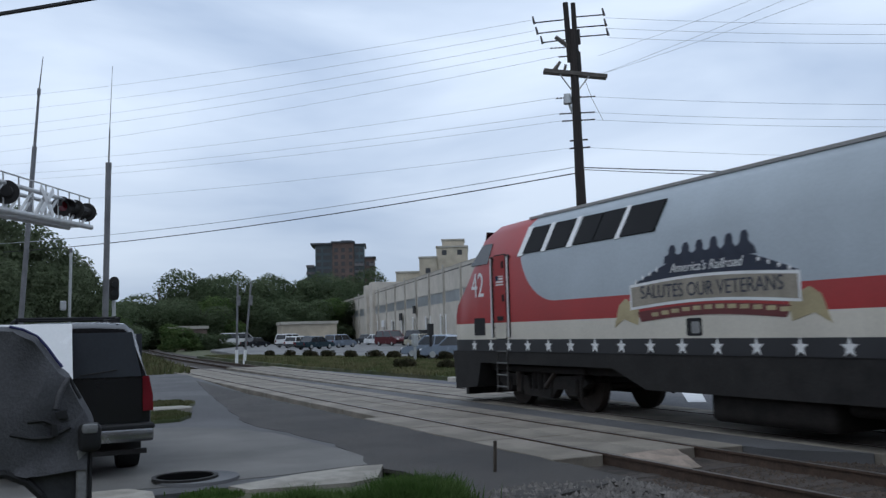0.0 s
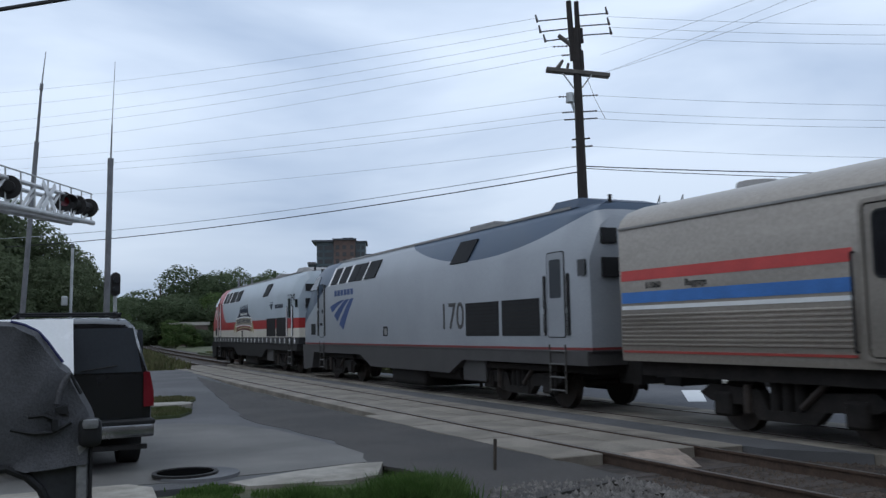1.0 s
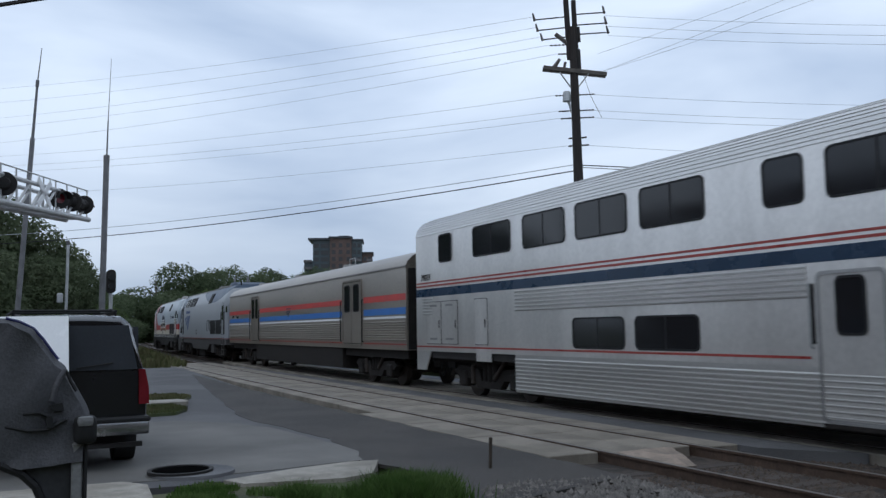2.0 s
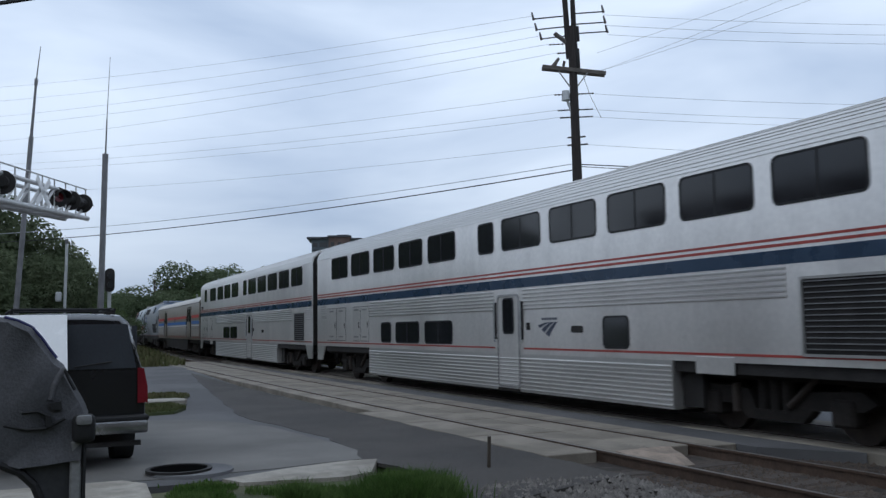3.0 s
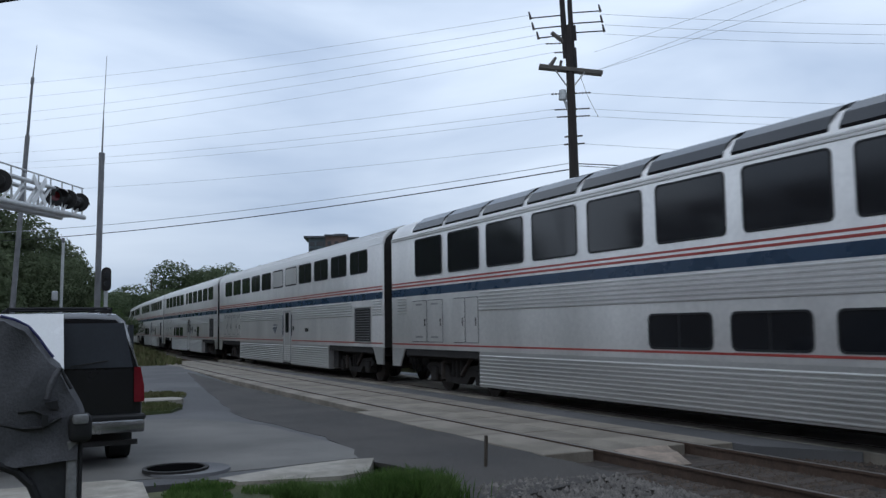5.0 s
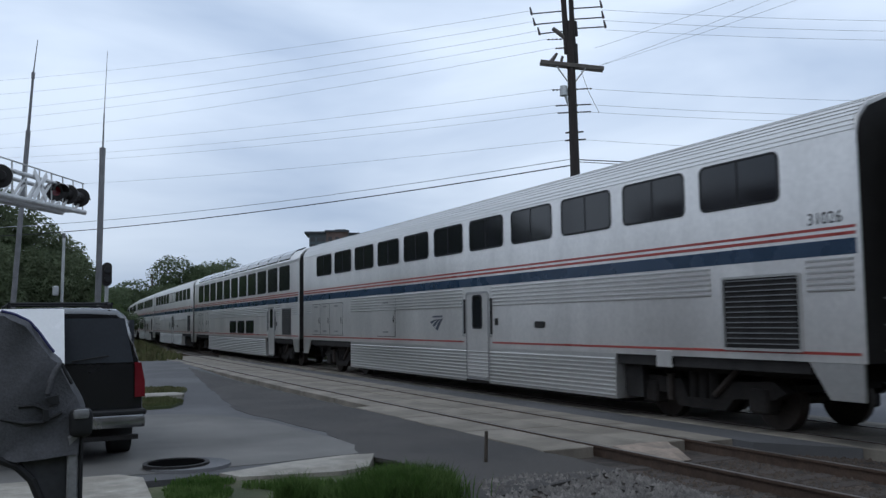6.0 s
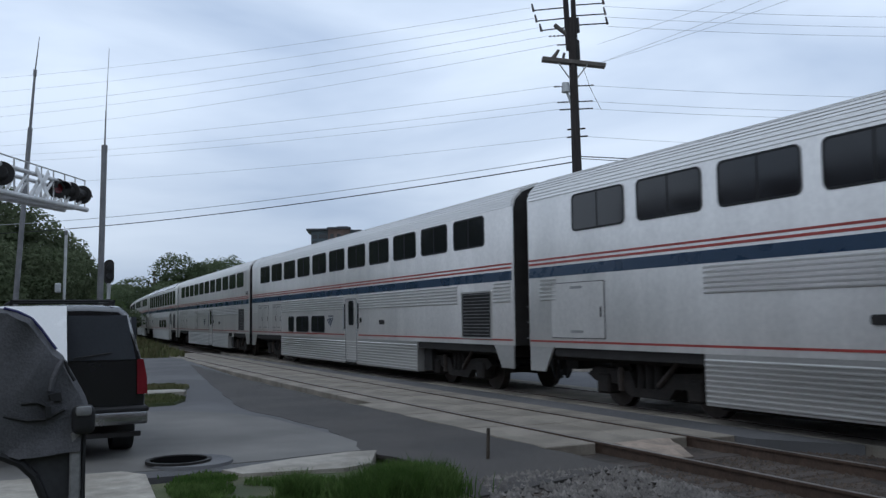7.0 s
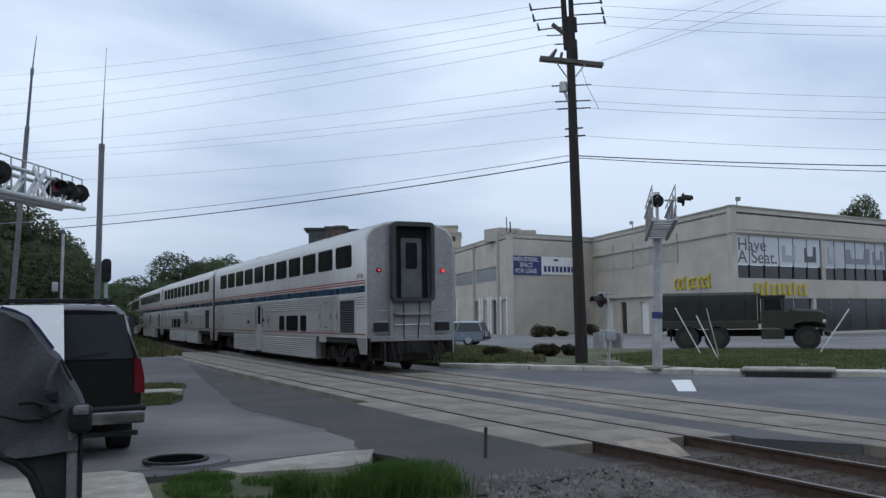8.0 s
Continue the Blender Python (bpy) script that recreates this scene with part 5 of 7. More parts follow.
part("slab", bevelled(-0.1, 1.1, -1.25, 1.25, 0.12, 0.22, 0.03, 1), CONC, inlet)
# solid black block paints the shade inside the slot
part("slot", boxes((-0.24, 0.5, -1.1, 1.1, -0.05, 0.135)), BLACK, inlet, "black block painted as the slot's shade")

# ---- vegetation ----
rng = random.Random(7)


def blades(name, pts, h, material, lean=0.35, width=0.012, per=1):
    """Grass: bent thin blades, two quads each, in one mesh."""
    verts, faces = [], []
    for x, y, z in pts:
        a = rng.uniform(0, 6.283)
        hh = h * rng.uniform(0.5, 1.25)
        dx, dy = math.cos(a) * width, math.sin(a) * width
        lx, ly = rng.uniform(-lean, lean) * hh, rng.uniform(-lean, lean) * hh
        b = len(verts)
        verts += [(x - dx, y - dy, z), (x + dx, y + dy, z), (x + dx * .7 + lx * .4, y + dy * .7 + ly * .4, z + hh * .6), (x - dx * .7 + lx * .4, y - dy * .7 + ly * .4, z + hh * .6), (x + lx, y + ly, z + hh)]
        faces += [(b, b + 1, b + 2, b + 3), (b + 3, b + 2, b + 4)]
    me = bpy.data.meshes.new(name)
    me.from_pydata(verts, [], faces)
    me.materials.append(material)
    return new(name, me)


def inside(x, y, poly):
    c = False
    for (xa, ya), (xb, yb) in zip(poly, poly[1:] + poly[:1]):
        if (ya > y) != (yb > y) and x < (xb - xa) * (y - ya) / (yb - ya) + xa:
            c = not c
    return c


def scatter(poly, n, z=0.0, clump=0.0):
    xs, ys = [p[0] for p in poly], [p[1] for p in poly]
    out = []
    while len(out) < n:
        x, y = rng.uniform(min(xs), max(xs)), rng.uniform(min(ys), max(ys))
        if inside(x, y, poly) and (not clump or noise.noise((x * 1.4, y * 1.4, 3.1)) > clump - 0.5):
            out.append((x, y, z))
    return out


NEAR_GRASS = [(1.45, 6.5), (3.2, 6.2), (4.1, 8.3), (4.0, 8.9), (3.3, 9.6), (2.5, 10.0), (2.1, 10.8), (1.62, 11.1)]
tagged(blades("grass_near", scatter(NEAR_GRASS, 11000, -0.01, 0.5), 0.06, GRASS, width=0.009), "tufty green grass on the near verge", "grass", "", "stuff")
tagged(blades("grass_tall", [(3.80 + rng.gauss(0, .20), 8.55 + rng.gauss(0, .24), -0.02) for _ in range(9000)] + [(2.72 + rng.gauss(0, .08), 8.9 + rng.gauss(0, .12), -0.06) for _ in range(1300)] + [(3.28 + rng.gauss(0, .22), 8.5 + rng.gauss(0, .22), -0.08) for _ in range(2600)], 0.25, GRASS, width=0.007, lean=0.55), "tall bushy clump of bright green grass", "grass", "", "stuff")
tagged(blades("grass_verge", scatter([(18.6, 23.0), (20.6, 20.0), (22.8, 17.6), (28, 12.5), (36, 24), (29.5, 33), (22, 30)], 30000, 0.1, 0.3), 0.10, GRASS_FAR, width=0.028), "green grass on the far verge", "grass", "", "stuff")
tagged(blades("grass_bank", scatter([(14.3, 30), (17.5, 27), (20, 31), (24, 42), (23.6, 52), (18, 80), (15.4, 80), (14.2, 47)], 34000, 0.1, 0.35), 0.14, GRASS_DRY, width=0.035), "dry rough grass on the bank by the lot", "grass", "", "stuff")
tagged(blades("grass_island", scatter([(1.9, 19.4), (3.3, 19.7), (3.7, 20.6), (3.6, 21.8), (1.9, 21.8)], 2500, 0.04) + scatter([(1.9, 23.0), (4.0, 22.9), (4.5, 24.5), (4.2, 25.4), (1.9, 25.6)], 3000, 0.04), 0.07, GRASS_DRY, width=0.02), "thin dry grass round the island", "grass", "", "stuff")
tagged(blades("grass_left", scatter([(5.6, 46.5), (8.4, 46.5), (11.5, 80), (14, 110), (-10, 110), (-10, 46.5)], 26000, -0.2, 0.3), 0.5, GRASS_DRY, width=0.07), "rough grass beside the far track", "grass", "", "stuff")

# ballast stones near the camera
sv, sf = [], []
for x, y, z in scatter([(4.1, 7.0), (7.0, 6.8), (6.8, 8.7), (5.9, 8.75), (5.3, 8.95), (4.7, 8.75)], 2300, 0):
    s = rng.uniform(0.018, 0.058)
    z = (-0.015 if y > 8.3 else -0.02) - max(0, x - 4.4) * 0.02 * max(0, 8.9 - y) - (0.06 if x > 6.6 else 0)
    b = len(sv)
    sv += [(x + s * rng.uniform(.6, 1), y, z), (x - s * rng.uniform(.6, 1), y, z), (x, y + s * rng.uniform(.6, 1), z), (x, y - s * rng.uniform(.6, 1), z), (x + s * .3 * rng.uniform(-1, 1), y, z + s * rng.uniform(.6, 1.1))]
    sf += [(b, b + 2, b + 4), (b + 2, b + 1, b + 4), (b + 1, b + 3, b + 4), (b + 3, b, b + 4)]
tv, tf = [], []
for x, y, z in scatter([(7.1, 4), (14, 4), (14, 7.3), (10.2, 9.2), (7.1, 9.2)], 6500, 0):
    s = rng.uniform(0.02, 0.05)
    b = len(tv)
    z = -0.165
    tv += [(x + s, y, z), (x - s, y, z), (x, y + s * .8, z), (x, y - s, z), (x, y, z + s * rng.uniform(.5, 1.0))]
    tf += [(b, b + 2, b + 4), (b + 2, b + 1, b + 4), (b + 1, b + 3, b + 4), (b + 3, b, b + 4)]
me = bpy.data.meshes.new("gravel")
me.from_pydata(sv, [], sf)
me.materials.append(STONE)
tagged(new("gravel", me), "loose grey crushed stone beside the rails", "gravel", "", "stuff")
me = bpy.data.meshes.new("track_gravel")
me.from_pydata(tv, [], tf)
me.materials.append(STONE_BROWN)
tagged(new("track_gravel", me), "rust-stained brown crushed stone between the rails", "gravel", "", "stuff")


def crown_mesh(name, seed, lobes, count, leaf, material):
    """Leaves as small bent cards spread over and through several lobes."""
    r = random.Random(seed)
    verts, faces = [], []
    for cx, cy, cz, rx, ry, rz in lobes:
        k = int(count * (rx * rz) / sum(l[3] * l[5] for l in lobes))
        for _ in range(k):
            u = Vector((r.gauss(0, 1), r.gauss(0, 1), r.gauss(0, 1))).normalized()
            d = r.uniform(0.55, 1.0) ** 0.5 * (1 + 0.22 * noise.noise(u * 2.3 + Vector((seed, cx, cz))))
            p = Vector((cx + u.x * rx * d, cy + u.y * ry * d, cz + u.z * rz * d))
            n = (u + Vector((r.gauss(0, .5), r.gauss(0, .5), r.gauss(0.3, .5)))).normalized()
            a = n.orthogonal().normalized()
            b = n.cross(a)
            t = r.uniform(0, 6.28)
            a, b = a * math.cos(t) + b * math.sin(t), b * math.cos(t) - a * math.sin(t)
            s = leaf * r.uniform(0.6, 1.35)
            i = len(verts)
            verts += [tuple(p - a * s), tuple(p + b * s * .6 + n * s * .15), tuple(p + a * s), tuple(p - b * s * .6 + n * s * .1)]
            faces.append((i, i + 1, i + 2, i + 3))
    me = bpy.data.meshes.new(name)
    me.from_pydata(verts, [], faces)
    me.materials.append(material)
    return me


def lobes_of(seed, h, w, low=0.25):
    r = random.Random(seed)
    out = []
    for i in range(11):
        z = h * r.uniform(low + 0.08, 0.88)
        f = 1 - abs(z / h - 0.55) * 0.9
        a = r.uniform(0, 6.28)
        d = w * 0.42 * f * r.uniform(0.2, 1)
        s = w * r.uniform(0.2, 0.34)
        out.append((d * math.cos(a), d * math.sin(a), z, s, s, s * r.uniform(.75, 1.05)))
    return out


TREES = []
for i in range(5):
    h, w = 10.0, 8.0
    TREES.append((crown_mesh("crown", 11 + i, lobes_of(11 + i, h, w, 0.05), 13500, 0.165, LEAF_LIGHT if i == 3 else LEAF), h))
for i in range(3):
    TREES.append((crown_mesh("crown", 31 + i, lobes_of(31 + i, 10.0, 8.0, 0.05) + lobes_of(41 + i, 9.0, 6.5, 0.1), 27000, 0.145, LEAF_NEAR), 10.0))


def trunk_mesh(h):
    r = random.Random(int(h * 10))
    bm = tubes(((0, 0, -0.3), (0.1, 0.05, h * 0.45), 0.24, 0.15), ((0.1, 0.05, h * 0.45), (0.0, 0.1, h * 0.85), 0.15, 0.05), n=9)
    for i in range(7):
        a, z = r.uniform(0, 6.28), h * r.uniform(0.25, 0.6)
        tube(bm, (0.08, 0.05, z), (math.cos(a) * h * .24, math.sin(a) * h * .24, z + h * .2), 0.08, 0.03, n=6)
    return mesh_of("trunk", bm, BARK)


TRUNK = trunk_mesh(10.0)


def tree(x, y, height, width, kind, label="leafy green deciduous tree at the edge of the wood", z=-0.2, turn=None, group="trees along the line"):
    me, h = TREES[kind]
    t = thing("tree", label, "tree", Matrix.Translation((x, y, z)) @ Matrix.Rotation(rng.uniform(0, 6.28) if turn is None else turn, 4, "Z") @ Matrix.Diagonal((width / 8.0, width / 8.0, height / h, 1)), group)
    part("trunk", TRUNK, None, t)
    part("crown", me, None, t)
    return t


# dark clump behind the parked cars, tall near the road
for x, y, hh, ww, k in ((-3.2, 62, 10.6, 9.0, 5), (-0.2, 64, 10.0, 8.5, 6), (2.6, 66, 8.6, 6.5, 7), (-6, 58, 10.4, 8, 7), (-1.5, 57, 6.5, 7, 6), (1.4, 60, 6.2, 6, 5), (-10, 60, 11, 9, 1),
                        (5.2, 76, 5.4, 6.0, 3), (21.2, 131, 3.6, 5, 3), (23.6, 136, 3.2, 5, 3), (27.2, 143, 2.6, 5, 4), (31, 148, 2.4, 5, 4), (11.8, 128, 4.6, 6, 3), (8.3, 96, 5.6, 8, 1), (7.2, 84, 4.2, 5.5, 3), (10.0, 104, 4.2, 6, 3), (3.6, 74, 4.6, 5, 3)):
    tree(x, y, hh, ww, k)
# wood across the far bend
for x, y, hh, ww, k in ((6.5, 128, 7.4, 9, 0), (9.5, 120, 8.2, 7, 1), (13.5, 150, 8.0, 10, 2), (18.5, 165, 8.6, 11, 4), (2, 118, 9.5, 9, 2)):
    tree(x, y, hh, ww, k)
for i in range(17):
    u = i / 16
    tree(27 + 62 * u + rng.uniform(-2, 2), 185 + 42 * u + rng.uniform(-7, 7), 13.6 + 0.9 * math.sin(i * 1.7) + 4.0 * u, 14 + rng.uniform(-2, 3), i % 3, "tall leafy tree in the far wood")
# most of these are added out of sight, to darken reflections in the train
for x, y, hh in ((9, 172, 9), (13, 190, 10), (6, 200, 11), (17, 214, 11), (2, 160, 9), (-4, 140, 10), (-6, 165, 11), (0, 185, 11), (-9, 110, 9), (-12, 90, 10), (-3, 96, 9), (-6, 102, 10), (0, 108, 8.5), (-2, 124, 10), (3, 134, 9), (-1, 148, 10), (4, 152, 10), (6, 176, 10), (-8, 128, 10), (9, 205, 11), (-14, 76, 9), (-15, 62, 10)):
    tree(x, y, hh, 10, int(y) % 3, "leafy tree added beside the far bend")
for i in range(12):
    u = i / 11
    tree(24 + 60 * u + rng.uniform(-2, 2), 165 + 30 * u + rng.uniform(-4, 4), 8.0 + rng.uniform(-1, 2), 11, (i + 1) % 5 if i % 4 else 4, "lower tree at the front of the far wood")
tree(86, 67.9, 14.1, 6.5, 6, "tree top behind the showroom", group="")


def bush(x, y, w, h, m_=None, z=0.1):
    b = thing("bush", "low clipped dark green shrub on the verge", "bush", pose(x, y, z), "shrubs on the verge")
    sd = int(x * 31 + y * 17)
    r = random.Random(sd)
    lob = [(r.uniform(-.3, .3) * w, r.uniform(-.3, .3) * w, h * r.uniform(.35, .6), w * .32, w * .32, h * .42) for _ in range(6)]
    part("foliage", crown_mesh("foliage", sd, lob, 1100, 0.07 if w < 2 else 0.1, m_ or LEAF_BUSH), None, b)
    part("stem", tubes(((0, 0, -0.1), (0, 0, h * .5), 0.05, 0.03), ((0, 0, h * .15), (w * .25, 0, h * .5), 0.03, 0.015), ((0, 0, h * .15), (-w * .2, w * .1, h * .5), 0.03, 0.015), n=6), BARK, b)


for x, y, w, h in ((20.5, 31.6, 1.5, .75), (21.6, 31.2, 1.3, .7), (18.8, 33.0, 1.2, .6), (17.4, 35.6, 1.3, .6), (16.2, 37.5, 1.2, .7), (38.6, 60.5, 2.0, 1.6), (44.5, 62.0, 2.1, 1.5), (41.5, 61.6, 1.6, .7), (39.8, 61.0, 1.6, 1.3),
                  (22.3, 53, 1.4, .8), (21.8, 55.5, 1.4, .8), (21.0, 58.0, 1.3, .8), (20.4, 60.8, 1.3, .8), (20.0, 63.6, 1.3, .8), (19.2, 66.5, 1.3, .8), (18.8, 70, 1.4, .8), (22.7, 49.5, 1.6, 1.0), (22.2, 45.8, 1.2, .8)):
    bush(x, y, w * 0.75, h * 0.7)

# ---- buildings ----
H_WALL = 9.5
C1, REND, INNER, LBC, LBL = (46.85, 47.7), (72.0, 51.3), (52.95, 72.87), (42.11, 70.96), (72.4, 204.8)


def along(a, b, u, out=0.0):
    """A point u metres from a towards b, moved out metres to the street side."""
    dx, dy = b[0] - a[0], b[1] - a[1]
    n = math.hypot(dx, dy)
    return a[0] + dx / n * u + dy / n * out, a[1] + dy / n * u - dx / n * out


def on_wall(a, b):
    """The pose whose x runs along the wall a-b, whose -y looks out of it."""
    ang = math.atan2(b[1] - a[1], b[0] - a[0])
    return Matrix.Translation((a[0], a[1], 0)) @ Matrix.Rotation(ang, 4, "Z")


def wall_things(bld, frame_m, items):
    for name, bm, m_, lab in items:
        part(name, bm, m_, bld, lab, m=frame_m)


def wall_with_openings(length, height, thick, holes):
    """A wall along x, its face at y=0, with openings right through: bands of solid boxes round them."""
    bm = bmesh.new()
    xs = sorted({0.0, length, *[h[0] for h in holes], *[h[1] for h in holes]})
    zs = sorted({-0.3, height, *[h[2] for h in holes], *[h[3] for h in holes]})
    for x0, x1 in zip(xs, xs[1:]):
        start = None
        for z0, z1 in zip(zs, zs[1:]):
            hole = any(h[0] <= (x0 + x1) / 2 <= h[1] and h[2] <= (z0 + z1) / 2 <= h[3] for h in holes)
            if not hole and start is None:
                start = z0
            if hole and start is not None:
                box(bm, x0, x1, 0, thick, start, z0)
                start = None
        if start is not None:
            box(bm, x0, x1, 0, thick, start, height)
    bmesh.ops.remove_doubles(bm, verts=bm.verts[:], dist=0.001)
    return bm


# showroom: side wall towards the inner corner, front wall to the right
show = thing("showroom_building", "beige two-storey showroom with a dark window band", "building")
L_side = math.hypot(INNER[0] - C1[0], INNER[1] - C1[1])
ms = on_wall(INNER, C1)          # x runs from the inner corner to the street corner
side_holes = [(u, u + w, z0, z1) for u, w, z0, z1 in ((3.0, 1.6, 0, 2.9), (6.4, 1.3, 0, 3.0), (10.6, 1.6, 0, 2.9), (15.4, 1.4, 0, 2.9))]
part("wall", wall_with_openings(L_side, H_WALL, 0.4, side_holes), BEIGE, show, m=ms)
for x0, x1, z0, z1 in side_holes:
    d = part("door", bevelled(x0 + .04, x1 - .04, 0.15, 0.22, 0.0, z1 - .04, 0.02, 1), WHITE if x0 < 12 and x0 != 6.4 else DARKGLASS, show, m=ms)
for u in (1.0, 5.2, 9.4, 13.6):
    part("clerestory", boxes((u, u + 4.0, -0.03, 0.05, 6.1, 7.5)), BEIGE_LOW, show, "recessed grey panel band", m=ms)
    part("band_joint", boxes((u + 3.95, u + 4.2, -0.08, 0.0, 5.9, 8.3)), BEIGE_LOW, show, m=ms)
part("ledge", boxes((0, L_side, -0.12, 0.0, 7.55, 7.68)), BEIGE_LOW, show, m=ms)
part("canopy_ledge", boxes((0, 15.5, -0.25, 0.0, 3.35, 3.6)), BEIGE, show, m=ms)
mf = on_wall(C1, REND)
L_front = math.hypot(REND[0] - C1[0], REND[1] - C1[1])
front_holes = [(0.35, 11.0, 4.35, 7.5), (11.45, 20.4, 4.35, 7.5), (21.0, 24.8, 4.35, 7.5), (5.2, 9.6, 0.3, 2.9), (10.0, 24.5, 0.3, 2.9)]
part("wall", wall_with_openings(L_front, H_WALL, 0.4, front_holes), BEIGE, show, m=mf)
for x0, x1, z0, z1 in front_holes[:3]:
    w = part("window", boxes((x0, x1, 0.2, 0.24, z0, z0 + 0.95)), DARKGLASS, show, "dark lower strip of the window band", m=mf)
    n = 6 if x1 - x0 > 5 else 2
    for i in range(n):
        a0, a1 = x0 + (x1 - x0) * i / n, x0 + (x1 - x0) * (i + 1) / n
        part("sign_panel", boxes((a0 + .05, a1 - .05, 0.14, 0.18, z0 + 0.98, z1)), WHITE_PANEL if x0 < 5 else SIGN_PALE, show, "white printed window panel", m=mf) if x0 < 20 else part("pane", boxes((a0 + .05, a1 - .05, 0.18, 0.2, z0 + 0.98, z1)), DARKGLASS, show, m=mf)
        part("mullion", boxes((a1 - .035, a1 + .035, 0.13, 0.25, z0, z1)), BLACK, show, m=mf)
for x0, x1, z0, z1 in front_holes[3:]:
    n = max(2, int((x1 - x0) / 2.2))
    for i in range(n):
        part("pane", boxes((x0 + (x1 - x0) * i / n + .04, x0 + (x1 - x0) * (i + 1) / n - .04, 0.2, 0.24, z0, z1)), DARKGLASS, show, m=mf)
part("ledge", boxes((0, L_front, -0.15, 0.0, 7.62, 7.78)), BEIGE, show, m=mf)
part("ledge", boxes((0, L_front, -0.06, 0.0, 7.85, 7.93)), BEIGE_LOW, show, m=mf)
part("parapet_cap", boxes((-0.05, L_front, -0.08, 0.45, H_WALL, H_WALL + 0.1)), BEIGE_LOW, show, m=mf)
part("parapet_cap", boxes((0, L_side + 0.05, -0.08, 0.45, H_WALL, H_WALL + 0.1)), BEIGE_LOW, show, m=ms)
part("roof", loft([[(x, y, 9.0) for x, y in (C1, REND, (80, 76), INNER)], [(x, y, 9.15) for x, y in (C1, REND, (80, 76), INNER)]]), ROOF_TAR, show)
for txt, z in (("Have", 6.78), ("A Seat.", 5.88)):
    lettering("wording", txt, 1.32, mat_print, show, mf @ pose(0.75, 0.125, z, 90, 0, 0), "dark grey printed words", align="LEFT", wide=1.24)
# printed chair outlines as plain grey shapes
for x, w, h, m_ in ((6.1, 1.6, 1.3, PRINT_GREY), (8.9, 1.5, 1.2, mat_print), (12.0, 1.1, 1.4, PRINT_GREY), (14.4, 3.6, 1.3, PRINT_DARK), (18.5, 1.5, 1.2, PRINT_DARK)):
    part("printed_shape", prism([(x, 5.7), (x + w, 5.7), (x + w, 5.7 + h), (x + w * .8, 5.7 + h), (x + w * .75, 6.15), (x + w * .25, 6.15), (x + w * .2, 5.7 + h * .9), (x, 5.7 + h * .9)], "y", 0.10, 0.135), m_, show, m=mf)
# yellow shop letters that cannot be read: plain bars
for base_m, x0, n, z, wd in ((ms, L_side - 8.6, 8, 3.78, 1.3), (mf, 2.3, 10, 3.12, 1.15)):
    for i in range(n):
        x = x0 + i * 0.58 * wd
        hh, w = (0.85, 0.8, 1.0, 0.78, 0.84)[i % 5], (0.36, 0.40, 0.14, 0.38, 0.30)[i % 5] * wd
        part("sign_letter", prism([(x, z), (x + w, z), (x + w, z + hh * .18), (x + 0.11, z + hh * .18), (x + 0.11, z + hh * .82), (x + w, z + hh * .82), (x + w, z + hh), (x, z + hh)], "y", -0.16, -0.03), YELLOW, show, "raised yellow sign letter", m=base_m)
for base_m, u in ((mf, 1.0), (ms, 9.0)):
    fl = part("roof_floodlight", tubes(((u, 0.2, H_WALL), (u, 0.2, H_WALL + 0.5), 0.03), n=6), BLACK, show, m=base_m)
    part("lamp_head", bevelled(u - .14, u + .14, -0.05, 0.25, H_WALL + 0.45, H_WALL + 0.75, 0.06, 2), ROOF_GREY, fl)

# warehouse with the banner wall and the long side towards the tracks
ware = thing("warehouse", "long beige warehouse with pilasters and loading doors", "building")
mb = on_wall(LBC, INNER)
L_b = math.hypot(INNER[0] - LBC[0], INNER[1] - LBC[1])
part("wall", boxes((0, L_b, 0, 0.4, -0.3, H_WALL)), BEIGE, ware, m=mb)
part("parapet_cap", boxes((-0.05, L_b, -0.06, 0.45, H_WALL, H_WALL + 0.08)), BEIGE_LOW, ware, m=mb)
part("door", bevelled(9.6, 10.4, -0.03, 0.02, 0, 2.6, 0.02, 1), BEIGE_LOW, ware, m=mb)
ml = on_wall(LBL, LBC)
L_l = math.hypot(LBL[0] - LBC[0], LBL[1] - LBC[1])
doors = [(L_l - 2.6 - i * 3.1, L_l - 0.8 - i * 3.1, 0, 3.4) for i in range(4)] + [(L_l - 22 - i * 9.0, L_l - 19.5 - i * 9.0, 0, 3.6) for i in range(9)]
part("wall", wall_with_openings(L_l, H_WALL, 0.4, doors), BEIGE, ware, m=ml)
part("parapet_cap", boxes((0, L_l + 0.05, -0.06, 0.45, H_WALL, H_WALL + 0.08)), BEIGE_LOW, ware, m=ml)
for i, (x0, x1, z0, z1) in enumerate(doors):
    part("loading_door", bevelled(x0 + .03, x1 - .03, 0.16, 0.24, 0, z1 - .02, 0.02, 1), DARKGLASS if i in (1, 6, 9) else BEIGE_LOW, ware, m=ml)
    for j0 in (x0 - .3, x1):
        part("door_jamb", boxes((j0, j0 + .3, -0.1, 0.05, 0, z1 + .3)), WHITE, ware, m=ml)
for i in range(14):
    u = L_l - 3.2 - i * 8.6
    part("pilaster", boxes((u - .18, u + .18, -0.22, 0.0, 0, H_WALL - (0.0 if i % 3 else -0.5))), BEIGE_LOW, ware, m=ml)
    part("window_band", boxes((u - 7.9, u - .4, -0.02, 0.06, 5.3, 6.6)), BEIGE_GREY, ware, "grey glazed strip high on the wall", m=ml)
    part("sill", boxes((u - 8.0, u - .3, -0.10, 0.0, 6.62, 6.74)), BEIGE_LOW, ware, m=ml)
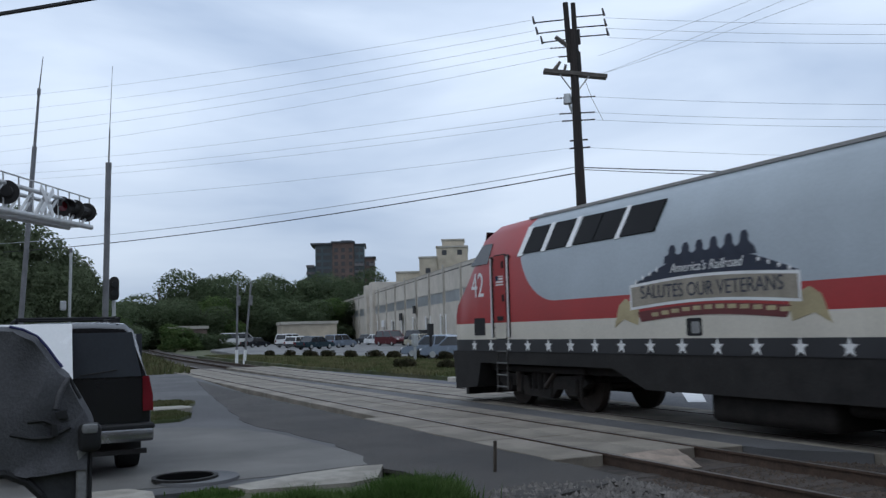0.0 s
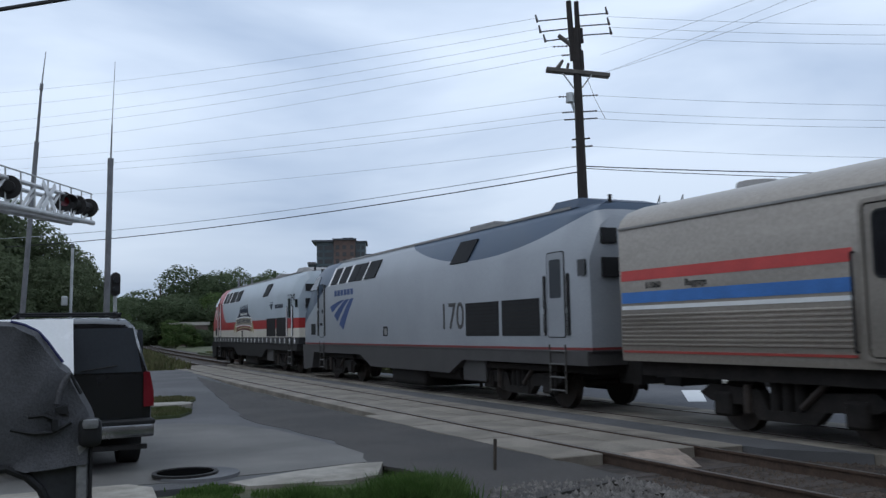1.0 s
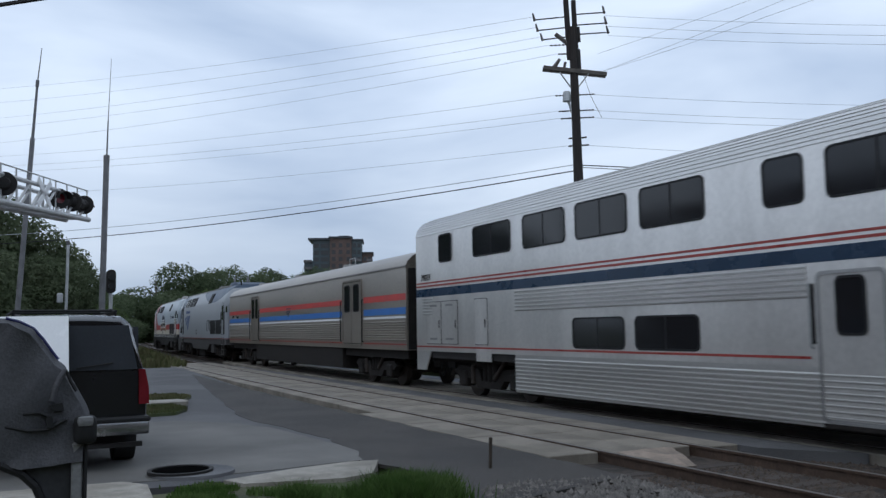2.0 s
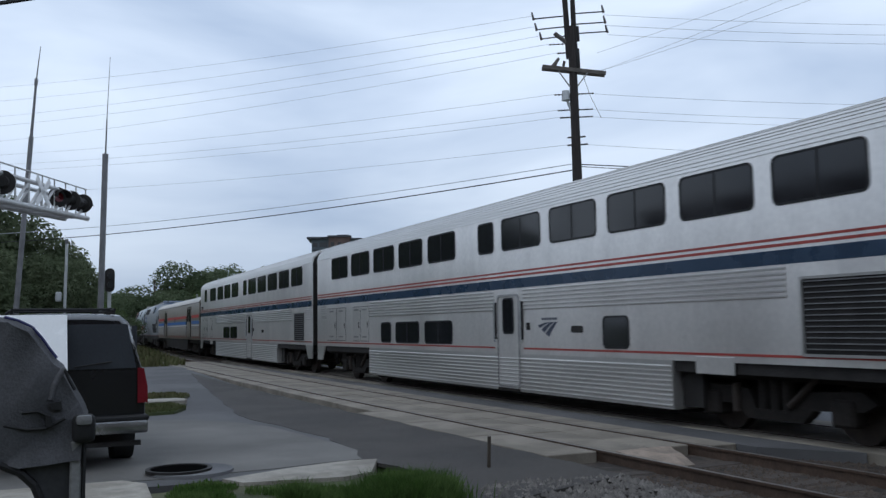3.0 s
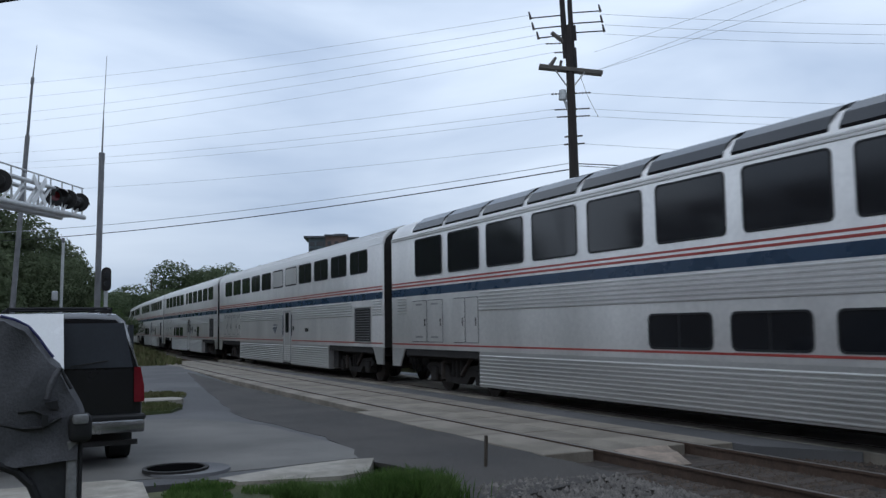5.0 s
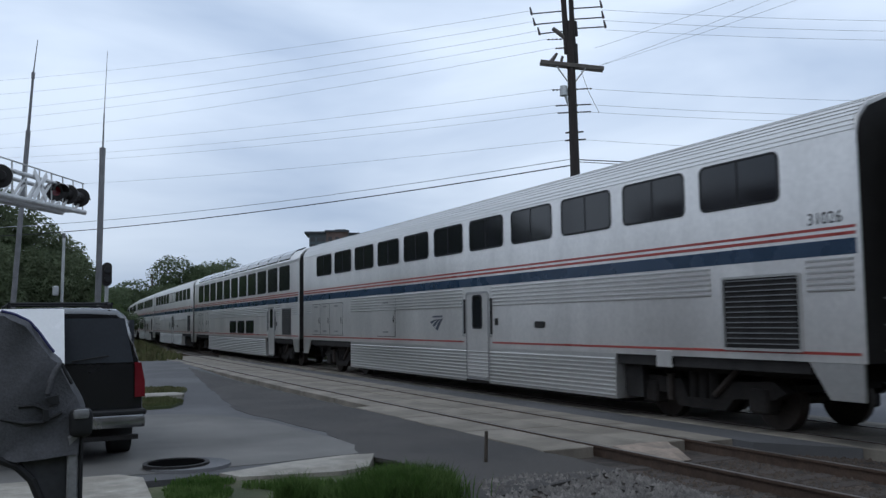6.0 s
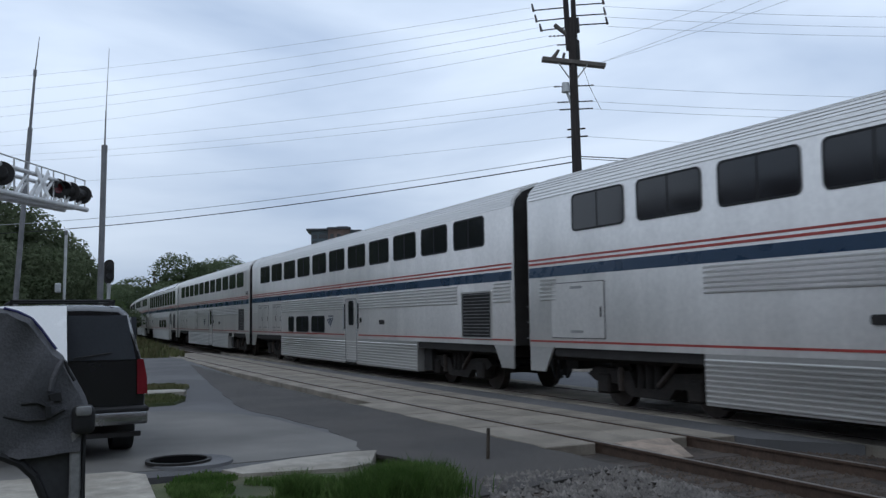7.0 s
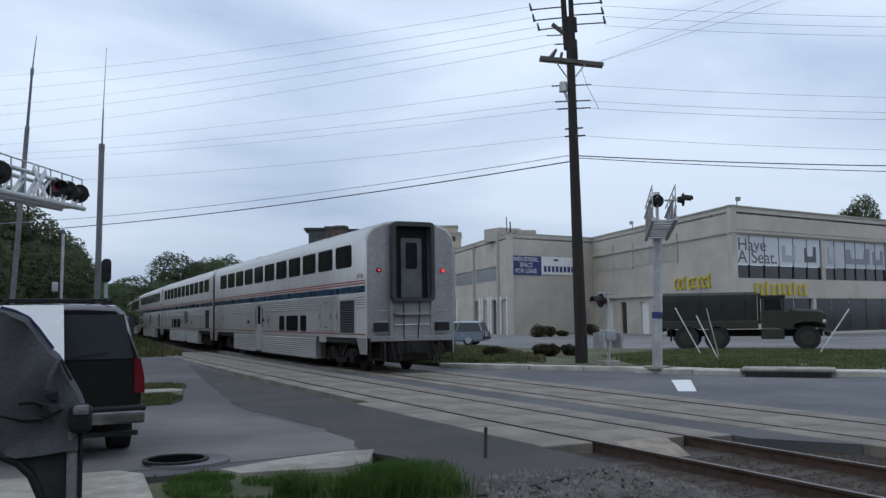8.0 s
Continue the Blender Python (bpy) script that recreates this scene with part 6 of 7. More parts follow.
part("roof", loft([[(x, y, 9.0) for x, y in (LBC, INNER, (78, 76), (100, 185), LBL)], [(x, y, 9.15) for x, y in (LBC, INNER, (78, 76), (100, 185), LBL)]]), ROOF_TAR, ware)
part("stair_tower", bevelled(L_l - 88, L_l - 84.5, -0.6, 6, 0, 11.2, 0.05, 1), BEIGE, ware, m=ml)
part("stair_tower", bevelled(L_l - 95.5, L_l - 92, -0.6, 6, 0, 11.0, 0.05, 1), BEIGE, ware, m=ml)
part("roof_unit", bevelled(1.5, 4.2, 3, 5.5, 9.1, 10.4, 0.05, 1), BEIGE_LOW, ware, m=mb)
part("roof_unit", bevelled(L_l - 6, L_l - 3.6, 2.0, 4, 9.1, 10.2, 0.05, 1), BEIGE_LOW, ware, m=ml)
part("aerial", tubes(((L_l - 1.5, 0.3, 9.5), (L_l - 1.5, 0.3, 11.2), 0.04), ((L_l - 0.4, 0.3, 9.5), (L_l - 0.4, 0.3, 10.6), 0.06), ((L_l - 4.5, 0.1, 9.5), (L_l - 5, -0.3, 10.1), 0.05), n=6), BLACK, ware, m=ml)
for u, w, z in ((58, 2.2, 3.6), (47, 1.5, 4.4), (75, 2.6, 2.8)):
    part("hanging_sign", bevelled(L_l - u, L_l - u + w, -0.5, -0.35, z, z + 1.1, 0.02, 1), BLACK if w < 2.4 else WHITE, ware, "small hanging shop sign", m=ml)
# lease banner: a flat sheet on the wall
ban = thing("lease_banner", "blue and white lease banner tied to the warehouse wall", "banner", mb)
part("blue_sheet", boxes((0.15, 4.0, -0.05, -0.02, 5.65, 7.45)), SIGN_BLUE, ban)
part("white_sheet", boxes((4.0, 9.0, -0.05, -0.02, 5.75, 7.45)), WHITE, ban)
for i, txt in enumerate(("INDUSTRIAL", "SPACE", "FOR LEASE")):
    lettering("wording", txt, 0.58, WHITE, ban, pose(2.07, -0.055, 7.12 - 0.55 * i, 90, 0, 0), "white capital wording", wide=0.98)
for i in range(8):
    part("digit_bar", boxes((4.3 + i * 0.52, 4.65 + i * 0.52, -0.06, -0.05, 6.0, 6.55)), SIGN_BLUE, ban)
part("small_bar", boxes((5.6, 6.2, -0.06, -0.05, 7.05, 7.25)), SIGN_BLUE, ban)


def apartment_tower():
    """Twelve storeys of brick and dark glass, balconies on the corners."""
    tw = thing("apartment_tower", "brick and dark glass apartment tower far behind the trees", "apartment building", pose(138, 378, 0, 0, 0, -22))
    parts = [(-15, -7.5, -9, 9, 41.0, TOWER_DARK), (-7.5, 2, -11, 9, 41.6, TOWER_BRICK), (2, 6.5, -10, 9, 40.6, TOWER_DARK), (6.5, 11, -9, 9, 35.0, TOWER_BRICK), (-19, -15, -6, 8, 32, TOWER_DARK), (-23.5, -19, -5, 8, 25, TOWER_DARK)]
    for x0, x1, y0, y1, h, m_ in parts:
        part("wall", bevelled(x0, x1, y0, y1, -1, h, 0.1, 1), m_, tw)
    part("roof", boxes((-17, -6.5, -10.5, 10, 41.0, 41.8), (-8, 2.4, -11.6, 9.5, 41.6, 42.3), (2.4, 7.2, -10.8, 9.5, 40.6, 41.2), (6.2, 11.6, -9.8, 9.5, 35.0, 35.5), (-4, 1, -2, 4, 42, 43.6), (-1, 0.6, -6, -4, 42, 43.2)), TOWER_ROOF, tw, "dark overhanging roof slab")
    for f in range(14):
        z = 1.5 + f * 3.0
        for x0, x1, y in ((-14.4, -12.4, -9.02), (-11.6, -8.2, -9.02), (-6.6, -5.0, -11.02), (-3.6, -2.0, -11.02), (-0.2, 1.2, -11.02), (2.6, 4.0, -10.02), (4.6, 6.0, -10.02), (7.2, 8.4, -9.02), (9.2, 10.4, -9.02)):
            if z + 1.8 < (34.5 if x0 > 6.5 else 40):
                part("window", boxes((x0, x1, y - 0.06, y + 0.1, z, z + 1.8)), DARKGLASS, tw)
        for x0, x1, y in ((2.2, 6.2, -10.0), (8.6, 11.2, -9.0), (-19.2, -15.6, -6.0)):
            if z < 34:
                part("balcony", boxes((x0, x1, y - 1.3, y, z - 0.2, z), (x0, x1, y - 1.3, y - 1.2, z, z + 0.9)), TOWER_GREY, tw)


def block_building(name, label, x, y, turn, blocks, m_, floors=3.2):
    bd = thing(name, label, "building", pose(x, y, 0, 0, 0, turn))
    for x0, x1, y0, y1, h in blocks:
        part("wall", bevelled(x0, x1, y0, y1, -1, h, 0.08, 1), m_, bd)
        part("parapet", boxes((x0 - .2, x1 + .2, y0 - .2, y1 + .2, h, h + 0.5)), BEIGE_LOW, bd)
        z = 3.0
        while z + 1.6 < h and floors:
            n = max(1, int((x1 - x0) / 3.2))
            for i in range(n):
                u = x0 + (x1 - x0) * (i + .5) / n
                part("window", boxes((u - .7, u + .7, y0 - 0.05, y0 + 0.1, z, z + 1.5)), DARKGLASS, bd)
            z += floors
    return bd


apartment_tower()
block_building("hotel_building", "stepped beige building behind the warehouse", 112, 240, -28, [(-9, -2, -6, 8, 19), (-2, 3, -8, 9, 23), (3, 12, -7, 9, 26), (4.5, 11, -2, 6, 28.5)], BEIGE_DEEP, 5.2)
block_building("flat_roof_shed", "low beige shed at the end of the parking lot", 47.4, 152, -10, [(-4.8, 4.8, -2, 6, 3.6)], BEIGE_DEEP, 0)
block_building("brown_shed", "low brown shed among the trees", 27.0, 152, 5, [(-2.2, 2.4, -2, 5, 3.2)], SHED_BROWN, 0)
# unseen plain walls added behind and left of the camera to dim light and reflections
for nm, x0, x1, y0, y1 in (("wall_behind", -45, 45, -24, -20), ("wall_side", -30, -26, -20, 60)):
    tagged(part(nm, boxes((x0, x1, y0, y1, -0.3, 11)), SHED_BROWN), "plain unseen wall added to darken light and reflections", "wall", "", "structure")


# ---- utility pole and wires ----
VIEW_SIDE = Vector((0.896, -0.444, 0))     # to the right as the camera looks
POLE_BASE, POLE_TOP = Vector((18.42, 26.15, -0.1)), Vector((18.29, 26.27, 13.7))


def pole_at(z, side=0.0, depth=0.0):
    u = (z - POLE_BASE.z) / (POLE_TOP.z - POLE_BASE.z)
    return POLE_BASE.lerp(POLE_TOP, u) + VIEW_SIDE * side + Vector((0.444, 0.896, 0)) * depth


up = thing("utility_pole", "tall leaning creosoted wooden utility pole with crossarms", "utility pole")
shaft = loft([[tuple(pole_at(z) + Vector(((0.228 - 0.0075 * z) * math.cos(0.4488 * k), (0.228 - 0.0075 * z) * math.sin(0.4488 * k), 0)) * (1 + 0.05 * noise.noise((z, k, 2)))) for k in range(14)] for z in (-0.1, 1.5, 3, 4.5, 6, 7.5, 9, 10, 11, 12, 12.6)])
part("shaft", shaft, POLE_WOOD, up)
part("shaft_top", tubes((pole_at(11.4, -0.13), pole_at(13.62, -0.2), 0.11, 0.10), (pole_at(11.4, 0.1), pole_at(13.6, 0.08), 0.11, 0.09), n=10), POLE_WOOD, up, "forked pair of pole tops")
part("transformer", tubes((pole_at(11.05, 0.17), pole_at(11.75, 0.15), 0.10, 0.11), (pole_at(12.05, 0.22), pole_at(12.6, 0.2), 0.07), n=12), BLACK, up, "dark cylindrical pole hardware")
main_arm = bmesh.new()
for d in (-0.12, 0.12):
    a_, b_ = pole_at(11.08, -1.12, d), pole_at(10.80, 1.16, d)
    q = (b_ - a_).to_track_quat("X", "Z").to_matrix().to_4x4()
    box(main_arm, 0, (b_ - a_).length, -0.045, 0.045, -0.07, 0.07, Matrix.Translation(a_) @ q)
arm_ob = part("crossarm", main_arm, ARM_WOOD, up, "weathered grey double crossarm")
part("arm_brace", tubes((pole_at(10.15), pole_at(10.9, -0.55, -0.15), 0.025), (pole_at(10.2), pole_at(10.82, 0.5, -0.15), 0.025), n=6), GALV, arm_ob)
part("arm_bolt", tubes((pole_at(11.1, -0.72), pole_at(11.42, -0.5), 0.09, 0.05), (pole_at(11.1, -.35), pole_at(11.3, -.3), 0.05), n=8), INSULATOR, arm_ob)
part("stub_arm", tubes((pole_at(11.75, 0.1), pole_at(12.35, -0.62), 0.09, 0.08), n=8), ARM_WOOD, up, "short slanted timber arm")
part("street_light", tubes((pole_at(9.2, -0.05), pole_at(9.95, -0.28), 0.05), (pole_at(9.85, -0.3), pole_at(10.2, -0.3), 0.16, 0.13), n=12), GALV, up, "small round grey lamp bracket")


def insulators(z0, side0, z1, side1, n, r=0.035):
    bm = bmesh.new()
    a, b = pole_at(z0, side0), pole_at(z1, side1)
    tube(bm, a, b, 0.014, n=6)
    for i in range(n):
        c = a.lerp(b, (i + 0.6) / n)
        d = (b - a).normalized() * 0.035
        tube(bm, c - d, c + d, r, r * 0.7, n=8)
    return bm


attach = []      # heights, left offset, right offset of the wires on the pole
for z, l_, r_, big in ((13.02, -1.36, 1.20, True), (12.62, -1.26, 1.25, True), (12.27, -1.10, 1.31, True)):
    for s, o in ((-1, l_), (1, r_)):
        zz = z - 0.12 if s < 0 else z + 0.12
        ra = part("pin_arm", tubes((pole_at(zz + 0.1 if s < 0 else zz - .06, 0.15 * s), pole_at(zz, o), 0.024), n=6), BLACK, up)
        part("insulator", tubes((pole_at(zz - 0.04, o), pole_at(zz + 0.24, o - 0.06), 0.05, 0.03), n=8), INSULATOR, ra)
    attach.append((z, l_, r_))
for z, l_, r_ in ((11.95, -.85, 0), (11.62, -.55, 0), (10.08, -0.72, 0.72), (9.50, -0.62, 0.66), (9.23, -0.55, 0.66), (8.50, -.28, .34), (8.22, -.30, .42)):
    for s, o in ((-1, l_), (1, r_)):
        if o:
            part("insulator_string", insulators(z, 0.12 * s, z + 0.02 * s, o, 5), INSULATOR, up)
    attach.append((z, l_, r_ or 0.3))


def wire(a, b, sag, r, material, label, n=14):
    a, b = Vector(a), Vector(b)
    pts = [a.lerp(b, i / n) - Vector((0, 0, sag * 4 * (i / n) * (1 - i / n))) for i in range(n + 1)]
    q = (b - a).to_track_quat("Z", "Y").to_matrix()
    cu = loft([[tuple(p + q @ Vector((r * math.cos(1.2566 * k), r * math.sin(1.2566 * k), 0))) for k in range(5)] for p in pts])
    return tagged(part("overhead_wire", cu, material), label, "wire", "overhead wires")


LEFT_END = {13.02: 17.1, 12.62: 16.2, 12.27: 15.2, 11.95: 14.6, 11.62: 13.6, 10.08: 12.8, 9.50: 12.2, 9.23: 11.8, 8.22: 10.4}
for z, l_, r_ in attach:
    if z in LEFT_END:
        wire(pole_at(z, l_), (-1.6, 62, LEFT_END[z]), 0.32, 0.007, WIRE_GREY, "thin grey overhead wire from the pole")
        if z != 11.95 and z != 11.62:
            wire(pole_at(z, r_), pole_at(z, r_) + Vector((24.5, -8.8, 0.55 if z > 12 else 0.2 if z > 9 else -.1)), 0.35, 0.007, WIRE_GREY, "thin grey overhead wire from the pole")
wire(pole_at(7.52, -.15), (-1.6, 62, 7.85), 0.42, 0.016, WIRE_GREY, "grey telephone cable from the pole")
wire(pole_at(7.29, -.18), (-1.6, 62, 7.3), 0.42, 0.022, WIRE, "black telephone cable from the pole")
wire(pole_at(7.5, .15), pole_at(7.5) + Vector((24.5, -8.8, -0.05)), 0.25, 0.02, WIRE, "black telephone cable from the pole")
wire(pole_at(7.42, .15), pole_at(7.42) + Vector((24.5, -8.8, -0.35)), 0.25, 0.014, WIRE, "black telephone cable from the pole")
for z0, z1, r in ((10.9, 11.4, .006), (10.9, 10.6, .006), (11.6, 11.2, .006)):
    wire(pole_at(z0, 0.9), (20.0, 4.0, z1), 0.3, r, WIRE_GREY, "thin service wire towards the street")
part("loose_wire", tubes((pole_at(10.86, 0.35, 0.10), pole_at(10.0, 0.60, 0.05), 0.008), (pole_at(10.0, 0.60, 0.05), pole_at(9.2, 0.95), 0.008), n=6), WIRE, up, "loose wire end hanging from the crossarm")
# near cables high over the street
wire((-6.0, 16.6, 5.55), (9.0, 9.2, 8.05), 0.12, 0.032, WIRE, "thick black overhead cable")
wire((-6.0, 16.6, 5.88), (9.0, 9.2, 8.6), 0.12, 0.010, WIRE, "thin black overhead cable")


# ---- crossing signals ----
def flasher(parent, m, tilt=0):
    """A crossing flasher: round black backplate, hood, red roundel."""
    fl = part("flasher", tubes(((0, 0.0, 0), (0, 0.03, 0), 0.23), n=28), BLACK, parent, "round black flasher with red lens", m=m)
    part("lens", tubes(((0, -0.005, 0), (0, -0.02, 0), 0.11), n=20), REDLENS, fl)
    part("lamp_housing", tubes(((0, 0.03, 0), (0, 0.2, 0), 0.13, 0.10), n=16), BLACK, fl)
    hood = bmesh.new()
    n = 12
    for i in range(n):
        a0, a1 = math.pi * i / n, math.pi * (i + 1) / n
        v = [hood.verts.new(p) for p in ((0.17 * math.cos(a0), -0.02, 0.17 * math.sin(a0)), (0.17 * math.cos(a1), -0.02, 0.17 * math.sin(a1)), (0.17 * math.cos(a1), -0.30, 0.17 * math.sin(a1) - .03), (0.17 * math.cos(a0), -0.30, 0.17 * math.sin(a0) - .03))]
        hood.faces.new(v)
    bmesh.ops.remove_doubles(hood, verts=hood.verts[:], dist=0.0005)
    bmesh.ops.solidify(hood, geom=hood.faces[:], thickness=0.008)
    part("hood", hood, BLACK, fl)
    return fl


def truss(parent, m, length, width, height, rail=True, material=None):
    """A flat cantilever walkway: two bottom tubes, handrails, zig-zag bracing. Runs along +y."""
    material = material or ALU
    part("chord", tubes(((-width / 2, 0, 0), (-width / 2, length + .15, 0), 0.062), n=12), material, parent, m=m)
    part("chord", tubes(((width / 2, 0, 0), (width / 2, length + .15, 0), 0.062), n=12), material, parent, m=m)
    part("upper_chord", tubes(((-width / 2, 0, height * .72), (-width / 2, length * .92, height * .72), 0.045), n=10), material, parent, m=m)
    part("upper_chord", tubes(((width / 2, 0, height * .72), (width / 2, length * .92, height * .72), 0.045), n=10), material, parent, m=m)
    k = max(3, int(length / 0.75))
    for s in (-1, 1):
        for i in range(k):
            y0, y1 = length * i / k, length * (i + 1) / k
            part("brace", tubes(((s * width / 2, y0, 0), (s * width / 2, y1, height * .72 if y1 < length * .95 else height * .4), 0.032), n=6), material, parent, m=m)
            part("post", tubes(((s * width / 2, y1, 0), (s * width / 2, y1, height), 0.016), n=6), material, parent, m=m)
        part("handrail", tubes(((s * width / 2, 0, height), (s * width / 2, length + .1, height), 0.016), n=6), material, parent, m=m)
    for i in range(k * 2):
        y0 = length * (i + .5) / (k * 2)
        part("walk_bar", boxes((-width / 2, width / 2, y0 - .06, y0 + .06, -0.02, 0.03)), material, parent, m=m)


# cantilever over the near road; its arm reaches into view over the parked cars
can = thing("crossing_cantilever", "aluminium cantilever arm with black crossing flashers over the road", "crossing signal")
arm_from, arm_to = Vector((-1.75, 15.0, 4.02)), Vector((1.506, 23.8, 4.58))
am = Matrix.Translation(arm_from) @ (arm_to - arm_from).to_track_quat("Y", "Z").to_matrix().to_4x4()
arm_len = (arm_to - arm_from).length
truss(can, am, arm_len, 0.55, 0.72)
part("mast", tubes((arm_from + Vector((0, 0, -4.3)), arm_from + Vector((0, 0, 1.2)), 0.17), n=18), ALU, can)
for u, s, face in ((0.30, 0.42, 160), (1.2, 0.45, 150), (2.15, 0.40, 25), (5.4, .42, 180)):
    p = am @ Vector((-s * 0 + 0.30 * (1 if s > 0 else -1), arm_len - u, 0.34))
    flasher(can, Matrix.Translation(p) @ Matrix.Rotation(radians(face), 4, "Z"))
# crossbuck boards on the arm
for ang in (35, -35):
    part("crossbuck_board", bevelled(-0.5, 0.5, -0.01, 0.01, -0.08, 0.08, 0.01, 1), WHITE, can, "white crossbuck board", m=am @ Matrix.Translation((0.32, arm_len - 3.2, 0.36)) @ Matrix.Rotation(radians(90), 4, "Z") @ Matrix.Rotation(radians(ang), 4, "Y"))

# cantilever across the road, its arm pointing at the camera
sg = thing("crossing_cantilever", "tall aluminium crossing mast with flashers and walkway", "crossing signal")
part("mast", tubes(((18.02, 21.64, -0.1), (18.14, 21.56, 4.7), 0.155, 0.13), n=20), ALU, sg, smooth=True)
part("base_plate", bevelled(17.72, 18.32, 21.34, 21.94, 0.1, 0.22, 0.03, 1), CONC, sg)
part("mast_band", tubes(((18.055, 21.615, 1.65), (18.065, 21.61, 1.85), 0.165), n=16), SIGN_BLUE, sg, "small blue notice round the mast")
sm = Matrix.Translation((18.12, 21.62, 4.1)) @ (Vector((-2.15, -3.0, 0.30))).to_track_quat("Y", "Z").to_matrix().to_4x4()
truss(sg, sm, 3.2, 0.62, 0.95)
for at, f in (((16.5, 19.6, 4.96), 150), ((16.84, 18.9, 4.93), 60)):
    flasher(sg, Matrix.Translation(at) @ Matrix.Rotation(radians(f), 4, "Z") @ Matrix.Scale(0.8, 4))
part("lamp_bracket", tubes(((16.5, 19.6, 4.45), (16.5, 19.6, 5.1), 0.03), ((16.3, 19.05, 4.9), (16.84, 18.9, 4.93), 0.03), n=8), ALU, sg)
part("bell", tubes(((18.14, 21.56, 4.7), (18.14, 21.56, 5.3), 0.05), ((18.14, 21.56, 5.25), (18.14, 21.56, 5.55), 0.12, 0.10), n=12), ALU, sg)

# gate mechanism beside it
gm = thing("gate_mechanism", "grey crossing gate post with one flasher", "crossing signal", pose(17.75, 23.69, 0.1))
part("post", tubes(((0, 0, 0), (0, 0, 2.42), 0.06), n=12), ALU, gm)
part("machine", bevelled(-0.22, 0.2, -0.2, 0.2, 0.85, 1.2, 0.05, 2), GALV, gm)
for x in (-0.39, 0.33):
    part("counterweight", bevelled(x - .03, x + .03, -0.3, 0.25, 0.6, 1.1, 0.01, 1), GALV, gm)
part("base", bevelled(-0.28, 0.28, -0.28, 0.28, -0.05, 0.22, 0.04, 1), CONC, gm)
part("lamp_arm", tubes(((-0.35, 0, 2.38), (0.3, 0, 2.38), 0.03), n=8), GALV, gm)
flasher(gm, Matrix.Translation((-0.32, -0.05, 2.15)) @ Matrix.Rotation(radians(-95), 4, "Z"))

# white leaning guard poles by the truck
for b_, t_ in (((26.03, 28.43, 0.05), (25.28, 29.1, 2.05)), ((23.86, 25.17, 0.05), (23.31, 25.68, 1.72)), ((29.71, 25.74, 0.05), (30.5, 24.8, 1.92)), ((24.6, 25.9, 0.02), (24.3, 26.2, 2.0))):
    gp = thing("guy_guard", "white plastic guy wire guard leaning over the grass", "guy guard", group="guy wire guards")
    part("sleeve", tubes((b_, t_, 0.024), n=10), WHITE if b_[0] != 24.6 else GALV, gp)

# masts beyond the parked cars
m1 = thing("radio_mast", "grey metal mast with a thin whip aerial", "mast")
part("tube", tubes(((2.88, 32, -0.2), (2.97, 32, 7.7), 0.105, 0.095), n=14), MAST, m1)
part("clamp", tubes(((2.97, 32, 7.55), (2.972, 32, 7.8), 0.10), n=12), MAST, m1)
part("whip", tubes(((2.975, 32, 7.7), (3.0, 32, 9.0), 0.03, 0.022), ((3.0, 32, 9.0), (3.07, 32, 11.2), 0.014, 0.007), n=8), MAST, m1)
m2 = thing("radio_mast", "thin leaning metal mast with a whip aerial", "mast")
part("tube", tubes(((0.18, 30, -0.2), (0.62, 30, 7.8), 0.085, 0.07), n=12), MAST, m2)
part("whip", tubes(((0.62, 30, 7.8), (0.72, 30, 9.6), 0.045, 0.035), ((0.72, 30, 9.6), (0.82, 30, 10.7), 0.022, 0.01), n=8), MAST, m2)
part("clamp", tubes(((0.71, 30, 9.45), (0.722, 30, 9.65), 0.055), n=10), MAST, m2)
rs = thing("railway_signal", "black railway signal head on a thin grey post", "railway signal", pose(3.58, 36, -0.1))
part("post", tubes(((0, 0, 0), (0, 0, 4.1), 0.07), n=10), GALV, rs)
hd = part("signal_head", prism(rounded(-0.17, 0.17, 3.35, 4.25, 0.16), "y", -0.14, 0.12), BLACK, rs)
part("signal_head_low", prism(rounded(-0.17, 0.17, 2.2, 2.75, 0.14), "y", -0.14, 0.12), BLACK, rs)
for z in (3.62, 3.95):
    part("lens_hood", tubes(((0, -0.14, z), (0, -0.34, z), 0.11), n=12), GASKET, hd)
ps = thing("sign_post", "thin post with a small grey box beside the masts", "post", pose(1.65, 30, -0.1))
part("post", tubes(((0, 0, 0), (0.06, 0, 4.75), 0.045), n=8), GALV, ps)
part("cap", bevelled(0.0, 0.10, -0.06, 0.06, 4.6, 4.75, 0.02, 1), MAST, ps)
part("box", bevelled(-0.24, -0.06, -0.1, 0.1, 2.8, 3.1, 0.05, 2), GALV, ps)
# gate posts beyond the crossing on the far side
for x, y, lean in ((14.15, 61.8, 1), (14.55, 61.2, 5)):
    gp = thing("gate_post", "tall grey signal post with a white painted foot", "post", pose(x, y, 0, 0, lean, 0), "posts beside the track")
    part("pole", tubes(((0, 0, -0.2), (0, 0, 5.5), 0.08, 0.07), n=10), MAST, gp)
    part("foot", tubes(((0, 0, -0.2), (0, 0, 0.85), 0.12, 0.10), n=10), WHITE, gp, "white painted foot")
    part("head", bevelled(-0.06, 0.2, -0.1, 0.1, 3.9, 4.6, 0.04, 1), MAST, gp)


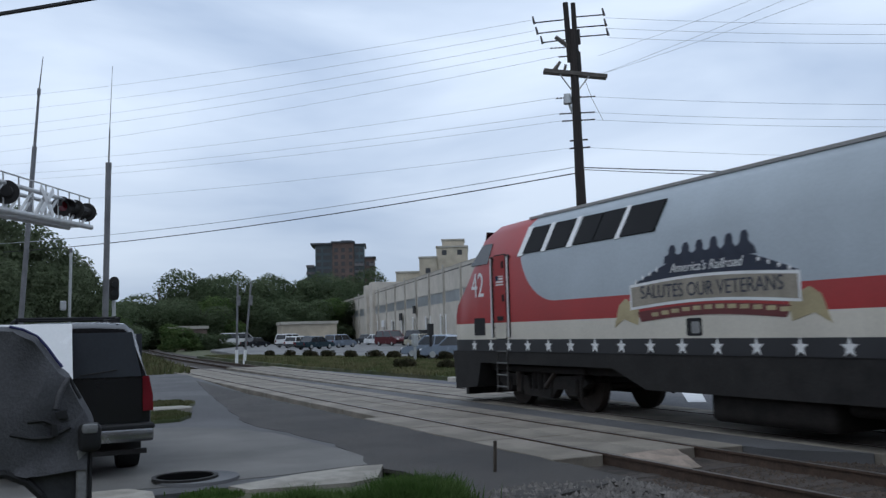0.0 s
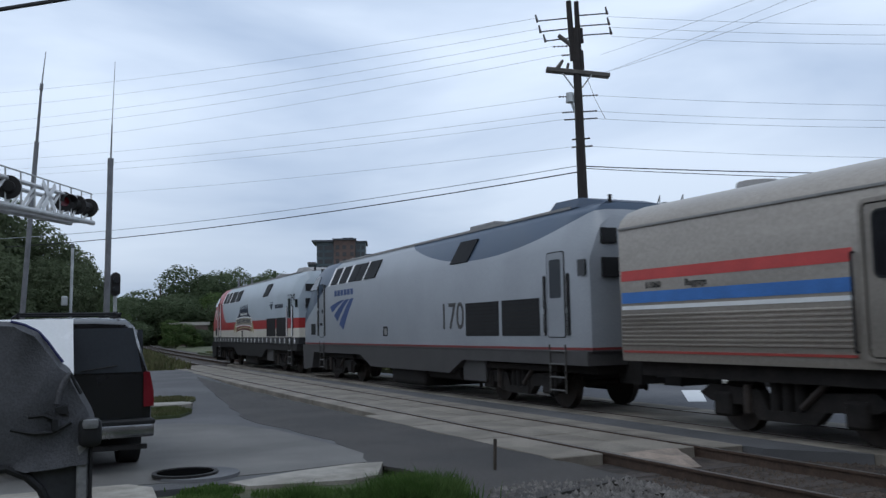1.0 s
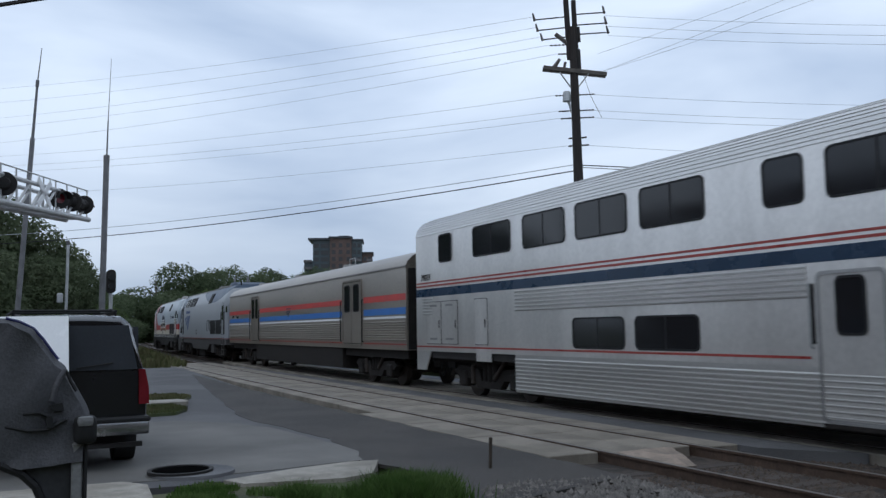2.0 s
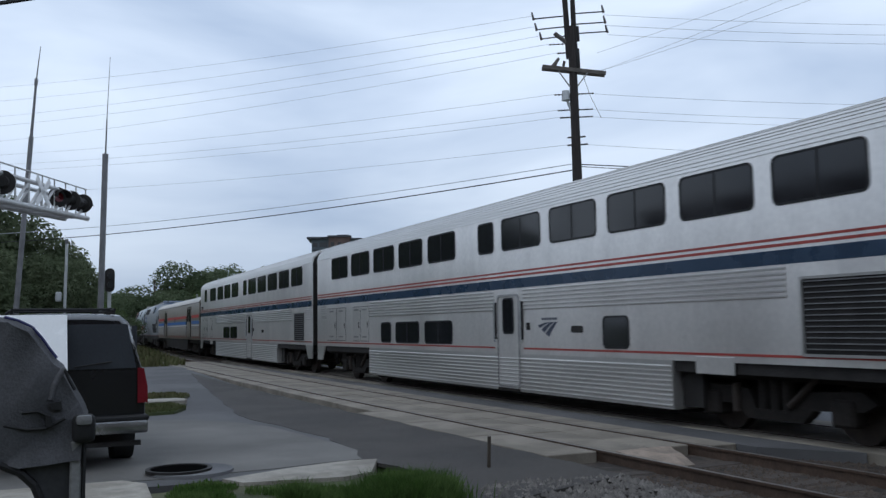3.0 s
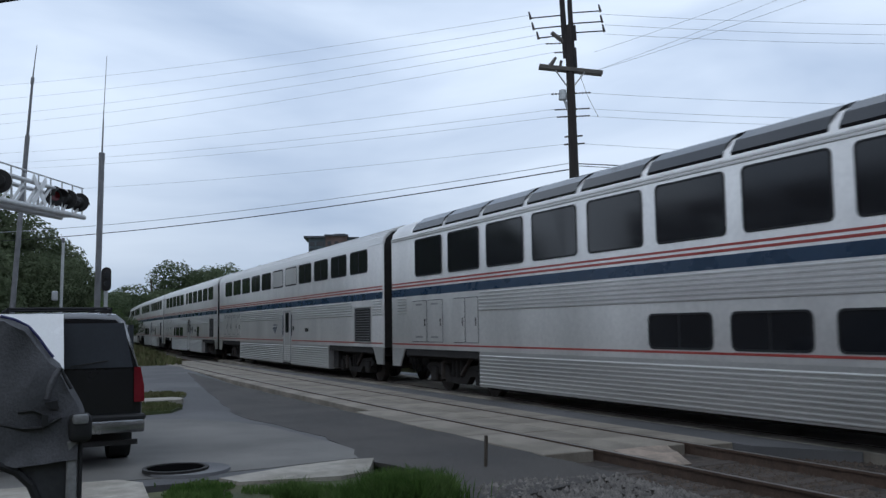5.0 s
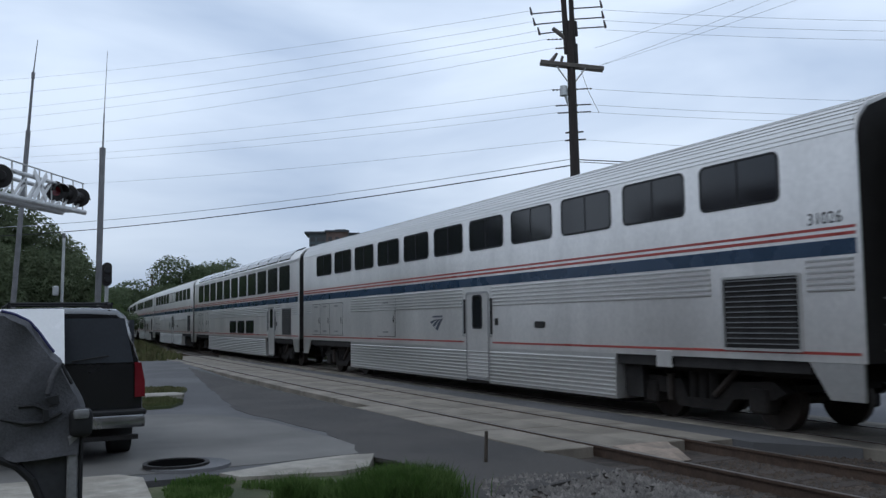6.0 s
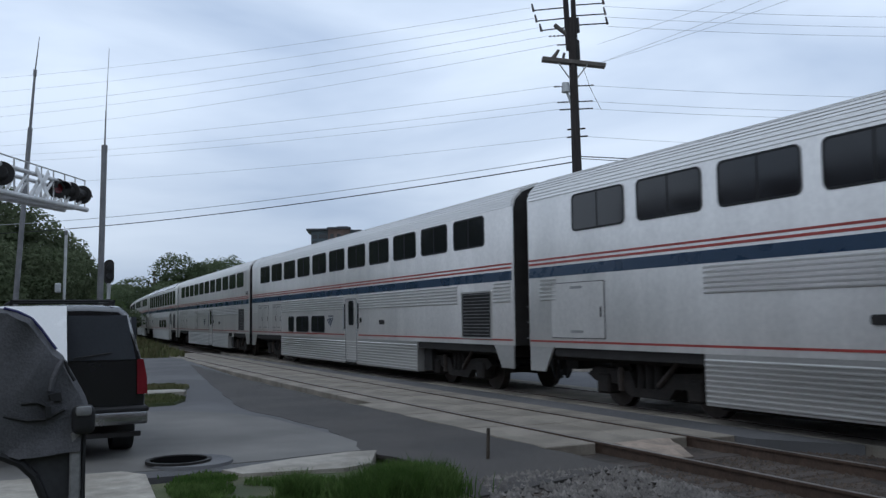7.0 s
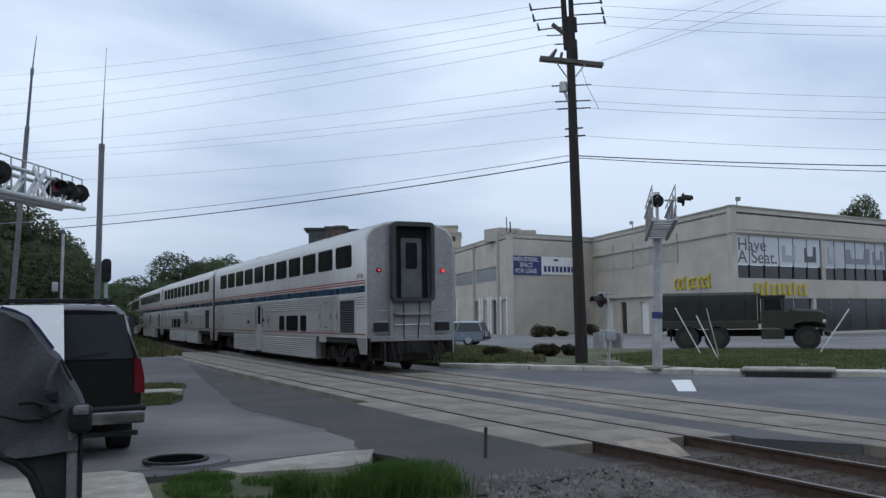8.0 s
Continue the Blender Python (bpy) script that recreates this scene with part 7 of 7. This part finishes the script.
# ---- vehicles ----
def wheel(parent, m, r, w, rim_mat):
    key = ("wheel", r, w, rim_mat.name)
    if key not in cache:
        t = tubes(((-w / 2, 0, 0), (w / 2, 0, 0), r), n=26)
        bmesh.ops.bevel(t, geom=[e for e in t.edges if e.calc_face_angle(0) > 1], offset=r * .1, segments=2, affect="EDGES")
        rm = tubes(((-w / 2 - .012, 0, 0), (w / 2 + .012, 0, 0), r * .6), ((-w / 2 - .03, 0, 0), (w / 2 + .03, 0, 0), r * .18), n=18)
        cache[key] = (mesh_of("tyre", t, TYRE, True), mesh_of("rim", rm, rim_mat))
    t, rm = cache[key]
    wh = part("wheel", t, None, parent, m=m)
    part("rim", rm, None, wh)


PAINTS = {}


def paint(name, c):
    if name not in PAINTS:
        PAINTS[name] = mat(name + "_car_paint", c, 0.25, 0.1, 0.1, 2, 0)
    return PAINTS[name]


def car(label, x, y, turn, L, W, Hh, hood, boot, pm, z=0.115, kind="car"):
    """A parked car; forward is +y. hood and boot are the lengths of the low ends (boot 0: an estate or van)."""
    c = thing("parked_" + kind, label, kind, pose(x, y, z, 0, 0, turn), "cars in the parking lot")
    belt = Hh * 0.60
    prof = [(-L / 2, 0.35), (-L / 2 + .03, belt * .98), (-L / 2 + boot, belt), (L / 2 - hood, belt), (L / 2 - .25, belt * .84), (L / 2, belt * .62), (L / 2, 0.33), (L / 2 - .2, 0.24), (-L / 2 + .2, 0.24)]
    bm = prism(prof, "x", -W / 2, W / 2)
    bmesh.ops.bevel(bm, geom=bm.edges[:], offset=0.07, segments=2, affect="EDGES")
    part("body", bm, pm, c, smooth=True)
    r0, r1 = -L / 2 + max(0.12, boot - 0.05), L / 2 - hood + 0.1
    slope_f, slope_r = (Hh - belt) * 1.05, (Hh - belt) * (0.9 if boot > .3 else 0.35)
    k = 0.80
    def loop(zv, ya, yb, w):
        return [(-w, ya, zv), (w, ya, zv), (w, yb, zv), (-w, yb, zv)]
    part("glasshouse", loft([loop(belt - .03, r0, r1, W / 2 - .06), loop(Hh - .07, r0 + slope_r, r1 - slope_f, W / 2 * k)]), DARKGLASS, c, "dark car windows")
    rf = loft([loop(Hh - .09, r0 + slope_r - .04, r1 - slope_f + .04, W / 2 * k + .02), loop(Hh - .03, r0 + slope_r, r1 - slope_f, W / 2 * k - .02), loop(Hh, r0 + slope_r + .15, r1 - slope_f - .15, W / 2 * k - .15)])
    part("roof", rf, pm, c, smooth=True)
    for s in (-1, 1):
        for u in (0.0, 0.5, 1.0):
            ya, yb = r0 + (r1 - r0) * u, (r0 + slope_r) + (r1 - slope_f - r0 - slope_r) * u
            part("pillar", tubes(((s * (W / 2 - .06), ya, belt - .03), (s * (W / 2 * k + .005), yb, Hh - .07), 0.045), n=6), pm, c)
        part("headlight", bevelled(s * W * .33 - .16, s * W * .33 + .16, L / 2 - .08, L / 2 + .02, belt * .62, belt * .78, 0.03, 1), WHITE, c)
        part("tail_light", bevelled(s * W * .38 - .1, s * W * .38 + .1, -L / 2 - .02, -L / 2 + .08, belt * .65, belt * .92, 0.02, 1), REDLENS, c)
        for yy in (-L * .29, L * .31):
            wheel(c, pose(s * (W / 2 - .12), yy, 0.32), 0.32, 0.22, GALV)
    part("bumper", bevelled(-W / 2 + .05, W / 2 - .05, -L / 2 - .06, -L / 2 + .1, 0.36, 0.54, 0.05, 2), GASKET, c)
    part("bumper", bevelled(-W / 2 + .05, W / 2 - .05, L / 2 - .1, L / 2 + .05, 0.34, 0.52, 0.05, 2), GASKET, c)
    return c


SILVER, NAVYC, WHITEC, MAROON, TAN, DARKC = paint("silver_blue", (0.22, 0.26, 0.32)), paint("teal", (0.02, 0.045, 0.06)), paint("white", (0.7, 0.7, 0.7)), paint("maroon", (0.09, 0.018, 0.022)), paint("champagne", (0.38, 0.35, 0.28)), paint("charcoal", (0.02, 0.022, 0.026))
car("silver-blue estate car parked on the lot", 23.95, 47.25, 48, 4.4, 1.75, 1.42, 1.25, 0.15, SILVER)
car("dark teal saloon car parked on the lot", 31.4, 98.2, -62, 4.9, 1.8, 1.45, 1.35, 0.95, NAVYC)
car("white pickup-like estate parked on the lot", 35.5, 122, -50, 5.2, 1.9, 1.85, 1.3, 0.1, WHITEC)
car("white hatchback parked on the lot", 33.5, 112, -45, 4.4, 1.75, 1.5, 1.2, 0.3, WHITEC)
car("white camper van at the end of the lot", 36.5, 158, -75, 6.6, 2.1, 2.3, 1.0, 0.05, WHITEC, kind="van")
car("dark grey saloon parked on the lot", 40.0, 130, -50, 4.6, 1.8, 1.5, 1.25, 0.9, DARKC)
car("black saloon parked on the lot", 33.0, 132, -60, 4.6, 1.8, 1.45, 1.25, 0.9, DARKC)
car("blue hatchback parked on the lot", 36.5, 104, -60, 4.4, 1.75, 1.6, 1.2, 0.2, SILVER)
car("maroon sport utility car by the warehouse", 44.3, 106.5, -170, 5.2, 2.0, 1.95, 1.2, 0.08, MAROON)
car("dark green sport utility car by the warehouse", 45.6, 100.0, -170, 5.0, 1.95, 1.9, 1.2, 0.08, DARKC)
car("champagne saloon car by the warehouse", 41.5, 91.0, -172, 4.8, 1.8, 1.45, 1.3, 0.9, TAN)
car("black saloon car by the warehouse", 49.5, 128, -165, 4.7, 1.8, 1.5, 1.25, 0.9, DARKC)
car("silver saloon car by the warehouse", 47.0, 118, -168, 4.7, 1.8, 1.5, 1.25, 0.9, WHITEC)
car("light blue car at the lot entrance", 24.6, 51.6, 40, 4.4, 1.75, 1.45, 1.2, 0.8, SILVER)
for x, y, h in ((22.9, 48.9, 2.2), (21.1, 47.2, 1.6)):
    lp = thing("lot_post", "dark post at the edge of the parking lot", "post", pose(x, y, 0.05), "posts at the lot")
    part("post", tubes(((0, 0, 0), (0, 0, h), 0.09), n=10), BLACK if h > 2 else GALV, lp)
    part("cap", bevelled(-0.16, 0.16, -0.16, 0.16, h - .7, h, 0.03, 1), BLACK if h > 2 else GALV, lp)


def army_truck():
    """A six-wheeled cargo truck under canvas; forward is +y."""
    t = thing("army_truck", "olive drab army truck with a dark canvas cargo cover", "truck", pose(31.5, 31.5, 0.1, 0, 0, -135.6))
    cov = loft([[(w * x, y, z) for x, z in ((1.15, 1.25), (1.15, 2.25), (1.0, 2.55), (0.5, 2.68), (-0.5, 2.68), (-1.0, 2.55), (-1.15, 2.25), (-1.15, 1.25))] for y, w in ((-3.62, .97), (-3.5, 1), (-2.5, .985), (-1.5, 1), (-.5, .985), (.5, 1), (.62, .97))])
    part("canvas_cover", cov, CANVAS, t, smooth=True)
    for y in (-2.9, -1.9, -0.9, 0.1):
        part("cover_bow", loft([[(x * 1.012, yy, z + .015) for x, z in ((1.15, 1.3), (1.15, 2.25), (1.0, 2.55), (0.5, 2.68), (-0.5, 2.68), (-1.0, 2.55), (-1.15, 2.25), (-1.15, 1.3))] for yy in (y - .03, y + .03)]), CANVAS, t)
    part("cargo_bed", bevelled(-1.2, 1.2, -3.65, 0.65, 0.98, 1.35, 0.03, 1), OLIVE, t)
    part("tailgate", bevelled(-1.15, 1.15, -3.74, -3.65, 0.85, 1.75, 0.02, 1), OLIVE, t)
    part("chassis", boxes((-0.45, 0.45, -3.5, 3.4, 0.62, 0.92)), UNDER, t)
    part("cab", loft([[(x, y, z) for x, z in ((w, 1.0), (w, 1.75), (-w, 1.75), (-w, 1.0))] for y, w in ((0.78, 1.05), (2.15, 1.05))]), OLIVE, t)
    top = loft([[(x, y, z) for x, z in ((1.0, 1.72), (0.92, 2.42), (-0.92, 2.42), (-1.0, 1.72))] for y in (0.8, 1.75)] )
    part("cab_top", top, OLIVE, t)
    part("cab_roof", bevelled(-0.98, 0.98, 0.74, 1.86, 2.38, 2.52, 0.06, 2), OLIVE, t)
    for s in (-1, 1):
        part("cab_window", prism([(0.92, 1.82), (1.66, 1.82), (1.58, 2.34), (0.92, 2.34)], "x", *sorted((s * 0.93, s * 1.02))), DARKGLASS, t)
        part("fender", loft([[(s * x, y, z) for x in (0.62, 1.2) for z in ((zt, zt - .08) if x < 1 else (zt - .08, zt))] for y, zt in ((1.95, 0.95), (2.2, 1.28), (2.6, 1.36), (3.1, 1.34), (3.45, 1.2))]), OLIVE, t)
        part("side_tank", bevelled(*sorted((s * 0.55, s * 1.12)), 0.75, 1.75, 0.5, 0.95, 0.06, 2), OLIVE, t)
        part("exhaust_stack", tubes(((s * 1.0, 0.70, 1.2), (s * 1.0, 0.70, 2.6), 0.06), n=10), BLACK, t) if s > 0 else None
        for yy, r in ((-2.55, .55), (-1.2, .55), (2.72, .55)):
            wheel(t, pose(s * 0.95, yy, r), r, 0.34 if yy > 0 else 0.5, OLIVE)
        part("mud_flap", boxes((*sorted((s * .65, s * 1.2)), -3.3, -3.26, 0.4, 1.0)), GASKET, t)
        part("headlight", tubes(((s * 0.75, 3.4, 1.25), (s * 0.75, 3.52, 1.25), 0.12), n=14), GALV, t)
    part("hood", loft([[(x, y, z) for x, z in ((w, 1.0), (w, zt - .1), (w - .15, zt), (-w + .15, zt), (-w, zt - .1), (-w, 1.0))] for y, w, zt in ((2.1, .78, 1.9), (3.3, .68, 1.82), (3.48, .62, 1.7))]), OLIVE, t, smooth=True)
    part("windshield", boxes((-0.9, 0.9, 1.74, 1.78, 1.78, 2.36)), DARKGLASS, t)
    part("front_bumper", bevelled(-1.15, 1.15, 3.55, 3.7, 0.62, 0.85, 0.02, 1), OLIVE, t)
    part("grille", boxes((-0.55, 0.55, 3.47, 3.53, 1.0, 1.6)), BLACK, t)
    part("spare_bracket", tubes(((1.1, 0.72, 1.4), (-1.1, 0.72, 1.4), 0.04), n=8), OLIVE, t)
    return t


army_truck()


def rear_suv():
    """A large black sport utility vehicle seen from behind; forward is +y."""
    s = thing("sport_utility_vehicle", "black sport utility vehicle with roof rack and chrome bumper", "car", pose(0.72, 12.40, 0.0, 0, 0, 1.5) @ Matrix.Diagonal((1, 1, 1.03, 1)))
    Lc = 5.2
    sec = lambda y, k, zt, wb=1.0: [(wb * x, y, z) for x, z in ((0.90, .48), (1.0, .62), (1.005, .98), (0.965, 1.20), (0.80 * k + .0, zt - .10), (0.70 * k, zt - .02), (0.3 * k, zt), (-0.3 * k, zt), (-0.70 * k, zt - .02), (-0.80 * k, zt - .10), (-0.965, 1.20), (-1.005, .98), (-1.0, .62), (-0.90, .48))]
    part("body", loft([sec(-0.02, .94, 1.86, .97), sec(0.10, .97, 1.92), sec(0.5, 1, 1.945), sec(3.0, 1, 1.93), sec(3.5, .98, 1.75), sec(3.9, 1.0, 1.30), sec(5.1, 1, 1.22, .97)]), CARBLACK, s, smooth=True)
    tilt = Matrix.Rotation(radians(-10), 4, "X")
    gate = part("tailgate", prism(rounded(-0.86, 0.86, 0.66, 1.22, 0.05), "y", -0.06, -0.02), CARBLACK, s)
    part("badge", bevelled(-0.14, 0.14, -0.075, -0.055, 0.98, 1.03, 0.01, 1), GASKET, gate)
    part("plate_recess", bevelled(-0.2, 0.2, -0.07, -0.055, 0.72, 0.88, 0.01, 1), GASKET, gate)
    glass = prism([(-0.86, 1.24), (0.86, 1.24), (0.74, 1.80), (-0.74, 1.80)], "y", -0.05, -0.03)
    win = part("rear_window", glass, SUVGLASS, s, "tinted rear window with reflected sky put into its grey")
    # added white panel, tipped skyward, imitates the bright reflection on the rear window
    part("window_cover", loft([[(-1.0, y - 0.22, 1.20), (0.0, y - 0.22, 1.24), (0.0, y, 1.92), (-0.90, y, 1.92)] for y in (-0.095, -0.075)]), WHITE_REFLECTION, s, "white panel painted as sky reflected in half the rear window")
    part("wiper", tubes(((0.1, -0.07, 1.27), (0.55, -0.07, 1.33), 0.01), n=6), GASKET, win)
    for sd in (-1, 1):
        part("tail_light", prism([(sd * 0.88, .80), (sd * 1.01, .80), (sd * 1.005, 1.0), (sd * 0.955, 1.24), (sd * 0.875, 1.24)], "y", -0.06, 0.12), REDLENS, s, "tall red tail light")
        part("roof_rail", tubes(((sd * 0.62, 0.25, 1.99), (sd * 0.62, 2.8, 1.99), 0.018), ((sd * 0.62, 0.35, 1.93), (sd * 0.62, 0.35, 1.99), 0.02), ((sd * 0.62, 2.6, 1.93), (sd * 0.62, 2.6, 1.99), 0.02), n=8), GASKET, s)
        part("side_window", prism([(0.35, 1.26), (3.3, 1.26), (2.8, 1.78), (0.4, 1.78)], "x", *sorted((sd * 0.86, sd * 0.93))), SUVGLASS, s)
        part("mirror", bevelled(*sorted((sd * 1.0, sd * 1.2)), 3.0, 3.1, 1.2, 1.42, 0.03, 2), CARBLACK, s)
        for yy in (0.95, 4.2):
            wheel(s, pose(sd * 0.82, yy, 0.37), 0.37, 0.27, GALV)
    part("rack_bar", tubes(((-0.62, 0.6, 2.0), (0.62, 0.6, 2.0), 0.016), n=8), GASKET, s)
    part("rack_bar", tubes(((-0.62, 1.9, 2.0), (0.62, 1.9, 2.0), 0.016), n=8), GASKET, s)
    part("bumper", bevelled(-1.0, 1.0, -0.20, 0.06, 0.43, 0.60, 0.04, 2), CHROME, s, "dull chrome rear bumper", smooth=True)
    part("bumper_step", bevelled(-1.01, 1.01, -0.21, 0.04, 0.585, 0.655, 0.02, 1), GASKET, s)
    part("hitch", boxes((-0.9, 0.93, -0.06, 0.02, 0.27, 0.33), (-0.1, 0.1, -0.16, 0.1, 0.3, 0.42)), BLACK, s)
    part("undertray", boxes((-0.75, 0.75, 0.2, 4.9, 0.30, 0.52)), BLACK, s)


# white that paints the sky's reflection on the rear window
WHITE_REFLECTION = mat("glossy_white_reflection", (0.88, 0.88, 0.88), 0.25, 0, 0.04, 2, 0)
rear_suv()


def covered_vehicle():
    """A vehicle under a fitted grey fabric cover, open under its wheel arch, with one mirror out."""
    v = thing("covered_vehicle", "small vehicle under a wrinkled dark grey fabric cover", "covered vehicle", pose(0, 6.5, 0))
    top = [(0.528, 1.225), (0.513, 1.271), (0.488, 1.317), (0.448, 1.386), (0.405, 1.47), (0.369, 1.549), (0.32, 1.584), (0.278, 1.641), (0.228, 1.716), (0.166, 1.791), (0.082, 1.836), (-0.002, 1.859), (-0.55, 1.889), (-0.9, 1.859), (-1.2, 1.7), (-1.4, 1.2), (-1.42, 0.92)]
    body = top + [(-1.0, 0.93), (-0.4, 0.95), (0.02, 0.93), (0.13, 0.89), (0.50, 0.92)]
    def shrink(pts, k, dz):
        return [(x - 0.025 * k * (1 if x > 0 else -1), z - 0.5 * dz * (1 if z > 1.2 else 0)) for x, z in pts]
    bm = loft([[(x, -0.06, z) for x, z in shrink(body, 1.0, .05)], [(x, 0.0, z) for x, z in body], [(x, 0.5, z) for x, z in body], [(x, 1.3, z) for x, z in body], [(x, 1.42, z) for x, z in shrink(body, 1.2, .08)]])
    bmesh.ops.triangulate(bm, faces=[f for f in bm.faces if len(f.verts) > 4])
    bmesh.ops.subdivide_edges(bm, edges=bm.edges[:], cuts=3, use_grid_fill=True)
    for p in bm.verts:
        n = noise.noise((p.co.x * 3.2 + p.co.z * 2.0, p.co.y * 2.0, p.co.z * 4.2))
        p.co.y += 0.075 * n + 0.03 * noise.noise((p.co.x * 9 + p.co.z * 3, p.co.y * 3, p.co.z * 5))
        p.co.z += 0.012 * noise.noise((p.co.x * 7, p.co.y * 5, p.co.z * 6))
    part("cover", bm, FABRIC, v, "draped grey cover", smooth=True)
    # fender and sill with an open arch
    arch = [(0.50, 0.95), (0.50, -0.02), (0.40, -0.02), (0.315, 0.40), (0.27, 0.61), (0.205, 0.77), (0.12, 0.86), (0.0, 0.92), (-0.4, 0.93), (-0.7, 0.75), (-0.8, 0.4), (-0.85, -0.02), (-1.35, -0.02), (-1.4, 0.95)]
    fl = loft([[(x, y, z) for x, z in arch] for y in (-0.02, 0.55)])
    part("fender", fl, FENDER, v, "dark scuffed fender with an open arch")
    rim = [(0.315, 0.40), (0.27, 0.61), (0.205, 0.77), (0.12, 0.86), (0.0, 0.92), (-0.4, 0.93)]
    lip = bmesh.new()
    for (xa, za), (xb, zb) in zip(rim, rim[1:]):
        tube(lip, (xa, -0.035, za), (xb, -0.035, zb), 0.028, n=8)
    part("arch_lip", lip, GASKET, v)
    part("corner_post", bevelled(0.415, 0.485, -0.075, -0.03, -0.02, 1.04, 0.012, 1), FENDER_PALE, v, "pale corner strip")
    part("edge_seal", bevelled(0.49, 0.512, -0.08, 0.0, -0.02, 1.08, 0.006, 1), GASKET, v)
    mr = part("mirror", bevelled(0.42, 0.565, -0.16, -0.04, 1.03, 1.22, 0.05, 3), GASKET, v, "dark side mirror", smooth=True)
    part("mirror_cap", bevelled(0.44, 0.54, -0.175, -0.12, 1.15, 1.215, 0.025, 2), FENDER_PALE, mr, smooth=True)
    part("fold", tubes(((0.369, -0.075, 1.516), (0.336, -0.075, 1.472), 0.020), ((0.336, -0.075, 1.472), (0.303, -0.075, 1.399), 0.020), ((0.303, -0.075, 1.399), (0.288, -0.075, 1.319), 0.020), n=8), FABRIC, v, "raised fold in the cover", smooth=True)
    # dark tube draws the shade line along the crease
    part("crease", tubes(((0.369, -0.085, 1.516), (0.398, -0.085, 1.444), 0.012), ((0.398, -0.085, 1.444), (0.434, -0.085, 1.379), 0.012), n=6), GASKET, v, "dark tube painted as the shade of a crease")
    part("slit", tubes(((0.118, -0.085, 1.243), (0.211, -0.085, 1.249), 0.012), ((0.211, -0.085, 1.249), (0.293, -0.085, 1.208), 0.012), n=6), GASKET, v, "dark slit in the cover")
    part("hem", tubes(((0.015, -0.085, 1.169), (0.147, -0.085, 1.136), 0.012), ((0.147, -0.085, 1.136), (0.264, -0.085, 1.136), 0.012), ((0.264, -0.085, 1.136), (0.376, -0.085, 1.196), 0.012), n=6), GASKET, v, "dark stitched hem")
    part("vent_pocket", prism([(0.278, 1.297), (0.349, 1.308), (0.361, 1.256), (0.299, 1.255)], "y", -0.11, -0.04), GASKET, v)
    part("strap", prism([(0.259, 1.221), (0.293, 1.219), (0.301, 1.145), (0.26, 1.151)], "y", -0.11, -0.04), GASKET, v)
    trim = bmesh.new()
    tp = [(0.324, 1.596), (0.282, 1.653), (0.232, 1.728), (0.17, 1.803), (0.086, 1.848), (0.002, 1.871)]
    for (xa, za), (xb, zb) in zip(tp, tp[1:]):
        tube(trim, (xa, -0.02, za - 0.008), (xb, -0.02, zb - 0.008), 0.010, n=6)
    part("cover_piping", trim, PIPING, v, "dark blue piping along the cover")


FENDER = mat("scuffed_fender", (0.035, 0.036, 0.04), 0.5, 0.1, 0.3, 5)
FENDER_PALE = mat("pale_strip", (0.20, 0.20, 0.20), 0.6, 0.1, 0.3, 5)
PIPING = mat("blue_piping", (0.02, 0.022, 0.10), 0.6, 0, 0.2)
covered_vehicle()


motions()
